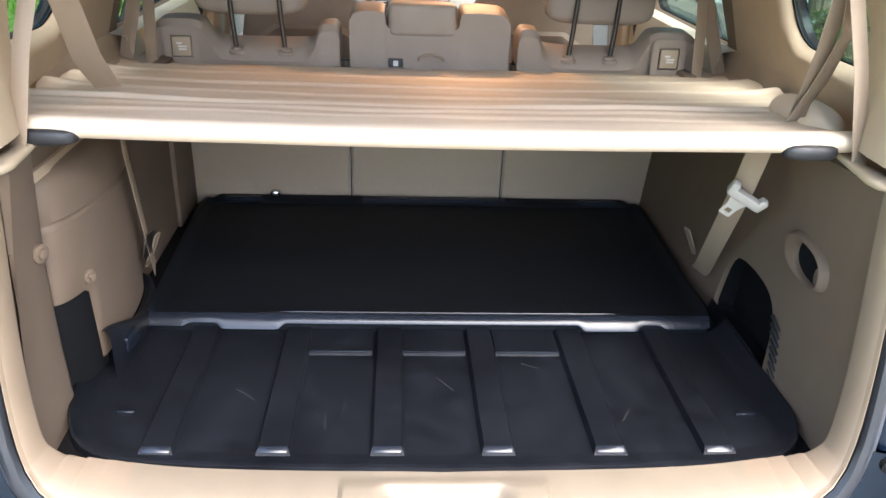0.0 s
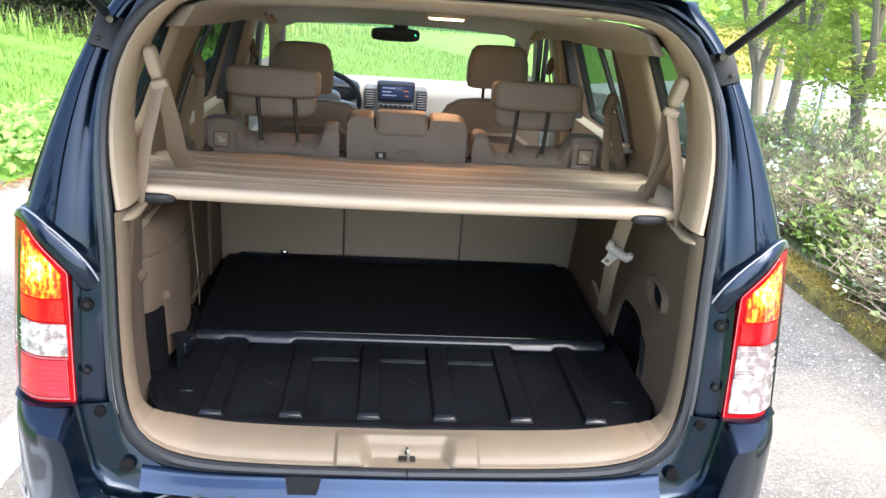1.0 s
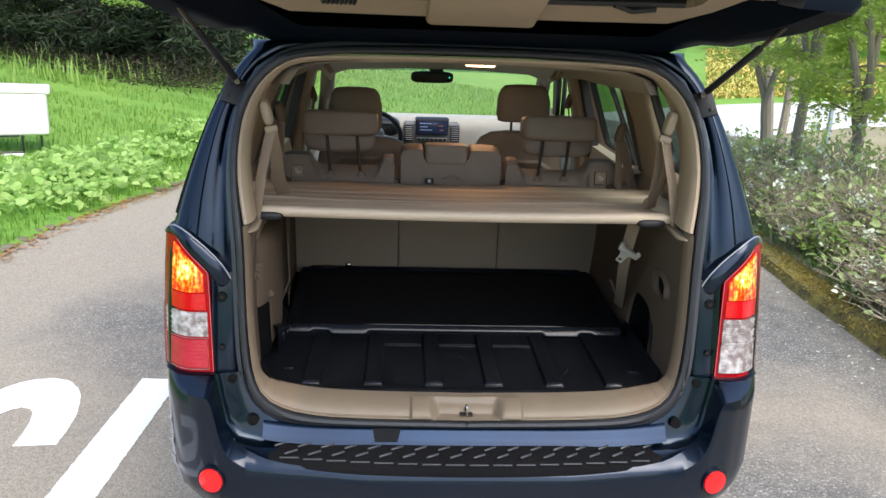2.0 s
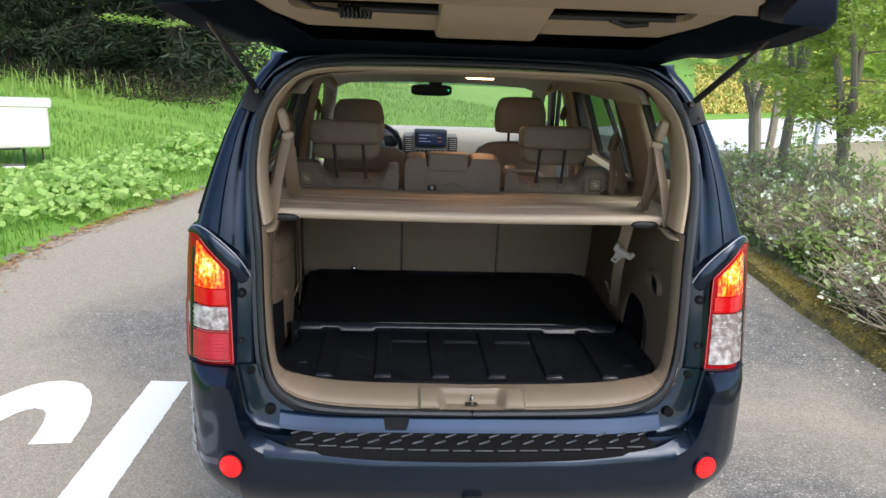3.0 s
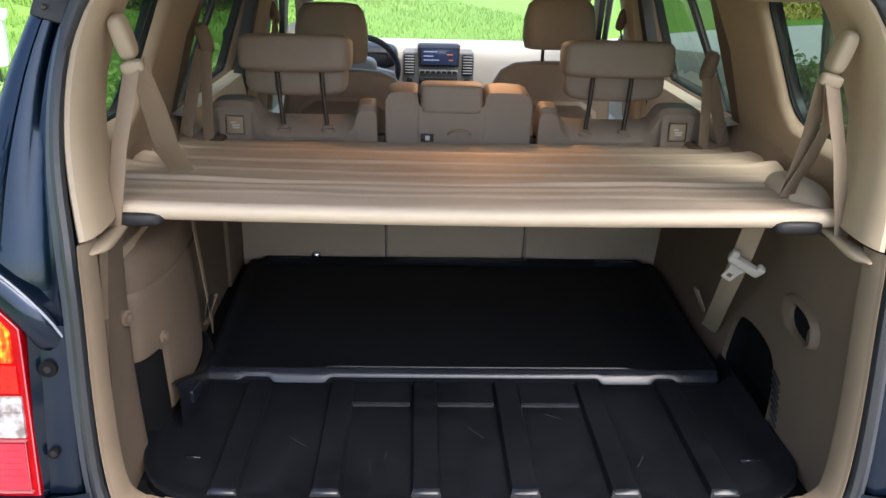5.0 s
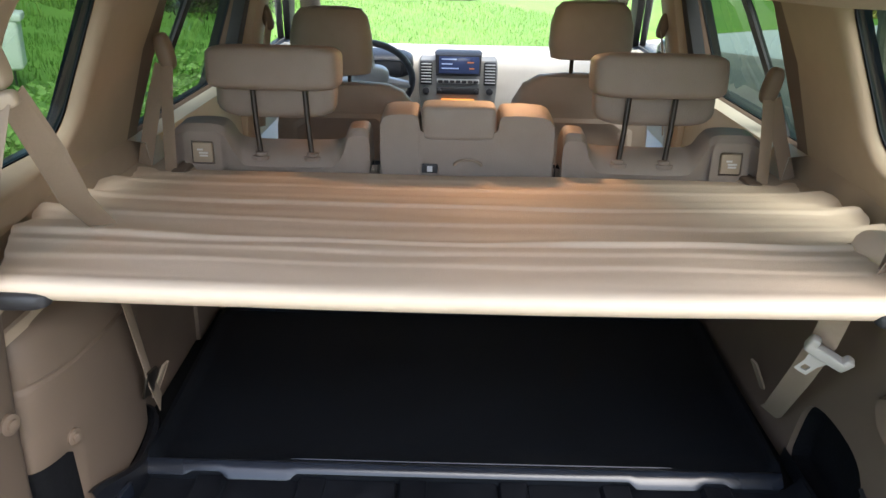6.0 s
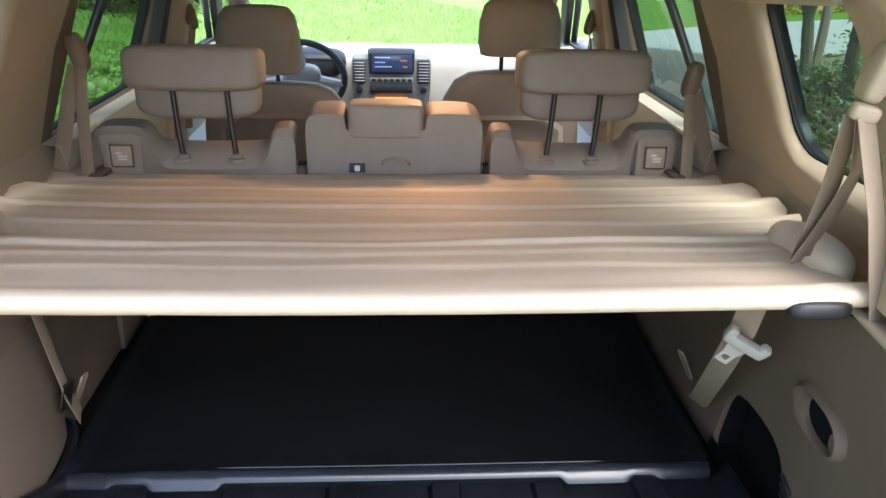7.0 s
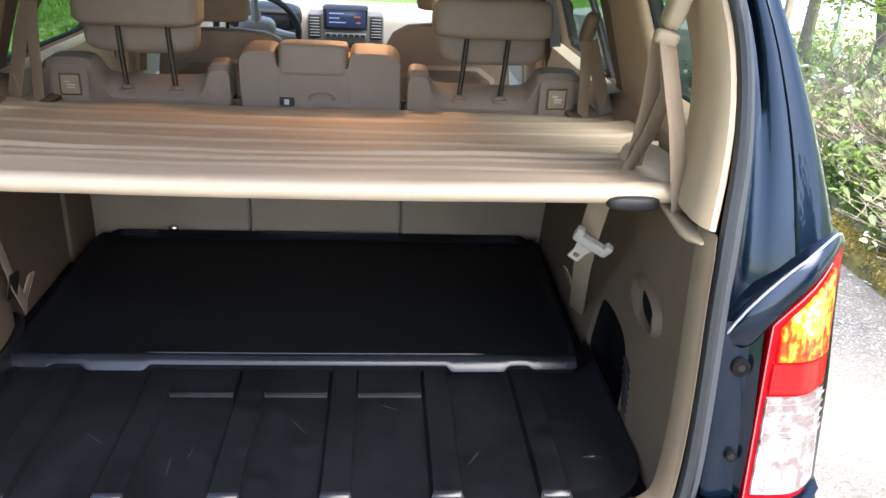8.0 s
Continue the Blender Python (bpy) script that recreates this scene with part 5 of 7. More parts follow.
# ---- third-row belts ----
def third_belt(s):
    belt = thing("seat_belt", "tan webbing seat belt hanging from the rear pillar", "seat belt", "third-row belts")
    b = bmesh.new()
    pad(b, pose(s * 0.616, 0.275, 1.580, 10, s * 12, 0), 0.031, 0.043, 0.076, 3.6)
    guide = part("belt_guide", b, PILLARTAN, belt)
    b = bmesh.new()
    pad(b, pose(s * 0.602, 0.265, 1.532, 10, s * 12, 0), 0.040, 0.022, 0.022, 4.0, 16, 8)
    part("guide_slot", b, PILLARTAN, guide)
    part("webbing", ribbon([(s * 0.603, 0.262, 1.530), (s * 0.63, 0.235, 1.40), (s * 0.650, 0.212, 1.255)], 0.034, 0.002, (1, 0.45 * s, 0)), BELT, belt)
    if s < 0:
        part("webbing", ribbon([(s * 0.600, 0.285, 1.530), (s * 0.605, 0.37, 1.43), (s * 0.610, 0.43, 1.35), (s * 0.605, 0.50, 1.284)], 0.047, 0.002, [(0.2, 1, 0), (0.5, 0.8, 0), (0.9, 0.4, 0), (1, 0.2, 0)]), BELT, belt)
        part("webbing", ribbon([(s * 0.590, 0.485, 1.262), (s * 0.598, 0.520, 1.160), (s * 0.602, 0.575, 1.020), (s * 0.606, 0.615, 0.925), (s * 0.622, 0.690, 0.830)], 0.040, 0.002, [(-0.16, 1, 0), (-0.17, 1, 0), (-0.18, 1, 0), (-0.2, 1, 0), (-0.2, 1, 0)]), BELT, belt)
        b = box(-0.018, 0.018, -0.003, 0.003, -0.03, 0.03, 0.003, 2, pose(s * 0.604, 0.605, 0.925, 14, 0, 78))
        part("tongue", b, STEEL, belt)
        b = box(-0.012, 0.012, -0.002, 0.002, -0.045, 0.045, 0.004, 2, pose(s * 0.640, 0.745, 0.850, 22, 0, 80))
        part("anchor_strap", b, BELT, belt)
    else:
        part("webbing", ribbon([(s * 0.600, 0.285, 1.530), (s * 0.612, 0.325, 1.42), (s * 0.615, 0.375, 1.29)], 0.034, 0.002, [(1, 0.4, 0), (1, 0.3, 0), (1, 0.2, 0)]), BELT, belt)
        part("webbing", ribbon([(s * 0.607, 0.275, 1.530), (s * 0.632, 0.30, 1.45), (s * 0.625, 0.34, 1.36), (s * 0.600, 0.36, 1.288)], 0.036, 0.002, [(0.9, 0.6, 0), (0.9, 0.5, 0), (0.9, 0.4, 0), (0.8, 0.5, 0)]), BELT, belt)
        lie = [(0.83, -0.50, -0.25), (0.80, -0.50, -0.30), (0.71, -0.57, -0.41), (0.71, -0.57, -0.41), (0.71, -0.57, -0.41)]
        part("webbing", ribbon([(s * 0.574, 0.385, 1.262), (s * 0.562, 0.410, 1.150), (s * 0.578, 0.495, 1.040), (s * 0.632, 0.690, 0.845), (s * 0.640, 0.725, 0.820)], 0.041, 0.002, lie), BELT, belt)
        turn = pose(s * 0.562, 0.396, 1.130, 22, 30, -8) @ Matrix.Scale(0.92, 4)
        b = bmesh.new()
        pad(b, turn, 0.082, 0.020, 0.020, 7.0, 20, 10)
        for e in (-0.034, 0.034):
            pad(b, turn @ pose(e, 0.001, 0.007, 0, e * 200, 0), 0.018, 0.020, 0.028, 5.0, 16, 8)
        buckle = part("tongue_cover", b, GREYIVORY, belt, "ivory plastic belt tongue cover")
        b = bmesh.new()
        with_hole(b, [(-0.013, -0.056), (0, -0.057), (0.013, -0.056), (0.0135, -0.030), (0.021, -0.006), (0, -0.006), (-0.021, -0.006), (-0.0135, -0.030)],
                  rounded_rect(-0.0065, 0.0065, -0.049, -0.036, 0.002, 3), lambda u, v, d: tuple(turn @ Vector((u - 0.006, d - 0.004, v))), 0.004)
        part("tongue", b, GREYIVORY, buckle, "steel belt tongue")
        b = box(-0.012, 0.012, -0.002, 0.002, -0.045, 0.045, 0.004, 2, pose(s * 0.640, 0.80, 0.86, 25, 0, -80))
        part("anchor_strap", b, BELT, belt)
    return belt


for s in (1, -1):
    third_belt(s)


# ---- seats ----
def second_row(s):
    """Outer second-row seat seen from behind: leather back, tipped headrest on two rods, latch housing."""
    seat = thing("rear_seat", "tan leather second-row seat with a tipped headrest", "car seat", "second-row seats")
    b = bmesh.new()
    prof = [(0.234, 1.20), (0.235, 1.272), (0.238, 1.290), (0.248, 1.297), (0.280, 1.295), (0.290, 1.289), (0.297, 1.262), (0.306, 1.250), (0.345, 1.246), (0.44, 1.245), (0.53, 1.246), (0.560, 1.250), (0.578, 1.268), (0.588, 1.290), (0.604, 1.298), (0.640, 1.300), (0.690, 1.298), (0.710, 1.288), (0.722, 1.262), (0.724, 1.20)]
    prof = smoothed(prof, 72, 1)
    rows = []
    for y, dz, e in ((1.235, -0.085, 0), (1.195, -0.08, 0), (1.182, -0.018, -0.030), (1.194, 0.0, -0.026), (1.225, 0.002, -0.008), (1.26, 0.004, 0), (1.285, -0.01, 0), (1.33, -0.12, 0), (1.34, -0.4, 0)):
        rows.append([(s * x, y, (z + dz if dz > -0.05 else 1.24 + dz) + e * max(0.0, min(1.0, (0.14 - abs(x - 0.435)) / 0.03))) for x, z in prof])
    loft(b, rows)
    part("backrest", b, LEATHER, seat)
    part("cushion", pad(bmesh.new(), pose(s * 0.45, 1.60, 0.80, 4), 0.46, 0.52, 0.17, 4), LEATHER, seat)
    for x in ((0.374, 0.487) if s > 0 else (0.378, 0.505)):
        b = bmesh.new()
        disc(b, pose(s * x, 1.205, 1.212, 0, 0, 0), 0.024, 0.010, 20, 0.021)
        disc(b, pose(s * x, 1.205, 1.220, 0, 0, 0), 0.015, 0.010, 18, 0.011)
        part("rod_guide", b, LEATHER, seat)
        b = bmesh.new()
        tube(b, [(s * x, 1.205, 1.20), (s * (x + 0.011), 1.215, 1.30), (s * (x + 0.022), 1.235, 1.41)], 0.0065, 10)
        part("headrest_rod", b, RODSTEEL, seat)
    b = bmesh.new()
    cx = 0.459 if s > 0 else -0.469
    pad(b, pose(cx, 1.243, 1.430, -6), 0.322, 0.125, 0.106, 6.0, 40, 18)
    head = part("headrest", b, LEATHER, seat)
    b = bmesh.new()
    pad(b, pose(cx + s * 0.004, 1.278, 1.368, -6), 0.300, 0.075, 0.132, 4.2, 36, 14)
    part("headrest_flap", b, LEATHER, head)
    # latch housing with a handle and a small printed sticker
    b = bmesh.new()
    hole = rounded_rect(-0.028, 0.028, -0.032, 0.026, 0.004, 3)
    with_hole(b, rounded_rect(-0.046, 0.046, -0.06, 0.048, 0.012, 4), hole, lambda u, v, d: (s * 0.640 + u, 1.172 + d, 1.236 + v), 0.010, True)
    house = part("latch_housing", b, LEATHER, seat)
    b = box(-0.024, 0.024, 1.166, 1.180, -0.027, 0.022, 0.003, 2, Matrix.Translation((s * 0.640, 0, 1.236)))
    handle = part("latch_handle", b, PILLARTAN, house)
    for dz, w in ((0.007, 0.007), (-0.001, 0.011), (-0.008, 0.010)):
        o = 0.003 if dz < 0 else -0.005
        b = box(s * 0.640 + o - w, s * 0.640 + o + w, 1.1645, 1.1662, 1.234 + dz - 0.0022, 1.234 + dz + 0.0022)
        part("printed_mark", b, WHITEPAPER, handle, smooth=False)
    return seat


for s in (1, -1):
    second_row(s)

middle = thing("centre_seat", "tan leather centre seat back with folded armrest", "car seat", "second-row seats")
b = bmesh.new()
prof = smoothed([(-0.208, 1.18), (-0.212, 1.26), (-0.211, 1.305), (-0.203, 1.322), (-0.188, 1.329), (-0.16, 1.331), (-0.128, 1.330), (-0.118, 1.324), (-0.116, 1.300), (-0.112, 1.290), (0, 1.288), (0.074, 1.290), (0.078, 1.300), (0.080, 1.324), (0.090, 1.331), (0.13, 1.333), (0.185, 1.330), (0.203, 1.322), (0.214, 1.305), (0.216, 1.26), (0.214, 1.18)], 80, 0)
rows = []
for y, dz in ((1.235, -0.99), (1.205, -1), (1.198, -0.0), (1.203, 0.002), (1.22, 0.008), (1.30, 0.012), (1.335, 0.0), (1.35, -1)):
    rows.append([(x, y, z + dz if dz > -0.5 else 1.175) for x, z in prof])
loft(b, rows)
part("backrest", b, LEATHER, middle)
b = bmesh.new()
pad(b, pose(-0.019, 1.262, 1.307, -4), 0.184, 0.135, 0.086, 9, 40, 16)
part("armrest", b, LEATHER, middle)
part("cushion", pad(bmesh.new(), pose(0, 1.60, 0.80, 4), 0.40, 0.52, 0.16, 4), LEATHER, middle)
b = box(-0.108, -0.070, 1.190, 1.2, 1.188, 1.210, 0.002)
tag_ob = part("release_tag", b, BLACK, middle)
part("printed_mark", box(-0.095, -0.082, 1.1885, 1.190, 1.192, 1.206), WHITEPAPER, tag_ob, smooth=False)
b = bmesh.new()
tube(b, [(0.005 + 0.033 * math.cos(a), 1.196 - 0.010 * math.sin(a), 1.208 + 0.016 * math.sin(a)) for a in np.linspace(0, math.pi, 10)], 0.004, 8)
part("pull_loop", b, BELT, middle)


def front_seat(s):
    seat = thing("front_seat", "tan leather front seat with upright headrest", "car seat", "front seats")
    cx, hx = s * 0.405, 0.426 if s > 0 else -0.452
    b = bmesh.new()
    rows = []
    for z, w, t in ((0.75, 0.25, 0.13), (0.95, 0.26, 0.14), (1.10, 0.25, 0.14), (1.20, 0.235, 0.13), (1.265, 0.20, 0.11), (1.295, 0.15, 0.08), (1.305, 0.07, 0.04)):
        y = 2.16 - 0.20 * (z - 0.75)
        z = z if s > 0 or z < 1.1 else 1.1 + (z - 1.1) * 0.78
        row = []
        for i in range(28):
            a = 2 * math.pi * i / 28
            row.append((cx + w * math.copysign(abs(math.cos(a)) ** 0.5, math.cos(a)), y + 0.02 + t / 2 * math.copysign(abs(math.sin(a)) ** 0.6, math.sin(a)), z))
        rows.append(row)
    loft(b, rows, True, True)
    part("backrest", b, LEATHER, seat)
    b = bmesh.new()
    loft(b, [[(cx + x, y, z) for x, z in ((-0.19, 0.80), (0.19, 0.80), (0.18, 1.12), (0.12, 1.16), (-0.12, 1.16), (-0.18, 1.12))] for y in (2.012,)] + [[(cx + x * 0.9, 1.998, 0.98 + (z - 0.98) * 0.93) for x, z in ((-0.19, 0.80), (0.19, 0.80), (0.18, 1.12), (0.12, 1.16), (-0.12, 1.16), (-0.18, 1.12))]], True, False)
    part("map_pocket", b, LEATHER, seat)
    part("cushion", pad(bmesh.new(), pose(cx, 2.42, 0.76, 5), 0.52, 0.56, 0.20, 4), LEATHER, seat)
    part("seat_base", box(cx - 0.22, cx + 0.22, 2.2, 2.65, 0.43, 0.68, 0.02), BLACK, seat)
    for dx in (-0.06, 0.06):
        b = bmesh.new()
        tube(b, [(hx + dx, 2.07, 1.20), (hx + dx, 2.06, 1.40)], 0.007, 10)
        part("headrest_rod", b, RODSTEEL, seat)
    b = bmesh.new()
    rows = []
    for z, w, t in ((1.312, 0.105, 0.07), (1.318, 0.122, 0.10), (1.36, 0.130, 0.12), (1.44, 0.128, 0.12), (1.50, 0.115, 0.10), (1.525, 0.095, 0.075), (1.532, 0.05, 0.04)):
        row = []
        for i in range(28):
            a = 2 * math.pi * i / 28
            row.append((hx + 1.08 * w * math.copysign(abs(math.cos(a)) ** 0.5, math.cos(a)), 2.075 + t / 2 * math.copysign(abs(math.sin(a)) ** 0.7, math.sin(a)), 1.352 + (z - 1.312) * 0.875 if s > 0 else 1.284 + (z - 1.312) * 1.02))
        rows.append(row)
    loft(b, rows, True, True)
    part("headrest", b, LEATHER, seat)
    return seat


for s in (1, -1):
    front_seat(s)

# ---- dashboard ----
b = bmesh.new()
rows = []
for x in np.linspace(-0.72, 0.72, 25):
    rows.append([(x, y, z) for y, z in ((3.20, 0.70), (3.16, 0.95), (3.15, 1.14), (3.16, 1.190), (3.19, 1.228), (3.26, 1.238), (3.45, 1.222), (3.58, 1.195))])
loft(b, rows)
dash = part("dashboard", b, DASH, car, "pale beige dashboard")
b = bmesh.new()
rows = []
for z, w, y in ((0.80, 0.160, 3.145), (0.95, 0.178, 3.128), (1.06, 0.186, 3.118), (1.15, 0.188, 3.118), (1.19, 0.184, 3.125), (1.208, 0.172, 3.15)):
    rows.append([(-0.012 + w * f, y + (0.035 if abs(f) == 1 else 0), z) for f in (-1, -0.98, -0.9, 0, 0.9, 0.98, 1)])
loft(b, rows)
stack = part("centre_console", b, CONSOLE, dash, "silver centre console with controls")
b = bmesh.new()
loft(b, [[(-0.012 + w * f, y, z) for f in (-1, 1)] for w, y, z in ((0.104, 3.10, 1.122), (0.108, 3.10, 1.218), (0.112, 3.115, 1.228), (0.10, 3.19, 1.232))])
part("screen_hood", b, BLACK, dash)
part("screen", box(-0.103, 0.085, 3.092, 3.098, 1.134, 1.212, 0.002), SCREEN, dash, "lit colour display")
for dz, x0, x1, m in ((0.072, -0.09, -0.02, WHITEPAPER), (0.05, -0.09, -0.04, WHITEPAPER), (0.03, -0.09, -0.01, WHITEPAPER), (0.058, 0.03, 0.06, ORANGE), (0.03, 0.04, 0.062, ORANGE)):
    part("screen_mark", box(x0, x1, 3.0905, 3.092, 1.128 + dz - 0.0025, 1.128 + dz + 0.0025), SCREENINK if m is WHITEPAPER else ORANGE, dash, smooth=False)
for sx in (-1, 1):
    cx = -0.012 + sx * 0.150
    bez = part("air_vent", box(cx - 0.029, cx + 0.029, 3.108, 3.125, 1.078, 1.186, 0.006), BLACK, dash)
    for i in range(7):
        part("vent_slat", box(cx - 0.024, cx + 0.024, 3.101, 3.109, 1.0885 + i * 0.0140, 1.0925 + i * 0.0140, 0.001, 1), SILVER, bez)
    b = bmesh.new()
    disc(b, pose(cx, 3.116, 1.05, 90, 0, 0), 0.016, 0.02, 16, 0.012)
    part("dial", b, BLACK, dash)
part("radio", box(-0.112, 0.088, 3.104, 3.12, 1.035, 1.065, 0.003), BLACK, dash)
part("button_row", box(-0.112, 0.088, 3.106, 3.12, 1.085, 1.105, 0.003), SILVER, dash)
for i in range(7):
    part("button", box(-0.106 + i * 0.028, -0.084 + i * 0.028, 3.1015, 3.108, 1.088, 1.101, 0.002, 1), BLACK, dash)
for x in (-0.10, 0.076):
    b = bmesh.new()
    disc(b, pose(x, 3.108, 1.05, 90, 0, 0), 0.011, 0.016, 14, 0.008)
    part("dial", b, BLACK, dash)
part("climate_display", box(-0.09, 0.066, 3.104, 3.118, 0.985, 1.012, 0.003), AMBERLED, dash)
for x in (-0.08, -0.012, 0.056):
    b = bmesh.new()
    disc(b, pose(x, 3.12, 0.95, 90, 0, 0), 0.020, 0.022, 18, 0.016)
    part("dial", b, SILVER, dash)

# steering wheel
b = bmesh.new()
wc = pose(-0.40, 2.86, 1.142, -62, 0, 0)
tube(b, [wc @ Vector((0.185 * math.cos(a), 0.185 * math.sin(a), 0)) for a in np.linspace(0, 2 * math.pi, 41)], 0.015, 10, False)
wheel = part("steering_wheel", b, GREYSEAL, car, "dark leather-rimmed steering wheel")
b = bmesh.new()
pad(b, wc, 0.17, 0.14, 0.06, 3)
for a in (10, 170, 270):
    tube(b, [wc @ Vector((0, 0, 0)), wc @ Vector((0.18 * math.cos(radians(a)), 0.18 * math.sin(radians(a)), 0))], [0.03, 0.014], 8)
part("hub", b, SILVER, wheel)
b = bmesh.new()
pad(b, pose(-0.40, 3.10, 1.175, 10), 0.36, 0.16, 0.12, 3.5)
part("instrument_hood", b, BLACK, dash)
part("instrument_face", box(-0.53, -0.27, 3.012, 3.02, 1.13, 1.20, 0.01), BLACK, dash)

# mirror, dome lamp, visors
b = bmesh.new()
pad(b, pose(-0.035, 2.70, 1.525, 8, 0, 3), 0.255, 0.04, 0.068, 4, 24, 10)
mirror = part("rear_view_mirror", b, BLACK, car, "black interior rear-view mirror")
part("mirror_stalk", tube(bmesh.new(), [(-0.03, 2.71, 1.54), (-0.02, 2.78, 1.575)], 0.014, 8), BLACK, mirror)
part("mirror_base", box(-0.05, 0.03, 2.70, 2.78, 1.55, 1.59, 0.01), BLACK, mirror)
part("indicator", box(0.065, 0.070, 2.676, 2.679, 1.524, 1.531), GREENLED, mirror, smooth=False)
dome = part("dome_lamp", box(0.055, 0.225, 1.50, 1.66, 1.668, 1.692, 0.008), IVORY, car, "lit ceiling dome lamp")
part("dome_lens", box(0.075, 0.205, 1.52, 1.64, 1.660, 1.672, 0.005), LAMPGLOW, dome)
lamp = new("dome_light", bpy.data.lights.new("dome_light", "AREA"))
lamp.data.energy, lamp.data.size, lamp.data.color, lamp.data.spread = DOME_POWER, 0.12, (1.0, 0.51, 0.25), radians(120)
lamp.matrix_world = look((0.14, 1.56, 1.652), (0.03, 1.40, 1.32))
for s in (1, -1):
    b = bmesh.new()
    tube(b, [(s * 0.60, 1.98, 1.62), (s * 0.575, 2.0, 1.585), (s * 0.575, 2.12, 1.575), (s * 0.60, 2.14, 1.61)], 0.010, 8)
    part("grab_rail", b, CREAM, car)
    # second-row belts beside the door windows
    b = bmesh.new()
    high = 1.424 if s > 0 else 1.472
    pad(b, pose(s * 0.708, 1.17, high, 0, s * 14, 0), 0.038, 0.046, 0.088, 3)
    g2 = part("belt_guide", b, JAMBTAN, car)
    part("webbing", ribbon([(s * 0.700, 1.150, high - 0.03), (s * 0.704, 1.14, high - 0.11), (s * 0.708, 1.13, 1.19)], 0.034, 0.002, (1, 0.35 * s, 0)), BELT, g2)
    part("webbing", ribbon([(s * 0.716, 1.165, high - 0.03), (s * 0.748, 1.165, high - 0.13), (s * 0.785, 1.165, 1.19)], 0.038, 0.002, (1, 0.2 * s, 0.25 * s)), BELT, g2)
    # pillar trims between the door windows
    b = bmesh.new()
    loft(b, [[(s * (x + e), y, z) for e, y in ((0.05, 2.005), (0.012, 2.010), (0.0, 2.03), (0.0, 2.15), (0.014, 2.185), (0.05, 2.19))] for x, z in ((0.735, 0.80), (0.730, 1.10), (0.718, 1.26), (0.698, 1.40), (0.665, 1.55), (0.630, 1.66))])
    pillar = part("centre_pillar", b, CREAM, car, "cream centre pillar trim")
    b = bmesh.new()
    loft(b, [[(s * (x + e), y + f * (z - 1.2), z) for e, y in ((0.052, 1.925), (0.015, 1.93), (0.008, 1.95), (0.012, 1.996), (0.05, 2.0))] for x, z, f in ((0.755, 1.15, 0.04), (0.752, 1.262, 0.04), (0.726, 1.40, 0.10), (0.690, 1.55, 0.12), (0.655, 1.66, 0.12))])
    part("door_seal_frame", b, BLACK, pillar)
    b = bmesh.new()
    pad(b, pose(s * 0.672, 2.10, 1.465, 0, s * 14, 0), 0.034, 0.05, 0.085, 3)
    front_guide = part("belt_guide", b, TAN, pillar)
    part("webbing", ribbon([(s * 0.664, 2.09, 1.45), (s * 0.688, 2.07, 1.30), (s * 0.700, 2.05, 1.10)], 0.042, 0.002, (0.35, 1, 0)), BELT, front_guide)
    # door linings
    b = bmesh.new()
    loft(b, [[(s * x, y, z) for x, z in ((0.77, 0.45), (0.76, 0.8), (0.70, 0.92), (0.70, 0.98), (0.755, 1.02), (0.765, 1.20), (0.775, 1.255), (0.82, 1.262))] for y in (1.16, 1.25, 1.6, 2.0, 2.5, 3.1)])
    part("door_lining", b, IVORY, car)

# windscreen, pillars, bonnet and front
b = bmesh.new()
rows = []
for f in np.linspace(0, 1, 8):
    y, z, w = 3.58 - 0.90 * f, 1.205 + 0.40 * f + 0.03 * math.sin(math.pi * f), 0.72 - 0.11 * f
    rows.append([(w * u, y - 0.10 * u * u, z) for u in np.linspace(-1, 1, 11)])
loft(b, rows)
ws = part("windscreen", b, PANE, car)
ws.visible_shadow = False
b = bmesh.new()
loft(b, [[(w * u, y - 0.10 * u * u - 0.004, z - 0.004) for u in np.linspace(-0.97, 0.97, 11)] for y, z, w in ((2.83, 1.556, 0.63), (2.77, 1.580, 0.622), (2.69, 1.604, 0.61))])
band = part("shade_band", b, SHADEBAND, ws, "green tinted shade band")
band.visible_shadow = False
for s in (1, -1):
    b = bmesh.new()
    tube(b, [(s * 0.745, 3.45, 1.20), (s * 0.69, 3.10, 1.40), (s * 0.645, 2.72, 1.585), (s * 0.64, 2.5, 1.64)], 0.045, 10)
    part("windscreen_pillar", b, TAN, car)
    b = bmesh.new()
    pad(b, pose(s * 0.97, 2.95, 1.25), 0.20, 0.12, 0.17, 3.5)
    part("door_mirror", b, PAINT, car)
b = bmesh.new()
rows = []
for y, z, w in ((3.50, 1.17, 0.79), (3.62, 1.15, 0.79), (4.0, 1.10, 0.77), (4.35, 1.03, 0.72), (4.45, 0.95, 0.70), (4.50, 0.75, 0.72), (4.50, 0.45, 0.74)):
    rows.append([(w * f, y - 0.16 * f ** 4 * (1 if y > 4.1 else 0), z - 0.05 * abs(f) ** 3) for f in np.linspace(-1, 1, 15)])
loft(b, rows)
part("bonnet", b, PAINT, car)
part("underbody", box(-0.72, 0.72, 0.05, 4.2, 0.30, 0.40, 0.02), BLACK, car)

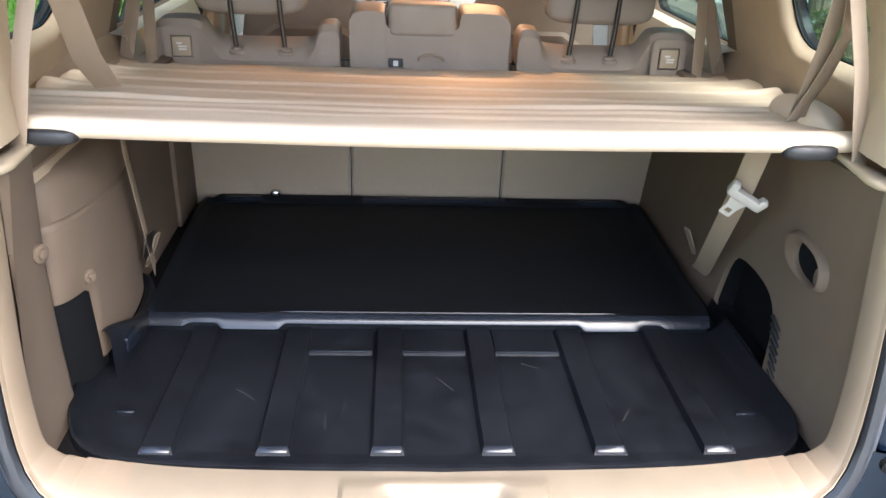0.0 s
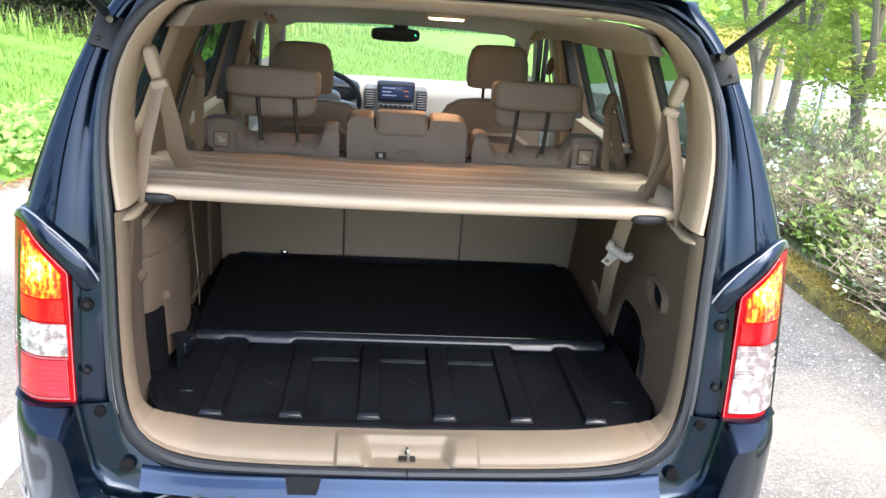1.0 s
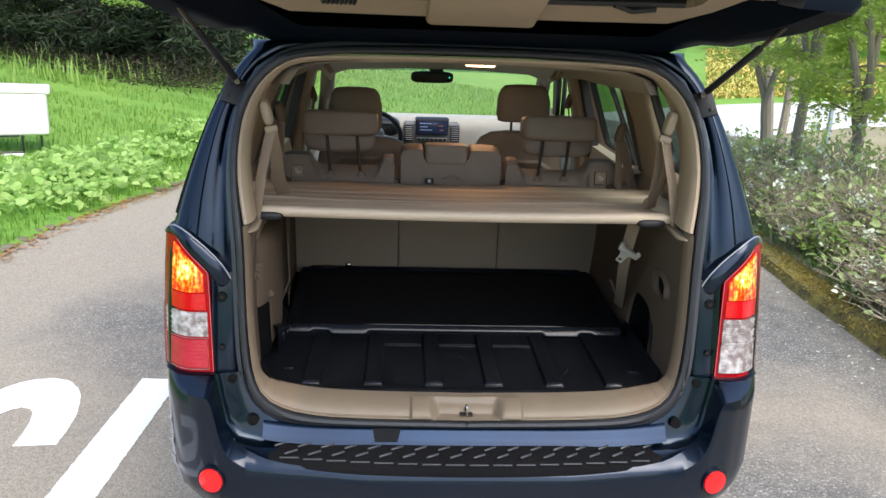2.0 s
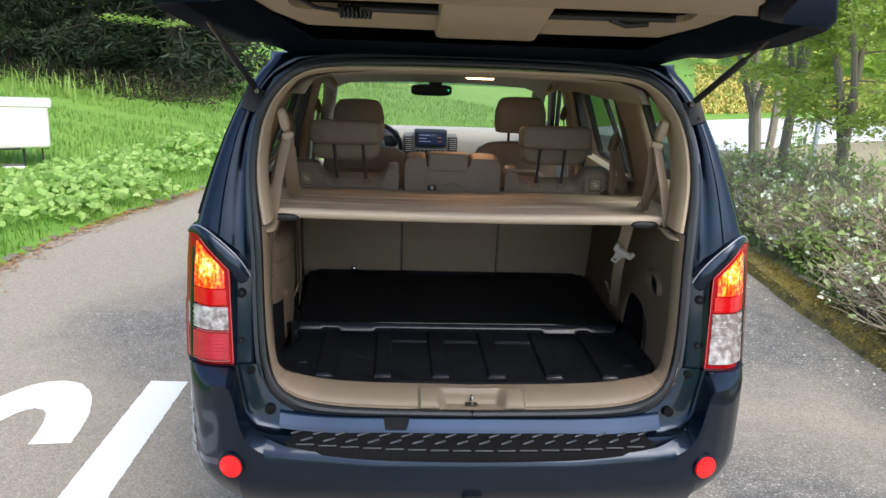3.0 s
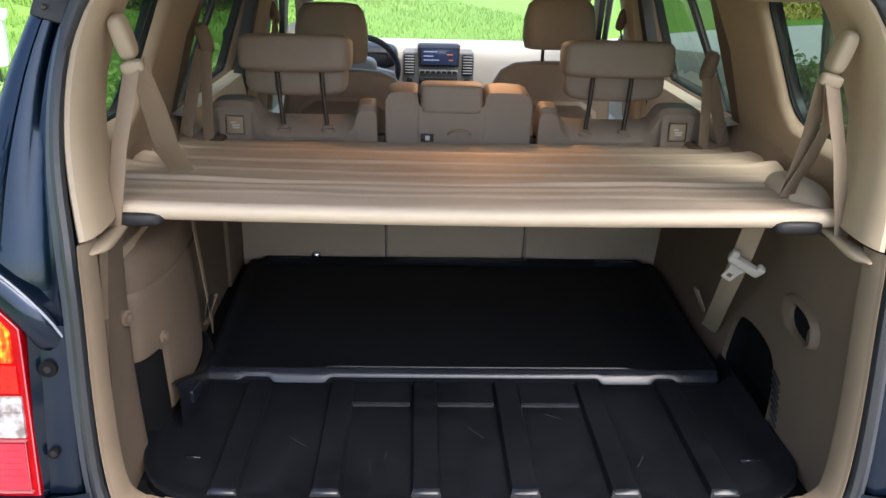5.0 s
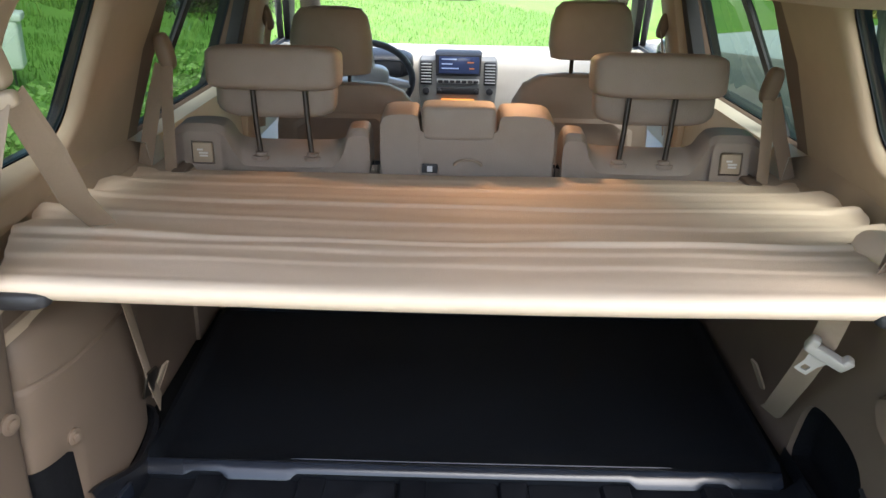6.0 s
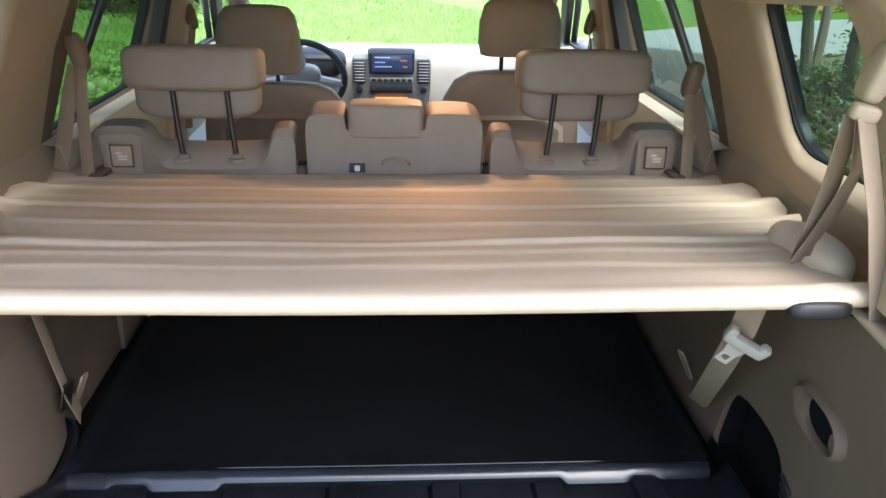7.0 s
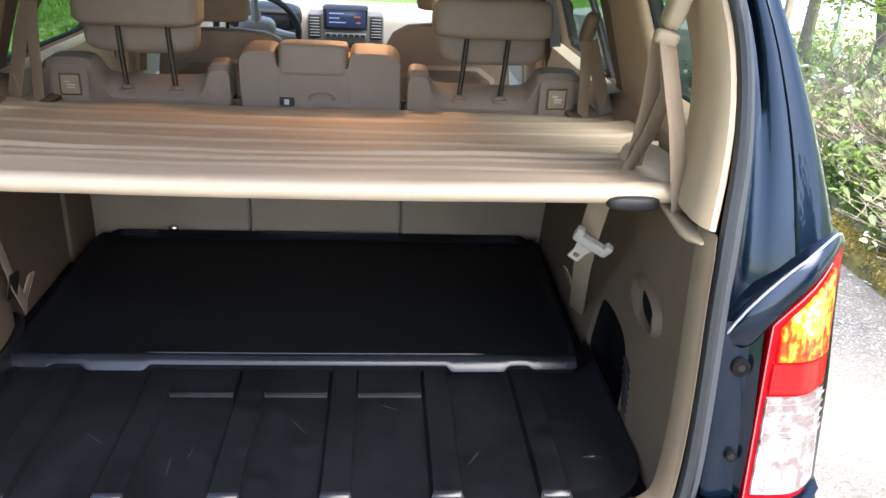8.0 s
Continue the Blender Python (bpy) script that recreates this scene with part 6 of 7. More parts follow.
for s in (1, -1):
    for y in (0.93, 3.78):
        b = bmesh.new()
        rows = [[(s * (0.73 + dx), y + r * math.cos(a), 0.372 + r * math.sin(a)) for a in np.linspace(0, 2 * math.pi, 33)[:-1]] for dx, r in ((-0.12, 0.22), (-0.12, 0.34), (-0.09, 0.37), (0.09, 0.37), (0.12, 0.34), (0.12, 0.23))]
        loft(b, rows, True)
        tyre = part("tyre", b, TYRE, car)
        b = bmesh.new()
        rows = [[(s * (0.73 + dx), y + r * math.cos(a), 0.372 + r * math.sin(a)) for a in np.linspace(0, 2 * math.pi, 33)[:-1]] for dx, r in ((0.118, 0.232), (0.09, 0.215), (0.085, 0.10), (0.10, 0.06), (0.10, 0.01))]
        loft(b, rows, True)
        part("rim", b, SILVER, tyre)

# latch striker in the sill
b = bmesh.new()
tube(b, [(-0.0025, 0.022, 0.722), (-0.002, 0.012, 0.746), (-0.001, 0.006, 0.753), (0.001, 0.000, 0.752), (0.002, -0.004, 0.744), (0.0025, -0.002, 0.722)], 0.0032, 8)
striker = part("latch_striker", b, CHROME, car, "steel latch loop")
part("striker_plate", box(-0.020, 0.020, -0.004, 0.03, 0.722, 0.726, 0.002), RODSTEEL, striker)


# ---- land, road and verges ----
LEFT_EDGE = [(-3.7, -60), (-3.45, 0), (-3.31, 3.9), (-3.22, 4.9), (-2.95, 5.75), (-2.68, 6.6), (-2.36, 7.5), (-1.6, 9.4), (0.1, 11.6), (3.0, 14.3), (5.5, 16.4), (8.2, 18.1), (13, 20.2), (26, 23), (70, 28)]
RIGHT_EDGE = [(2.68, -60), (2.69, 0), (2.70, 2.1), (2.72, 4.0), (2.97, 6.0), (3.7, 8.2), (4.9, 10.2), (6.6, 12.0), (9.5, 13.6), (14, 15.0), (27, 17.5), (70, 21)]
GRASSGROUND = material("grass_ground", (0.105, 0.25, 0.032), 0.95, 0, (0.20, 0.34, 0.052), 2.2, 0.9, 0.8, 40, big=0.30)


def asphalt():
    """Worn asphalt: stones of many greys in dark binder, with brown dusty patches."""
    m = bpy.data.materials.new("asphalt")
    m.use_nodes = True
    n, l = m.node_tree.nodes, m.node_tree.links
    p = n["Principled BSDF"]
    p.inputs["Roughness"].default_value = 0.85
    geo = n.new("ShaderNodeNewGeometry")

    def tex(kind, scale, detail=4.0):
        t = n.new(kind)
        t.inputs["Scale"].default_value, t.inputs["Detail"].default_value = scale, detail
        l.new(geo.outputs["Position"], t.inputs["Vector"])
        return t

    def ramp(source, stops):
        r = n.new("ShaderNodeValToRGB")
        e = r.color_ramp.elements
        e[0].position, e[0].color = stops[0][0], (*stops[0][1], 1)
        e[1].position, e[1].color = stops[-1][0], (*stops[-1][1], 1)
        for at, c in stops[1:-1]:
            e.new(at).color = (*c, 1)
        l.new(source, r.inputs[0])
        return r.outputs[0]

    def mix(kind, fac, a, b):
        x = n.new("ShaderNodeMix")
        x.data_type, x.blend_type = "RGBA", kind
        if isinstance(fac, float):
            x.inputs[0].default_value = fac
        else:
            l.new(fac, x.inputs[0])
        l.new(a, x.inputs[6])
        l.new(b, x.inputs[7])
        return x.outputs[2]
    stones = tex("ShaderNodeTexVoronoi", 120, 0.0)
    tone = n.new("ShaderNodeSeparateColor")
    l.new(stones.outputs["Color"], tone.inputs[0])
    grey = ramp(tone.outputs[0], [(0.0, (0.115, 0.112, 0.106)), (0.6, (0.185, 0.18, 0.17)), (0.88, (0.26, 0.25, 0.235)), (1.0, (0.46, 0.44, 0.41))])
    gap = ramp(stones.outputs["Distance"], [(0.25, (1.1, 1.1, 1.1)), (0.75, (0.7, 0.7, 0.7))])
    base = mix("MULTIPLY", 1.0, grey, gap)
    cloud = ramp(tex("ShaderNodeTexNoise", 9.0, 8.0).outputs[0], [(0.3, (0.82, 0.82, 0.83)), (0.7, (1.25, 1.23, 1.2))])
    base = mix("MULTIPLY", 1.0, base, cloud)
    xyz, edge, worn = n.new("ShaderNodeSeparateXYZ"), n.new("ShaderNodeMapRange"), n.new("ShaderNodeMath")
    l.new(geo.outputs["Position"], xyz.inputs[0])
    l.new(xyz.outputs["X"], edge.inputs[0])
    edge.inputs["From Min"].default_value, edge.inputs["From Max"].default_value = -1.5, -3.1
    edge.inputs["To Max"].default_value = 0.30
    l.new(edge.outputs[0], worn.inputs[0])
    l.new(tex("ShaderNodeTexNoise", 0.55, 5.0).outputs[0], worn.inputs[1])
    dust = ramp(worn.outputs[0], [(0.38, (0, 0, 0)), (0.62, (0.85, 0.85, 0.85))])
    brown = ramp(tone.outputs[1], [(0.0, (0.28, 0.24, 0.19)), (1.0, (0.44, 0.38, 0.30))])
    base = mix("MIX", dust, base, brown)
    l.new(base, p.inputs["Base Color"])
    b = n.new("ShaderNodeBump")
    b.inputs["Strength"].default_value, b.inputs["Distance"].default_value = 0.8, 0.004
    b.invert = True
    l.new(stones.outputs["Distance"], b.inputs["Height"])
    l.new(b.outputs[0], p.inputs["Normal"])
    return m


ASPHALT = asphalt()
ROADPAINT = material("white_road_paint", (0.90, 0.90, 0.89), 0.7, 0, (0.78, 0.78, 0.76), 45, 0.5, 0.4, 220)
# Pale enough to carry bright sun on the paving in its colour.
PALEPAVING = material("pale_paving", (0.66, 0.65, 0.63), 0.9, 0, (0.58, 0.57, 0.55), 12, 0.6, 0.3, 90)
MOSS = material("mossy_kerb", (0.09, 0.075, 0.04), 0.95, 0, (0.30, 0.25, 0.06), 34, 1.2, 1.0, 70, big=7)
MOSSTUFT = material("moss_tuft", (0.20, 0.14, 0.035), 0.9, 0, (0.50, 0.40, 0.09), 9, 0.9, island=0.9)
EARTH = material("mossy_earth", (0.22, 0.19, 0.09), 0.95, 0, (0.38, 0.33, 0.22), 22, 0.9, 1.0, 40, big=1.5)
STONE = material("edge_stone", (0.22, 0.19, 0.15), 0.9, 0, (0.12, 0.12, 0.06), 18, 0.9, 0.8, 60)
LITTER = material("fallen_leaves", (0.42, 0.19, 0.06), 0.85, 0, (0.28, 0.16, 0.07), 20, 0.7, island=0.8)
BLADE = material("grass_blades", (0.095, 0.235, 0.024), 0.6, 0, (0.26, 0.40, 0.065), 2.0, 0.9, island=0.6, big=0.7)
LEAFPALE = material("pale_leaf", (0.27, 0.46, 0.09), 0.5, 0, (0.50, 0.64, 0.20), 6.0, 0.8, island=0.8)
LEAFBRIGHT = material("bright_broad_leaf", (0.32, 0.55, 0.12), 0.5, 0, (0.62, 0.78, 0.30), 5.0, 0.8, island=1.0)
LEAFTREE = material("spring_leaf", (0.34, 0.52, 0.08), 0.5, 0, (0.62, 0.70, 0.20), 4.0, 0.8, island=0.9)
LEAFGREY = material("grey_green_leaf", (0.33, 0.47, 0.12), 0.6, 0, (0.64, 0.71, 0.37), 5.0, 0.9, island=1.0)
LEAFWHITE = material("pale_flower_tuft", (0.72, 0.75, 0.62), 0.7, 0, (0.52, 0.60, 0.40), 8.0, 0.8, island=0.6)
NEEDLE = material("dark_needles", (0.018, 0.032, 0.016), 0.7, 0, (0.035, 0.055, 0.022), 4.0, 0.8, island=0.9)
UNDERGROWTH = material("undergrowth", (0.070, 0.048, 0.032), 0.8, 0, (0.042, 0.050, 0.020), 3.0, 0.9, island=0.9)
BARK = material("grey_bark", (0.36, 0.31, 0.25), 0.9, 0, (0.19, 0.17, 0.13), 26, 0.9, 1.0, 70, stretch=(1, 1, 0.25))
DARKBARK = material("dark_bark", (0.06, 0.05, 0.04), 0.95, 0, (0.03, 0.028, 0.02), 20, 0.9, 1.0, 50, stretch=(1, 1, 0.25))
TWIG = material("brown_twig", (0.44, 0.37, 0.27), 0.9, 0, (0.27, 0.22, 0.155), 30, 0.8)
BOXWHITE = material("white_box_plastic", (0.82, 0.80, 0.76), 0.45, 0, (0.74, 0.72, 0.68), 10, 0.6)
POSTBLUE = material("weathered_post", (0.36, 0.42, 0.48), 0.8, 0, (0.28, 0.33, 0.38), 15, 0.7)

for leaf_material in (BLADE, LEAFPALE, LEAFBRIGHT, LEAFTREE, LEAFGREY):
    leafy(leaf_material, 0.5)


def land(d):
    """Height of the bank at d metres from the road's left edge."""
    return 0.035 + 0.26 * (1 - math.exp(-d / 2.2)) + 0.047 * min(d, 90)


EDGE_L = smoothed(LEFT_EDGE, 170)
EDGE_R = smoothed(RIGHT_EDGE, 170)
NORM_L, NORM_R = normals_of(EDGE_L), normals_of(EDGE_R)


def bank_point(i, f, d):
    """A point of the left bank: between edge samples i and i + 1, d metres off the road."""
    x = EDGE_L[i][0] + (EDGE_L[i + 1][0] - EDGE_L[i][0]) * f + NORM_L[i][0] * d
    y = EDGE_L[i][1] + (EDGE_L[i + 1][1] - EDGE_L[i][1]) * f + NORM_L[i][1] * d
    return Vector((x, y, land(d) + 0.05 * noise.noise(Vector((x * 0.5, y * 0.5, 0))) * min(1, d)))


def lay_land():
    bm = bmesh.new()
    loft(bm, [[(x, y, -0.06) for x in (-1500, -50, 0, 50, 1500)] for y in (-1500, -50, 0, 50, 1500)])
    tagged(part("ground", bm, GRASSGROUND), "level grassy ground reaching the horizon", "ground", kind="structure")
    bm = bmesh.new()
    rows = []
    for (x, y), n in zip(EDGE_L, NORM_L):
        row = [(x - n[0] * 0.05, y - n[1] * 0.05, -0.02)]
        for d in (0, 0.06, 0.2, 0.5, 1, 1.6, 2.4, 3.4, 4.6, 6, 8, 10.5, 13.5, 17, 22, 30, 45, 80, 200):
            px, py = x + n[0] * d, y + n[1] * d
            row.append((px, py, (0.02 if d == 0 else land(d)) + 0.05 * noise.noise(Vector((px * 0.5, py * 0.5, 0))) * min(1, d)))
        rows.append(row)
    loft(bm, rows)
    tagged(part("grass_bank", bm, GRASSGROUND), "sloping bright green lawn beyond the road edge", "ground", kind="structure")
    bm = bmesh.new()
    loft(bm, [[(p[0] + (q[0] - p[0]) * f, p[1] + (q[1] - p[1]) * f, 0.0) for f in np.linspace(0, 1, 9)] for p, q in zip(EDGE_L, EDGE_R)])
    tagged(part("road", bm, ASPHALT), "worn grey asphalt road bending away between verges", "road", kind="structure")
    # the verge on the other side: mossy kerb and earth strip
    bm = bmesh.new()
    rows = []
    for (x, y), n in zip(EDGE_R, NORM_R):
        if y < -14:
            continue
        row = []
        for d, z in ((-0.02, -0.02), (0.0, 0.03), (0.02, 0.075), (0.06, 0.092), (0.12, 0.09), (0.20, 0.08)):
            w = 0.03 * noise.noise(Vector((x * 2.3, y * 2.3, d * 6)))
            row.append((x - n[0] * (d + w), y - n[1] * (d + w), z + (0.03 * noise.noise(Vector((x * 5, y * 5, d * 9))) if z > 0 else 0)))
        rows.append(row)
    rows = [r for a, b in zip(rows, rows[1:]) for r in [tuple(tuple(u + (v - u) * f for u, v in zip(p, q)) for p, q in zip(a, b)) for f in (0, 0.25, 0.5, 0.75)]]
    rows = [[(p[0] + 0.02 * noise.noise(Vector(p) * 7), p[1], max(-0.02, p[2] + 0.018 * noise.noise(Vector(p) * 11))) for p in r] for r in rows]
    loft(bm, rows)
    tagged(part("kerb", bm, MOSS), "low kerb overgrown with yellow-green moss", "kerb", kind="structure")
    bm = bmesh.new()
    rows = []
    for (x, y), n in zip(EDGE_R, NORM_R):
        if y < -30:
            continue
        rows.append([(x - n[0] * d, y - n[1] * d, 0.07 + 0.08 * min(1, d / 1.2) + 0.05 * noise.noise(Vector((x + d, y, 4)))) for d in (0.2, 0.45, 0.8, 1.2, 1.6, 2.0, 2.3)] + [(x - n[0] * 2.5, y - n[1] * 2.5, -0.055)])
    loft(bm, rows)
    tagged(part("verge", bm, EARTH), "mossy earth verge under shrubs and young trees", "verge", kind="structure")
    # pale sheet over the asphalt's bend: bright sun put into its colour
    bm = bmesh.new()
    loft(bm, [[(p[0] + (q[0] - p[0]) * f, p[1] + (q[1] - p[1]) * f, 0.005) for f in (0.02, 0.3, 0.6, 0.98)] for p, q in zip(EDGE_L, EDGE_R) if q[0] > 5.6])
    tagged(part("far_road", bm, PALEPAVING), "road beyond the bend, painted pale for the bright sun on it", "road", kind="structure")
    bm = bmesh.new()
    loft(bm, [[(x, y, -0.03) for x in (3.6, 10, 20, 40)] for y in (-40, -15, 0, 8, 14)])
    tagged(part("driveway", bm, PALEPAVING), "pale concrete driveway beyond the shrubs", "driveway", kind="structure")


lay_land()


def stroke(line, w, z=0.004, tall=1.0):
    """A painted stroke along line; tall draws it out along the road."""
    bm = bmesh.new()
    line = resample(smoothed([(x, y / tall) for x, y in line], 80, 3), 320)
    n = normals_of(line)

    def ragged(p, k):
        return w / 2 + 0.004 * noise.noise(Vector((p[0] * 30, p[1] * 30, k))) + 0.003 * noise.noise(Vector((p[0] * 90, p[1] * 90, k)))
    loft(bm, [[(p[0] + q[0] * ragged(p, 1), (p[1] + q[1] * ragged(p, 1)) * tall, z), (p[0] - q[0] * ragged(p, 9), (p[1] - q[1] * ragged(p, 9)) * tall, z)] for p, q in zip(line, n)])
    return bm


S_LINE = [(-1.795, 1.06), (-1.800, 1.24), (-1.845, 1.46), (-1.930, 1.57), (-2.010, 1.585), (-2.100, 1.54), (-2.200, 1.36), (-2.235, 1.12), (-2.180, 0.84), (-2.020, 0.62), (-1.860, 0.44), (-1.785, 0.20),
          (-1.785, -0.10), (-1.85, -0.36), (-1.97, -0.50), (-2.08, -0.50), (-2.18, -0.40), (-2.25, -0.15), (-2.255, 0.05)]
tagged(part("road_letter", stroke(S_LINE, 0.185, 0.004, 1.8), ROADPAINT, None, smooth=False), "white painted letter S on the asphalt", "road marking", "road lettering", "structure")
tagged(part("road_stroke", stroke([(-1.525, -0.60), (-1.492, 0.54), (-1.439, 1.75)], 0.196), ROADPAINT, None, smooth=False), "white painted upright letter stroke on the asphalt", "road marking", "road lettering", "structure")


# ---- plants ----
def leaf_mesh(name, at, size, mat, seed, up=0.5, aspect=0.5, parent=None, fold=0.25):
    """Many small folded leaves in one mesh: at (n, 3) places, size (n)."""
    rs = np.random.RandomState(seed)
    n = len(at)
    a = rs.normal(size=(n, 3))
    a[:, 2] = a[:, 2] * (1 - up)
    a /= np.linalg.norm(a, axis=1)[:, None] + 1e-9
    nrm = rs.normal(size=(n, 3)) * (1 - up) + np.array([0, 0, 1.0]) * (up + 0.15)
    side = np.cross(nrm, a)
    side /= np.linalg.norm(side, axis=1)[:, None] + 1e-9
    nn = np.cross(a, side)
    s = np.asarray(size)[:, None]
    v = np.empty((n, 6, 3))
    w = side * s * aspect * 0.5
    lift = nn * s * fold * 0.5
    v[:, 0] = at
    v[:, 1] = at + a * s * 0.30 + w + lift
    v[:, 2] = at + a * s * 0.68 + w * 0.8 + lift * 0.8
    v[:, 3] = at + a * s - nn * s * fold * 0.3
    v[:, 4] = at + a * s * 0.68 - w * 0.8 + lift * 0.8
    v[:, 5] = at + a * s * 0.30 - w + lift
    i = np.arange(n)[:, None] * 6
    f = np.concatenate([i + np.array([[0, 1, 2]]), i + np.array([[0, 2, 3]]), i + np.array([[0, 3, 4]]), i + np.array([[0, 4, 5]])], axis=1).reshape(-1, 3)
    return raw_mesh(name, v.reshape(-1, 3), f, mat, parent)


def raw_mesh(name, v, f, mat, parent=None):
    me = bpy.data.meshes.new(name)
    me.vertices.add(len(v))
    me.vertices.foreach_set("co", np.asarray(v, dtype=np.float32).ravel())
    me.loops.add(f.size)
    me.loops.foreach_set("vertex_index", f.astype(np.int32).ravel())
    me.polygons.add(len(f))
    me.polygons.foreach_set("loop_start", np.arange(0, f.size, f.shape[1], dtype=np.int32))
    me.update(calc_edges=True)
    me.validate()
    me.materials.append(mat)
    ob = new(name, me)
    ob.parent = parent
    return ob


def blades(name, base, height, mat, seed, width=0.006, lean=0.35):
    """Grass: a bent, tapering blade at each base point."""
    rs = np.random.RandomState(seed)
    n = len(base)
    ang = rs.uniform(0, 2 * math.pi, n)
    d = np.stack([np.cos(ang), np.sin(ang), np.zeros(n)], 1)
    w = np.stack([-np.sin(ang), np.cos(ang), np.zeros(n)], 1)
    h = np.asarray(height)[:, None]
    z = np.array([0, 0, 1.0])
    ln = rs.uniform(0.1, 1.0, n)[:, None] * lean
    v = np.empty((n, 5, 3))
    ww = width * (0.6 + 0.8 * rs.uniform(size=n))[:, None]
    v[:, 0] = base - w * ww
    v[:, 1] = base + w * ww
    v[:, 2] = base + z * h * 0.6 + d * h * ln * 0.35 + w * ww * 0.7
    v[:, 3] = base + z * h * 0.6 + d * h * ln * 0.35 - w * ww * 0.7
    v[:, 4] = base + z * h * (1 - 0.3 * ln) + d * h * ln
    i = np.arange(n)[:, None] * 5
    f = np.concatenate([i + np.array([[0, 1, 2]]), i + np.array([[0, 2, 3]]), i + np.array([[3, 2, 4]])], axis=1).reshape(-1, 3)
    return raw_mesh(name, v.reshape(-1, 3), f, mat)


def bank_cloud(n, y0, y1, d0, d1, seed, power=1.5):
    rs = np.random.RandomState(seed)
    ids = [i for i in range(len(EDGE_L) - 1) if y0 <= EDGE_L[i][1] <= y1 and EDGE_L[i][0] < 9]
    out = []
    for k in range(n):
        i = ids[rs.randint(len(ids))]
        p = bank_point(i, rs.uniform(), d0 + (d1 - d0) * rs.uniform() ** power)
        out.append((p.x, p.y, p.z))
    return np.array(out)


near = bank_cloud(52000, -1, 14, 0.02, 6.5, 11, 1.2)
h = 0.04 + 0.10 * np.random.RandomState(2).uniform(size=len(near))
tagged(blades("grass", near - [0, 0, 0.02], h, BLADE, 5, 0.0045, 0.8), "long bright green grass on the bank", "grass", kind="stuff")
mid = bank_cloud(24000, 1, 22, 5.5, 24, 12, 1.2)
h = 0.06 + 0.13 * np.random.RandomState(3).uniform(size=len(mid))
tagged(blades("grass", mid - [0, 0, 0.02], h, BLADE, 6, 0.011, 0.8), "long grass higher on the lawn", "grass", kind="stuff")

# dry yellow grass on the slope past the bend
DRYGRASS = material("dry_grass", (0.42, 0.40, 0.08), 0.7, 0, (0.60, 0.44, 0.12), 1.5, 0.9, island=0.6, big=0.4)
rs = np.random.RandomState(13)
ids = [i for i in range(len(EDGE_L) - 1) if 2.5 < EDGE_L[i][0] < 20]
dry = []
for k in range(36000):
    p = bank_point(ids[rs.randint(len(ids))], rs.uniform(), 0.4 + 12 * rs.uniform() ** 1.2)
    if p.x > 0.36 * p.y + 0.9:
        dry.append((p.x, p.y, p.z - 0.03))
tagged(blades("dry_grass", np.array(dry), rs.uniform(0.07, 0.20, len(dry)), DRYGRASS, 14, 0.032, 1.4), "yellowing dry grass on the slope past the bend", "grass", kind="stuff")

# leafy ground cover by the road
rs = np.random.RandomState(21)
for k in range(16):
    t = k / 15
    c = bank_point(min(range(len(EDGE_L)), key=lambda i: abs(EDGE_L[i][1] - (3.6 + 4.6 * t)) + (100 if EDGE_L[i][0] > 0 else 0)), rs.uniform(), rs.uniform(0.25, 1.15))
    if abs(c.x + 4.45) < 0.5 and 5.6 < c.y < 7.3:
        c.y -= 1.1
        c.x += 0.25
    plant = thing("ground_cover_plant", "broad-leaved pale green plant beside the road", "plant", "ground cover plants")
    plant.location = c
    n, wide = 150, rs.uniform(0.30, 0.58)
    r = wide * np.sqrt(rs.uniform(size=n))
    a = rs.uniform(0, 2 * math.pi, n)
    at = np.stack([r * np.cos(a), r * np.sin(a), 0.04 + rs.uniform(0.14, 0.30) * rs.uniform(size=n) * (1 - (r / wide) ** 2 * 0.9)], 1)
    leaf_mesh("leaf_mass", at, 0.045 + 0.085 * rs.uniform(size=n) ** 1.3, LEAFBRIGHT, 100 + k, 0.55, 0.75, plant, 0.25)["kind"] = "stuff"
    b = bmesh.new()
    for j in range(0, n, 16):
        tube(b, [(at[j][0] * 0.3, at[j][1] * 0.3, -0.05), tuple(at[j])], 0.004, 4, False)
    part("stem_mass", b, LEAFPALE, plant)["kind"] = "stuff"

# taller weeds along the edge of the wood
rs = np.random.RandomState(27)
weeds = bank_cloud(1500, 3, 15, 5.0, 9.0, 77)
tagged(blades("tall_weeds", np.array(weeds), rs.uniform(0.18, 0.48, len(weeds)), LEAFPALE, 78, 0.020, 0.5), "tall pale weeds along the edge of the wood", "weeds", kind="stuff")

# edge stones and fallen leaves along the road
rs = np.random.RandomState(8)
edge_strip = thing("edge_stones", "irregular weathered stones along the road edge", "kerb", kind="structure")
for k in range(46):
    y = 2.4 + k * 0.145 + rs.uniform(-0.03, 0.03)
    x = float(np.interp(y, [p[1] for p in EDGE_L], [p[0] for p in EDGE_L]))
    b = bmesh.new()
    pad(b, pose(x - 0.02 + rs.uniform(-0.07, 0.02), y, 0.004, rs.uniform(-8, 8), rs.uniform(-8, 8), rs.uniform(-25, 25)), rs.uniform(0.07, 0.13), rs.uniform(0.09, 0.16), rs.uniform(0.05, 0.085), 3, 8, 5)
    part("stone", b, STONE, edge_strip)
lit = []
for k in range(1500):
    y = rs.uniform(1.5, 9.5)
    x = float(np.interp(y, [p[1] for p in EDGE_L], [p[0] for p in EDGE_L]))
    lit.append((x + abs(rs.normal(0, 0.11)) - 0.03, y, 0.012 + 0.01 * rs.uniform()))
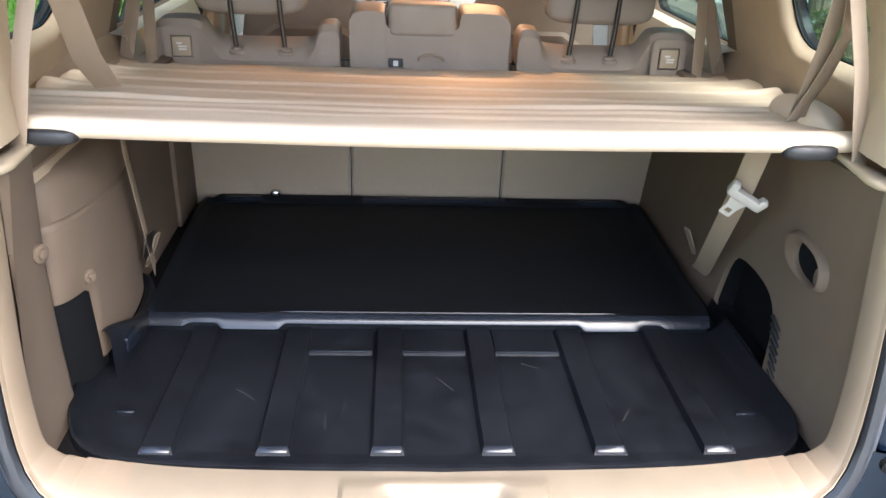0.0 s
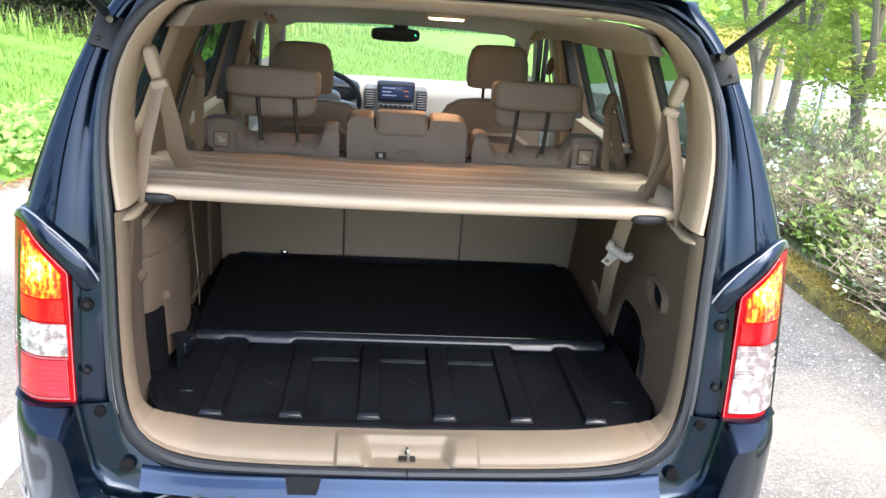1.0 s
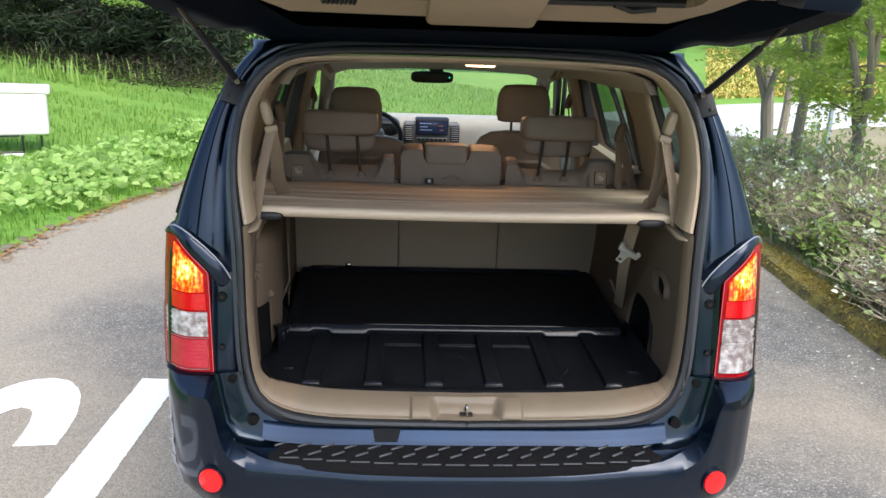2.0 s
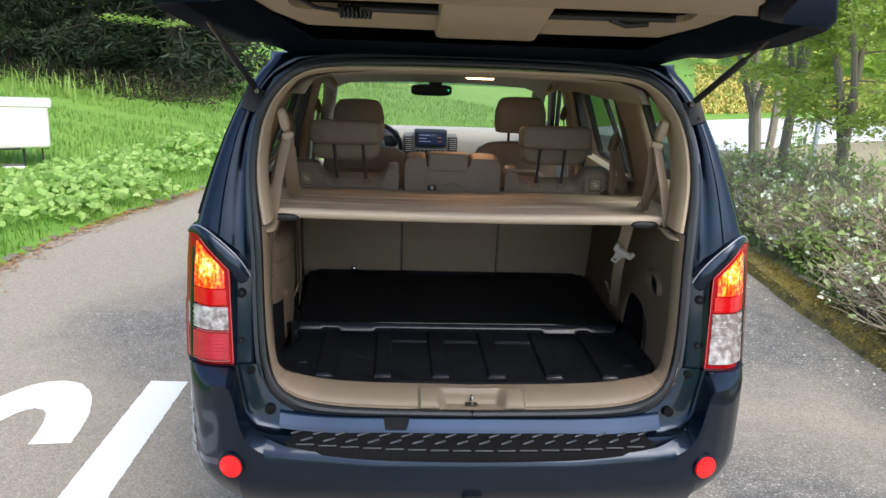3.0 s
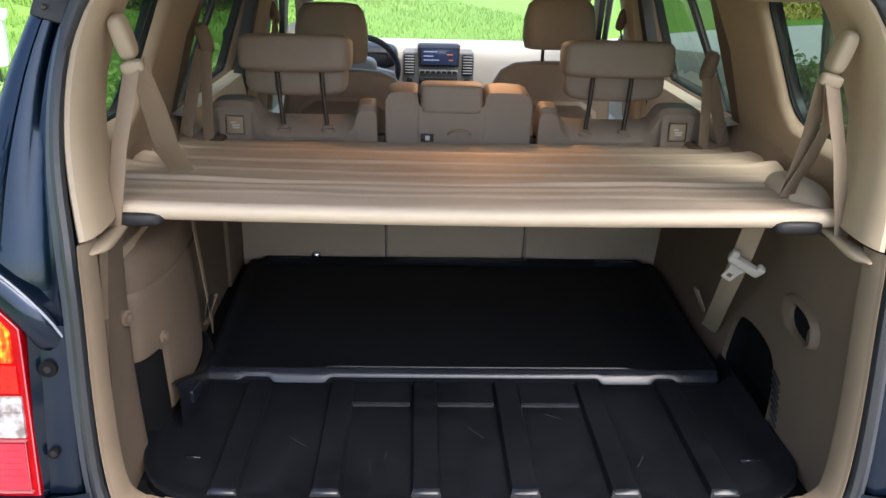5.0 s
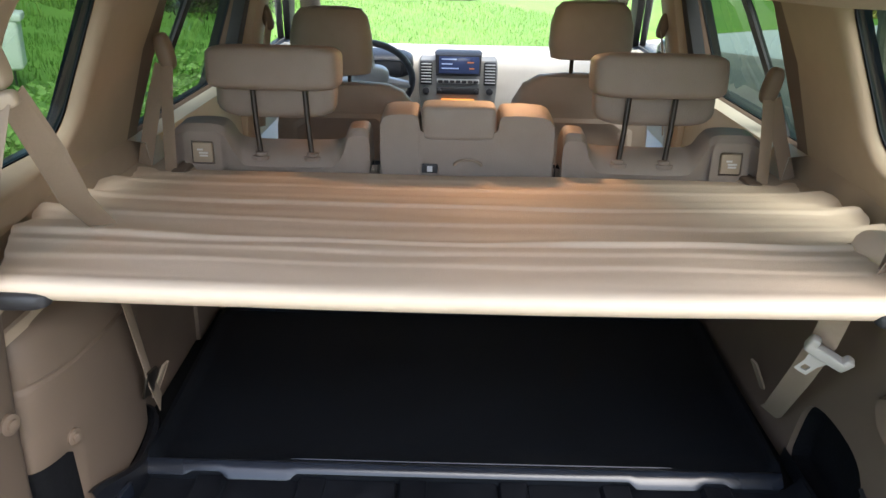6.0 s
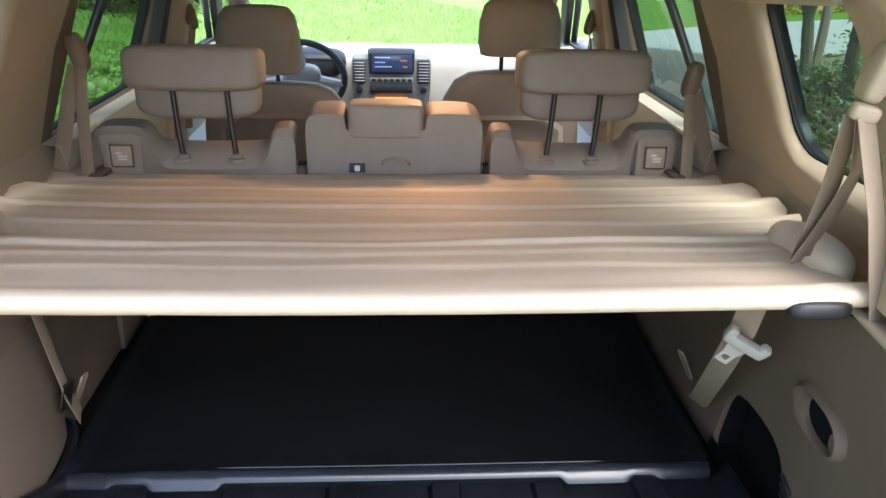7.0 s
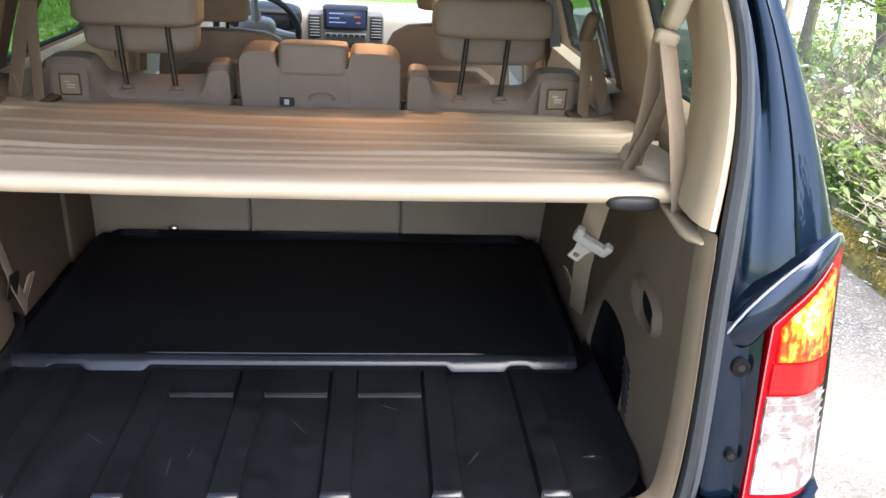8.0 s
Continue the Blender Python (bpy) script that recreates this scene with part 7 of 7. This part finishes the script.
tagged(leaf_mesh("fallen_leaves", np.array(lit), 0.02 + 0.03 * rs.uniform(size=len(lit)), LITTER, 31, 0.95, 0.6, None, 0.1), "orange-brown fallen leaves along the road edge", "leaf litter", kind="stuff")
tufts = []
for k in range(16000):
    y = rs.uniform(-1.5, 9.5)
    x = float(np.interp(y, [p[1] for p in EDGE_R], [p[0] for p in EDGE_R]))
    d = rs.uniform(0.0, 0.24)
    if noise.noise(Vector((x + d, y * 2.1, 5))) > -0.12:
        tufts.append((x + d, y, 0.03 + min(0.05, d * 1.4) + 0.015 * rs.uniform()))
tagged(leaf_mesh("moss", np.array(tufts), rs.uniform(0.012, 0.034, len(tufts)), MOSSTUFT, 33, 0.1, 0.35), "yellow-green moss tufts along the kerb", "moss", kind="stuff")
lit = []
for k in range(260):
    y = rs.uniform(0.0, 8)
    x = float(np.interp(y, [p[1] for p in EDGE_R], [p[0] for p in EDGE_R]))
    lit.append((x + rs.normal(0.0, 0.22), y, 0.01 + (0.10 if rs.uniform() < 0 else 0.0)))
tagged(leaf_mesh("fallen_petals", np.array([p for p in lit]), 0.012 + 0.02 * rs.uniform(size=len(lit)), LEAFWHITE, 32, 0.97, 0.6, None, 0.05), "pale scraps and petals by the kerb", "leaf litter", kind="stuff")


def limb(b, a, d, length, r0, r1, rs, bend=0.12, steps=6):
    """A tapering crooked limb; returns its points."""
    pts, p, d = [Vector(a)], Vector(a), Vector(d).normalized()
    for i in range(steps):
        d = (d + Vector((rs.normal() * bend, rs.normal() * bend, rs.normal() * bend * 0.5))).normalized()
        p = p + d * length / steps
        pts.append(p.copy())
    tube(b, pts, [r0 + (r1 - r0) * i / steps for i in range(steps + 1)], 8)
    return pts


def young_tree(at, seed, height, fork, limbs, leaf_lo, leaves, spread=0.9):
    """A young tree: a short trunk that forks into upright limbs, with feathery spring leaves."""
    rs = np.random.RandomState(seed)
    tree = thing("young_tree", "forked grey-barked young tree with bright spring leaves", "tree", "verge trees")
    tree.location = at
    b = bmesh.new()
    tips = []
    lean = rs.uniform(-0.08, 0.08, 2)
    trunk = limb(b, (0, 0, -0.1), (lean[0], lean[1], 1), fork + 0.1, 0.068, 0.056, rs, 0.04, 6)
    turn = rs.uniform(0, 3.14)
    for k in range(limbs):
        ang = turn + 2 * math.pi * k / limbs + rs.uniform(-0.4, 0.4)
        out = rs.uniform(0.16, 0.38)
        pts = limb(b, trunk[-1] - Vector((0, 0, 0.03)), (out * math.cos(ang), out * math.sin(ang), 1), (height - fork) * rs.uniform(0.75, 1.0), 0.048 * rs.uniform(0.8, 1.1), 0.012, rs, 0.085, 10)
        for i in range(1, 11):
            for q in range(1 if i < 4 else 2):
                a2 = rs.uniform(0, 2 * math.pi)
                sub = limb(b, pts[i], (math.cos(a2), math.sin(a2), rs.uniform(-0.1, 0.7)), spread * rs.uniform(0.5, 1.0), 0.012, 0.003, rs, 0.22, 5)
                tips += sub[2:]
    part("trunk", b, BARK, tree)
    at2, size = [], []
    tips = [p for p in tips if p.z > leaf_lo] or tips
    for k in range(leaves):
        p = tips[rs.randint(len(tips))]
        q = p + Vector((rs.normal(), rs.normal(), rs.normal() * 0.6)) * 0.11
        # a feather of leaflets along a drooping stalk
        d = Vector((rs.normal(), rs.normal(), -0.35)).normalized()
        for j in range(7):
            at2.append(tuple(q + d * 0.024 * j))
            size.append(0.066 * (1 - 0.05 * j))
    leaf_mesh("crown", np.array(at2), np.array(size), LEAFTREE, seed + 1, 0.6, 0.42, tree, 0.2)
    return tree


young_tree((4.35, 7.7, 0.12), 41, 4.4, 0.9, 2, 1.4, 1300)
young_tree((4.62, 8.2, 0.12), 42, 4.6, 1.5, 2, 1.5, 1100)
young_tree((4.21, 6.6, 0.12), 43, 4.2, 0.95, 3, 1.2, 1800)
young_tree((4.14, 5.4, 0.12), 44, 4.0, 0.75, 3, 0.8, 2600)
young_tree((4.30, 4.2, 0.12), 45, 4.4, 0.9, 3, 0.9, 2200)
young_tree((5.4, 9.6, 0.12), 46, 4.6, 1.1, 2, 1.6, 700)


def shrub_model(seed, height, radius, leaf, flowers):
    rs = np.random.RandomState(seed)
    shrub = thing("shrub", "scraggy grey-green shrub with pale tufts on bare twigs", "shrub", "verge shrubs")
    b = bmesh.new()
    tips = []
    for k in range(110):
        a = rs.uniform(0, 2 * math.pi)
        lean = rs.uniform(0.1, 1.0)
        pts = limb(b, (0.12 * rs.normal() * radius, 0.12 * rs.normal() * radius, -0.05), (lean * math.cos(a), lean * math.sin(a), 1), height * rs.uniform(0.6, 1.1), 0.007, 0.002, rs, 0.22, 6)
        tips += pts[2:]
        for i in (2, 3, 4, 5):
            a2 = rs.uniform(0, 2 * math.pi)
            tips += limb(b, pts[i], (math.cos(a2), math.sin(a2), 0.5), 0.25, 0.0038, 0.0015, rs, 0.2, 3)[1:]
    for f in b.faces:
        f.smooth = True
    part("twig_mass", b, TWIG, shrub)["kind"] = "stuff"
    at, size = [], []
    clumps = tips[::5]
    for k in range(leaf):
        p = clumps[rs.randint(len(clumps))]
        at.append((p.x + rs.normal() * 0.040, p.y + rs.normal() * 0.040, max(0.02, p.z + rs.normal() * 0.04)))
        size.append(rs.uniform(0.028, 0.078))
    leaf_mesh("leaf_mass", np.array(at), np.array(size), LEAFGREY, seed + 1, 0.35, 0.5, shrub)["kind"] = "stuff"
    at, size = [], []
    for k in range(flowers):
        p = tips[rs.randint(len(tips))]
        for j in range(7):
            at.append((p.x + rs.normal() * 0.018, p.y + rs.normal() * 0.018, p.z + 0.02 + rs.normal() * 0.014))
            size.append(rs.uniform(0.024, 0.050))
    leaf_mesh("tuft_mass", np.array(at), np.array(size), LEAFWHITE, seed + 2, 0.5, 0.7, shrub)["kind"] = "stuff"
    return shrub


kinds = [shrub_model(60, 0.66, 0.8, 330, 58), shrub_model(63, 0.55, 0.9, 460, 42), shrub_model(66, 0.74, 0.7, 230, 36)]
rs = np.random.RandomState(71)
spots = []
for k in range(34):
    y = 0.6 + k * 0.17
    x = float(np.interp(y, [p[1] for p in EDGE_R], [p[0] for p in EDGE_R])) + (0.55, 0.95, 1.40)[k % 3] + rs.uniform(-0.18, 0.18)
    spots.append((x, y))
for k, (x, y) in enumerate(spots):
    m = Matrix.Translation((x, y, 0.10)) @ Matrix.Rotation(rs.uniform(0, 6.28), 4, "Z") @ Matrix.Diagonal((rs.uniform(0.85, 1.2), rs.uniform(0.85, 1.2), rs.uniform(0.7, 1.4) * (0.7 if k % 3 == 2 else 1.0), 1))
    if k < 3:
        kinds[k].matrix_basis = m
    else:
        copy_thing(kinds[k % 3], m)
# young broad-leaved sprigs by the kerb
for k in range(46):
    y = 0.5 + k * 0.17
    x = float(np.interp(y, [p[1] for p in EDGE_R], [p[0] for p in EDGE_R])) + (0.36, 0.50, 0.42, 1.25)[k % 4] + rs.uniform(-0.1, 0.1)
    plant = thing("verge_sprig", "fresh green broad-leaved sprig on the verge", "plant", "verge sprigs")
    plant.location = (x, y, 0.10)
    n = 110
    tall = (0.24, 0.46, 0.34, 0.72)[k % 4]
    at = np.stack([rs.normal(0, 0.12, n), rs.normal(0, 0.12, n), 0.05 + tall * rs.uniform(size=n) ** 0.8], 1)
    leaf_mesh("leaf_mass", at, rs.uniform(0.035, 0.075, n), LEAFPALE, 200 + k, 0.45, 0.45, plant)["kind"] = "stuff"
    b = bmesh.new()
    for j in range(0, n, 8):
        tube(b, [(0, 0, -0.04), tuple(at[j])], 0.003, 4, False)
    part("stem_mass", b, LEAFPALE, plant)["kind"] = "stuff"
near = []
for k in range(9000):
    y = rs.uniform(-1, 10)
    x = float(np.interp(y, [p[1] for p in EDGE_R], [p[0] for p in EDGE_R])) + 0.22 + 2.0 * rs.uniform() ** 1.3
    near.append((x, y, 0.09))
tagged(blades("verge_grass", np.array(near), 0.04 + 0.12 * rs.uniform(size=len(near)) ** 2, BLADE, 9, 0.004, 0.9), "sparse grass under the shrubs", "grass", kind="stuff")


# dark conifers at the top of the bank
def conifer(at, seed, height):
    rs = np.random.RandomState(seed)
    tree = thing("conifer", "dark conifer with low drooping branches", "tree", "conifers")
    tree.location = at
    b = bmesh.new()
    limb(b, (0, 0, -0.2), (0.02, 0, 1), height, 0.24, 0.04, rs, 0.015, 10)
    part("trunk", b, DARKBARK, tree)
    b = bmesh.new()
    at2 = []
    for k in range(70):
        z = 0.5 + (height - 0.8) * (k / 70) ** 0.9
        a = rs.uniform(0, 2 * math.pi)
        ln = (2.6 - 2.1 * z / height) * rs.uniform(0.7, 1.1)
        pts = limb(b, (0, 0, z), (math.cos(a), math.sin(a), -0.05), ln, 0.028, 0.006, rs, 0.08, 6)
        for i in range(1, 7):
            for j in range(26):
                p = pts[i]
                at2.append((p.x + rs.normal() * 0.16, p.y + rs.normal() * 0.16, p.z - abs(rs.normal()) * 0.16))
    part("branch_mass", b, DARKBARK, tree)["kind"] = "stuff"
    leaf_mesh("crown", np.array(at2), rs.uniform(0.10, 0.24, len(at2)), NEEDLE, seed, 0.4, 0.13, tree)
    return tree


CONIFERS = [((-4.6, 14.6), 81), ((-6.6, 15.8), 82), ((-8.8, 17.0), 83), ((-4.4, 18.8), 84), ((-11.2, 17.4), 85), ((-7.2, 20.0), 86), ((-13.6, 16.6), 87), ((-16.5, 15), 88), ((-19, 11), 89)]
for (x, y), seed in CONIFERS:
    grown = conifer((x, y, 0.70), seed, 6.5 + (seed % 3))
    first_conifer = grown if seed == 81 else first_conifer
rs = np.random.RandomState(90)
stem = [Vector((-0.75 + 0.16 * k, -1.62 + 0.03 * k, 1.22 + 0.03 * math.sin(k * 0.9) - 0.008 * k)) for k in range(9)]
at = []
for k in range(420):
    p = stem[rs.randint(len(stem))]
    at.append((p.x + rs.normal() * 0.09, p.y + rs.normal() * 0.08, p.z + rs.normal() * 0.035))
leaf_mesh("fresh_growth", np.array(at), rs.uniform(0.04, 0.09, len(at)), LEAFPALE, 97, 0.7, 0.4, first_conifer)["kind"] = "stuff"


def wood_edge(t):
    """The line where the lawn meets the trees."""
    return -3.4 - 19 * t, 12.4 + 3.6 * math.sin(min(1.0, t * 2.2) * math.pi / 2) - 9 * max(0.0, t - 0.45)


at = []
for k in range(44000):
    x, y = wood_edge(rs.uniform())
    d = rs.uniform(0, 7)
    at.append((x - 0.2 * d + rs.normal() * 0.4, y + 1.0 + d, 0.7 + (0.5 + 0.9 * d) * rs.uniform() ** 1.3))
tagged(leaf_mesh("dark_woods", np.array(at), rs.uniform(0.14, 0.36, len(at)), NEEDLE, 91, 0.3, 0.16), "dark shaded woods at the top of the bank", "woods", kind="stuff")
at = []
for k in range(16000):
    x, y = wood_edge(rs.uniform())
    d = rs.uniform() ** 1.5 * 2.4
    at.append((x + rs.normal() * 0.3, y - 0.5 + d + rs.normal() * 0.25, 0.52 + 0.05 * d + 0.42 * rs.uniform() ** 2))
tagged(leaf_mesh("undergrowth", np.array(at), rs.uniform(0.05, 0.16, len(at)), UNDERGROWTH, 94, 0.35, 0.12), "brown and dark green undergrowth at the wood's edge", "undergrowth", kind="stuff")
at = []
for k in range(9000):
    t = rs.uniform()
    at.append((14 + 50 * t + rs.normal() * 2, 30 + 10 * rs.uniform() - 8 * t, 1.0 + 6 * rs.uniform() ** 1.4))
tagged(leaf_mesh("far_woods", np.array(at), rs.uniform(0.4, 0.8, len(at)), LEAFTREE, 92, 0.3, 0.6), "leafy far woods beyond the bend", "woods", kind="stuff")
at = []
for k in range(12000):
    at.append((15.5 + 5 * rs.uniform(), -8 + 19 * rs.uniform(), 0.1 + 4.5 * rs.uniform() ** 1.3))
tagged(leaf_mesh("hedge", np.array(at), rs.uniform(0.15, 0.35, len(at)), LEAFTREE, 93, 0.3, 0.6), "tall green hedge beyond the driveway", "hedge", kind="stuff")

# white roadside box on a black stand
mail = thing("roadside_box", "white roadside box on a black metal stand in grass", "mailbox")
mail.matrix_basis = pose(-4.085, 6.95, 0.0, 0, 0, 22)
part("box_body", box(-0.80, 0.0, 0.0, 0.42, 0.464, 0.93, 0.035, 4), BOXWHITE, mail)
part("box_lid", box(-0.806, 0.006, -0.008, 0.428, 0.905, 0.985, 0.022, 3, pose(0, 0, 0, 0, 2.0, 0)), BOXWHITE, mail)
part("small_box", box(-0.50, -0.275, -0.01, 0.10, 0.135, 0.275, 0.014, 2), BOXWHITE, mail)
b = bmesh.new()
tube(b, [(-0.545, 0.02, 0.47), (-0.545, 0.02, 0.285), (-0.275, 0.02, 0.285), (-0.275, 0.02, 0.47)], 0.017, 6)
part("bracket", b, BLACK, mail)
part("bracket_arm", box(-0.52, -0.30, 0.0, 0.04, 0.455, 0.475, 0.004), BLACK, mail)
for x in (-0.70, -0.09):
    b = bmesh.new()
    tube(b, [(x, 0.06, 0.47), (x, 0.06, 0.05)], 0.011, 6)
    part("leg", b, BLACK, mail)
post = thing("wooden_post", "weathered bluish post among the trees", "post")
post.location = (5.6, 8.6, 0.0)
part("shaft", box(-0.025, 0.025, -0.025, 0.025, -0.1, 1.35, 0.006), POSTBLUE, post)
part("cap", box(-0.03, 0.03, -0.03, 0.03, 1.35, 1.37, 0.005), POSTBLUE, post)

# unseen far hedge added behind the walk's start: closes the view, darkens low reflections
rs = np.random.RandomState(95)
at = []
for k in range(7000):
    a = rs.uniform(-1, 1)
    at.append((a * 40, -34 - 6 * rs.uniform() + 8 * a * a, 0.1 + 2.6 * rs.uniform() ** 1.2))
tagged(leaf_mesh("unseen_hedge", np.array(at), rs.uniform(0.4, 0.8, len(at)), LEAFTREE, 96, 0.3, 0.6), "unseen low green hedge behind, added for reflections", "hedge", kind="stuff")
# unseen loose trees added along both sides behind, road open between, to darken reflections
for s, seed in ((1, 98), (-1, 99)):
    rs = np.random.RandomState(seed)
    at = []
    for k in range(9000):
        f = rs.uniform()
        if noise.noise(Vector((f * 9, seed, 0))) < -0.18:
            continue
        at.append((s * (6.5 + 12 * f + rs.normal() * 0.8), -6 - 15 * f * f - 6 * rs.uniform(), 0.1 + (4.5 + 2.5 * noise.noise(Vector((f * 14, seed, 3)))) * rs.uniform() ** 0.9))
    tagged(leaf_mesh("unseen_trees", np.array(at), rs.uniform(0.35, 0.7, len(at)), NEEDLE if seed == 99 else UNDERGROWTH, seed + 40, 0.3, 0.6), "unseen dark leafy trees behind, added to darken reflections", "woods", kind="stuff")
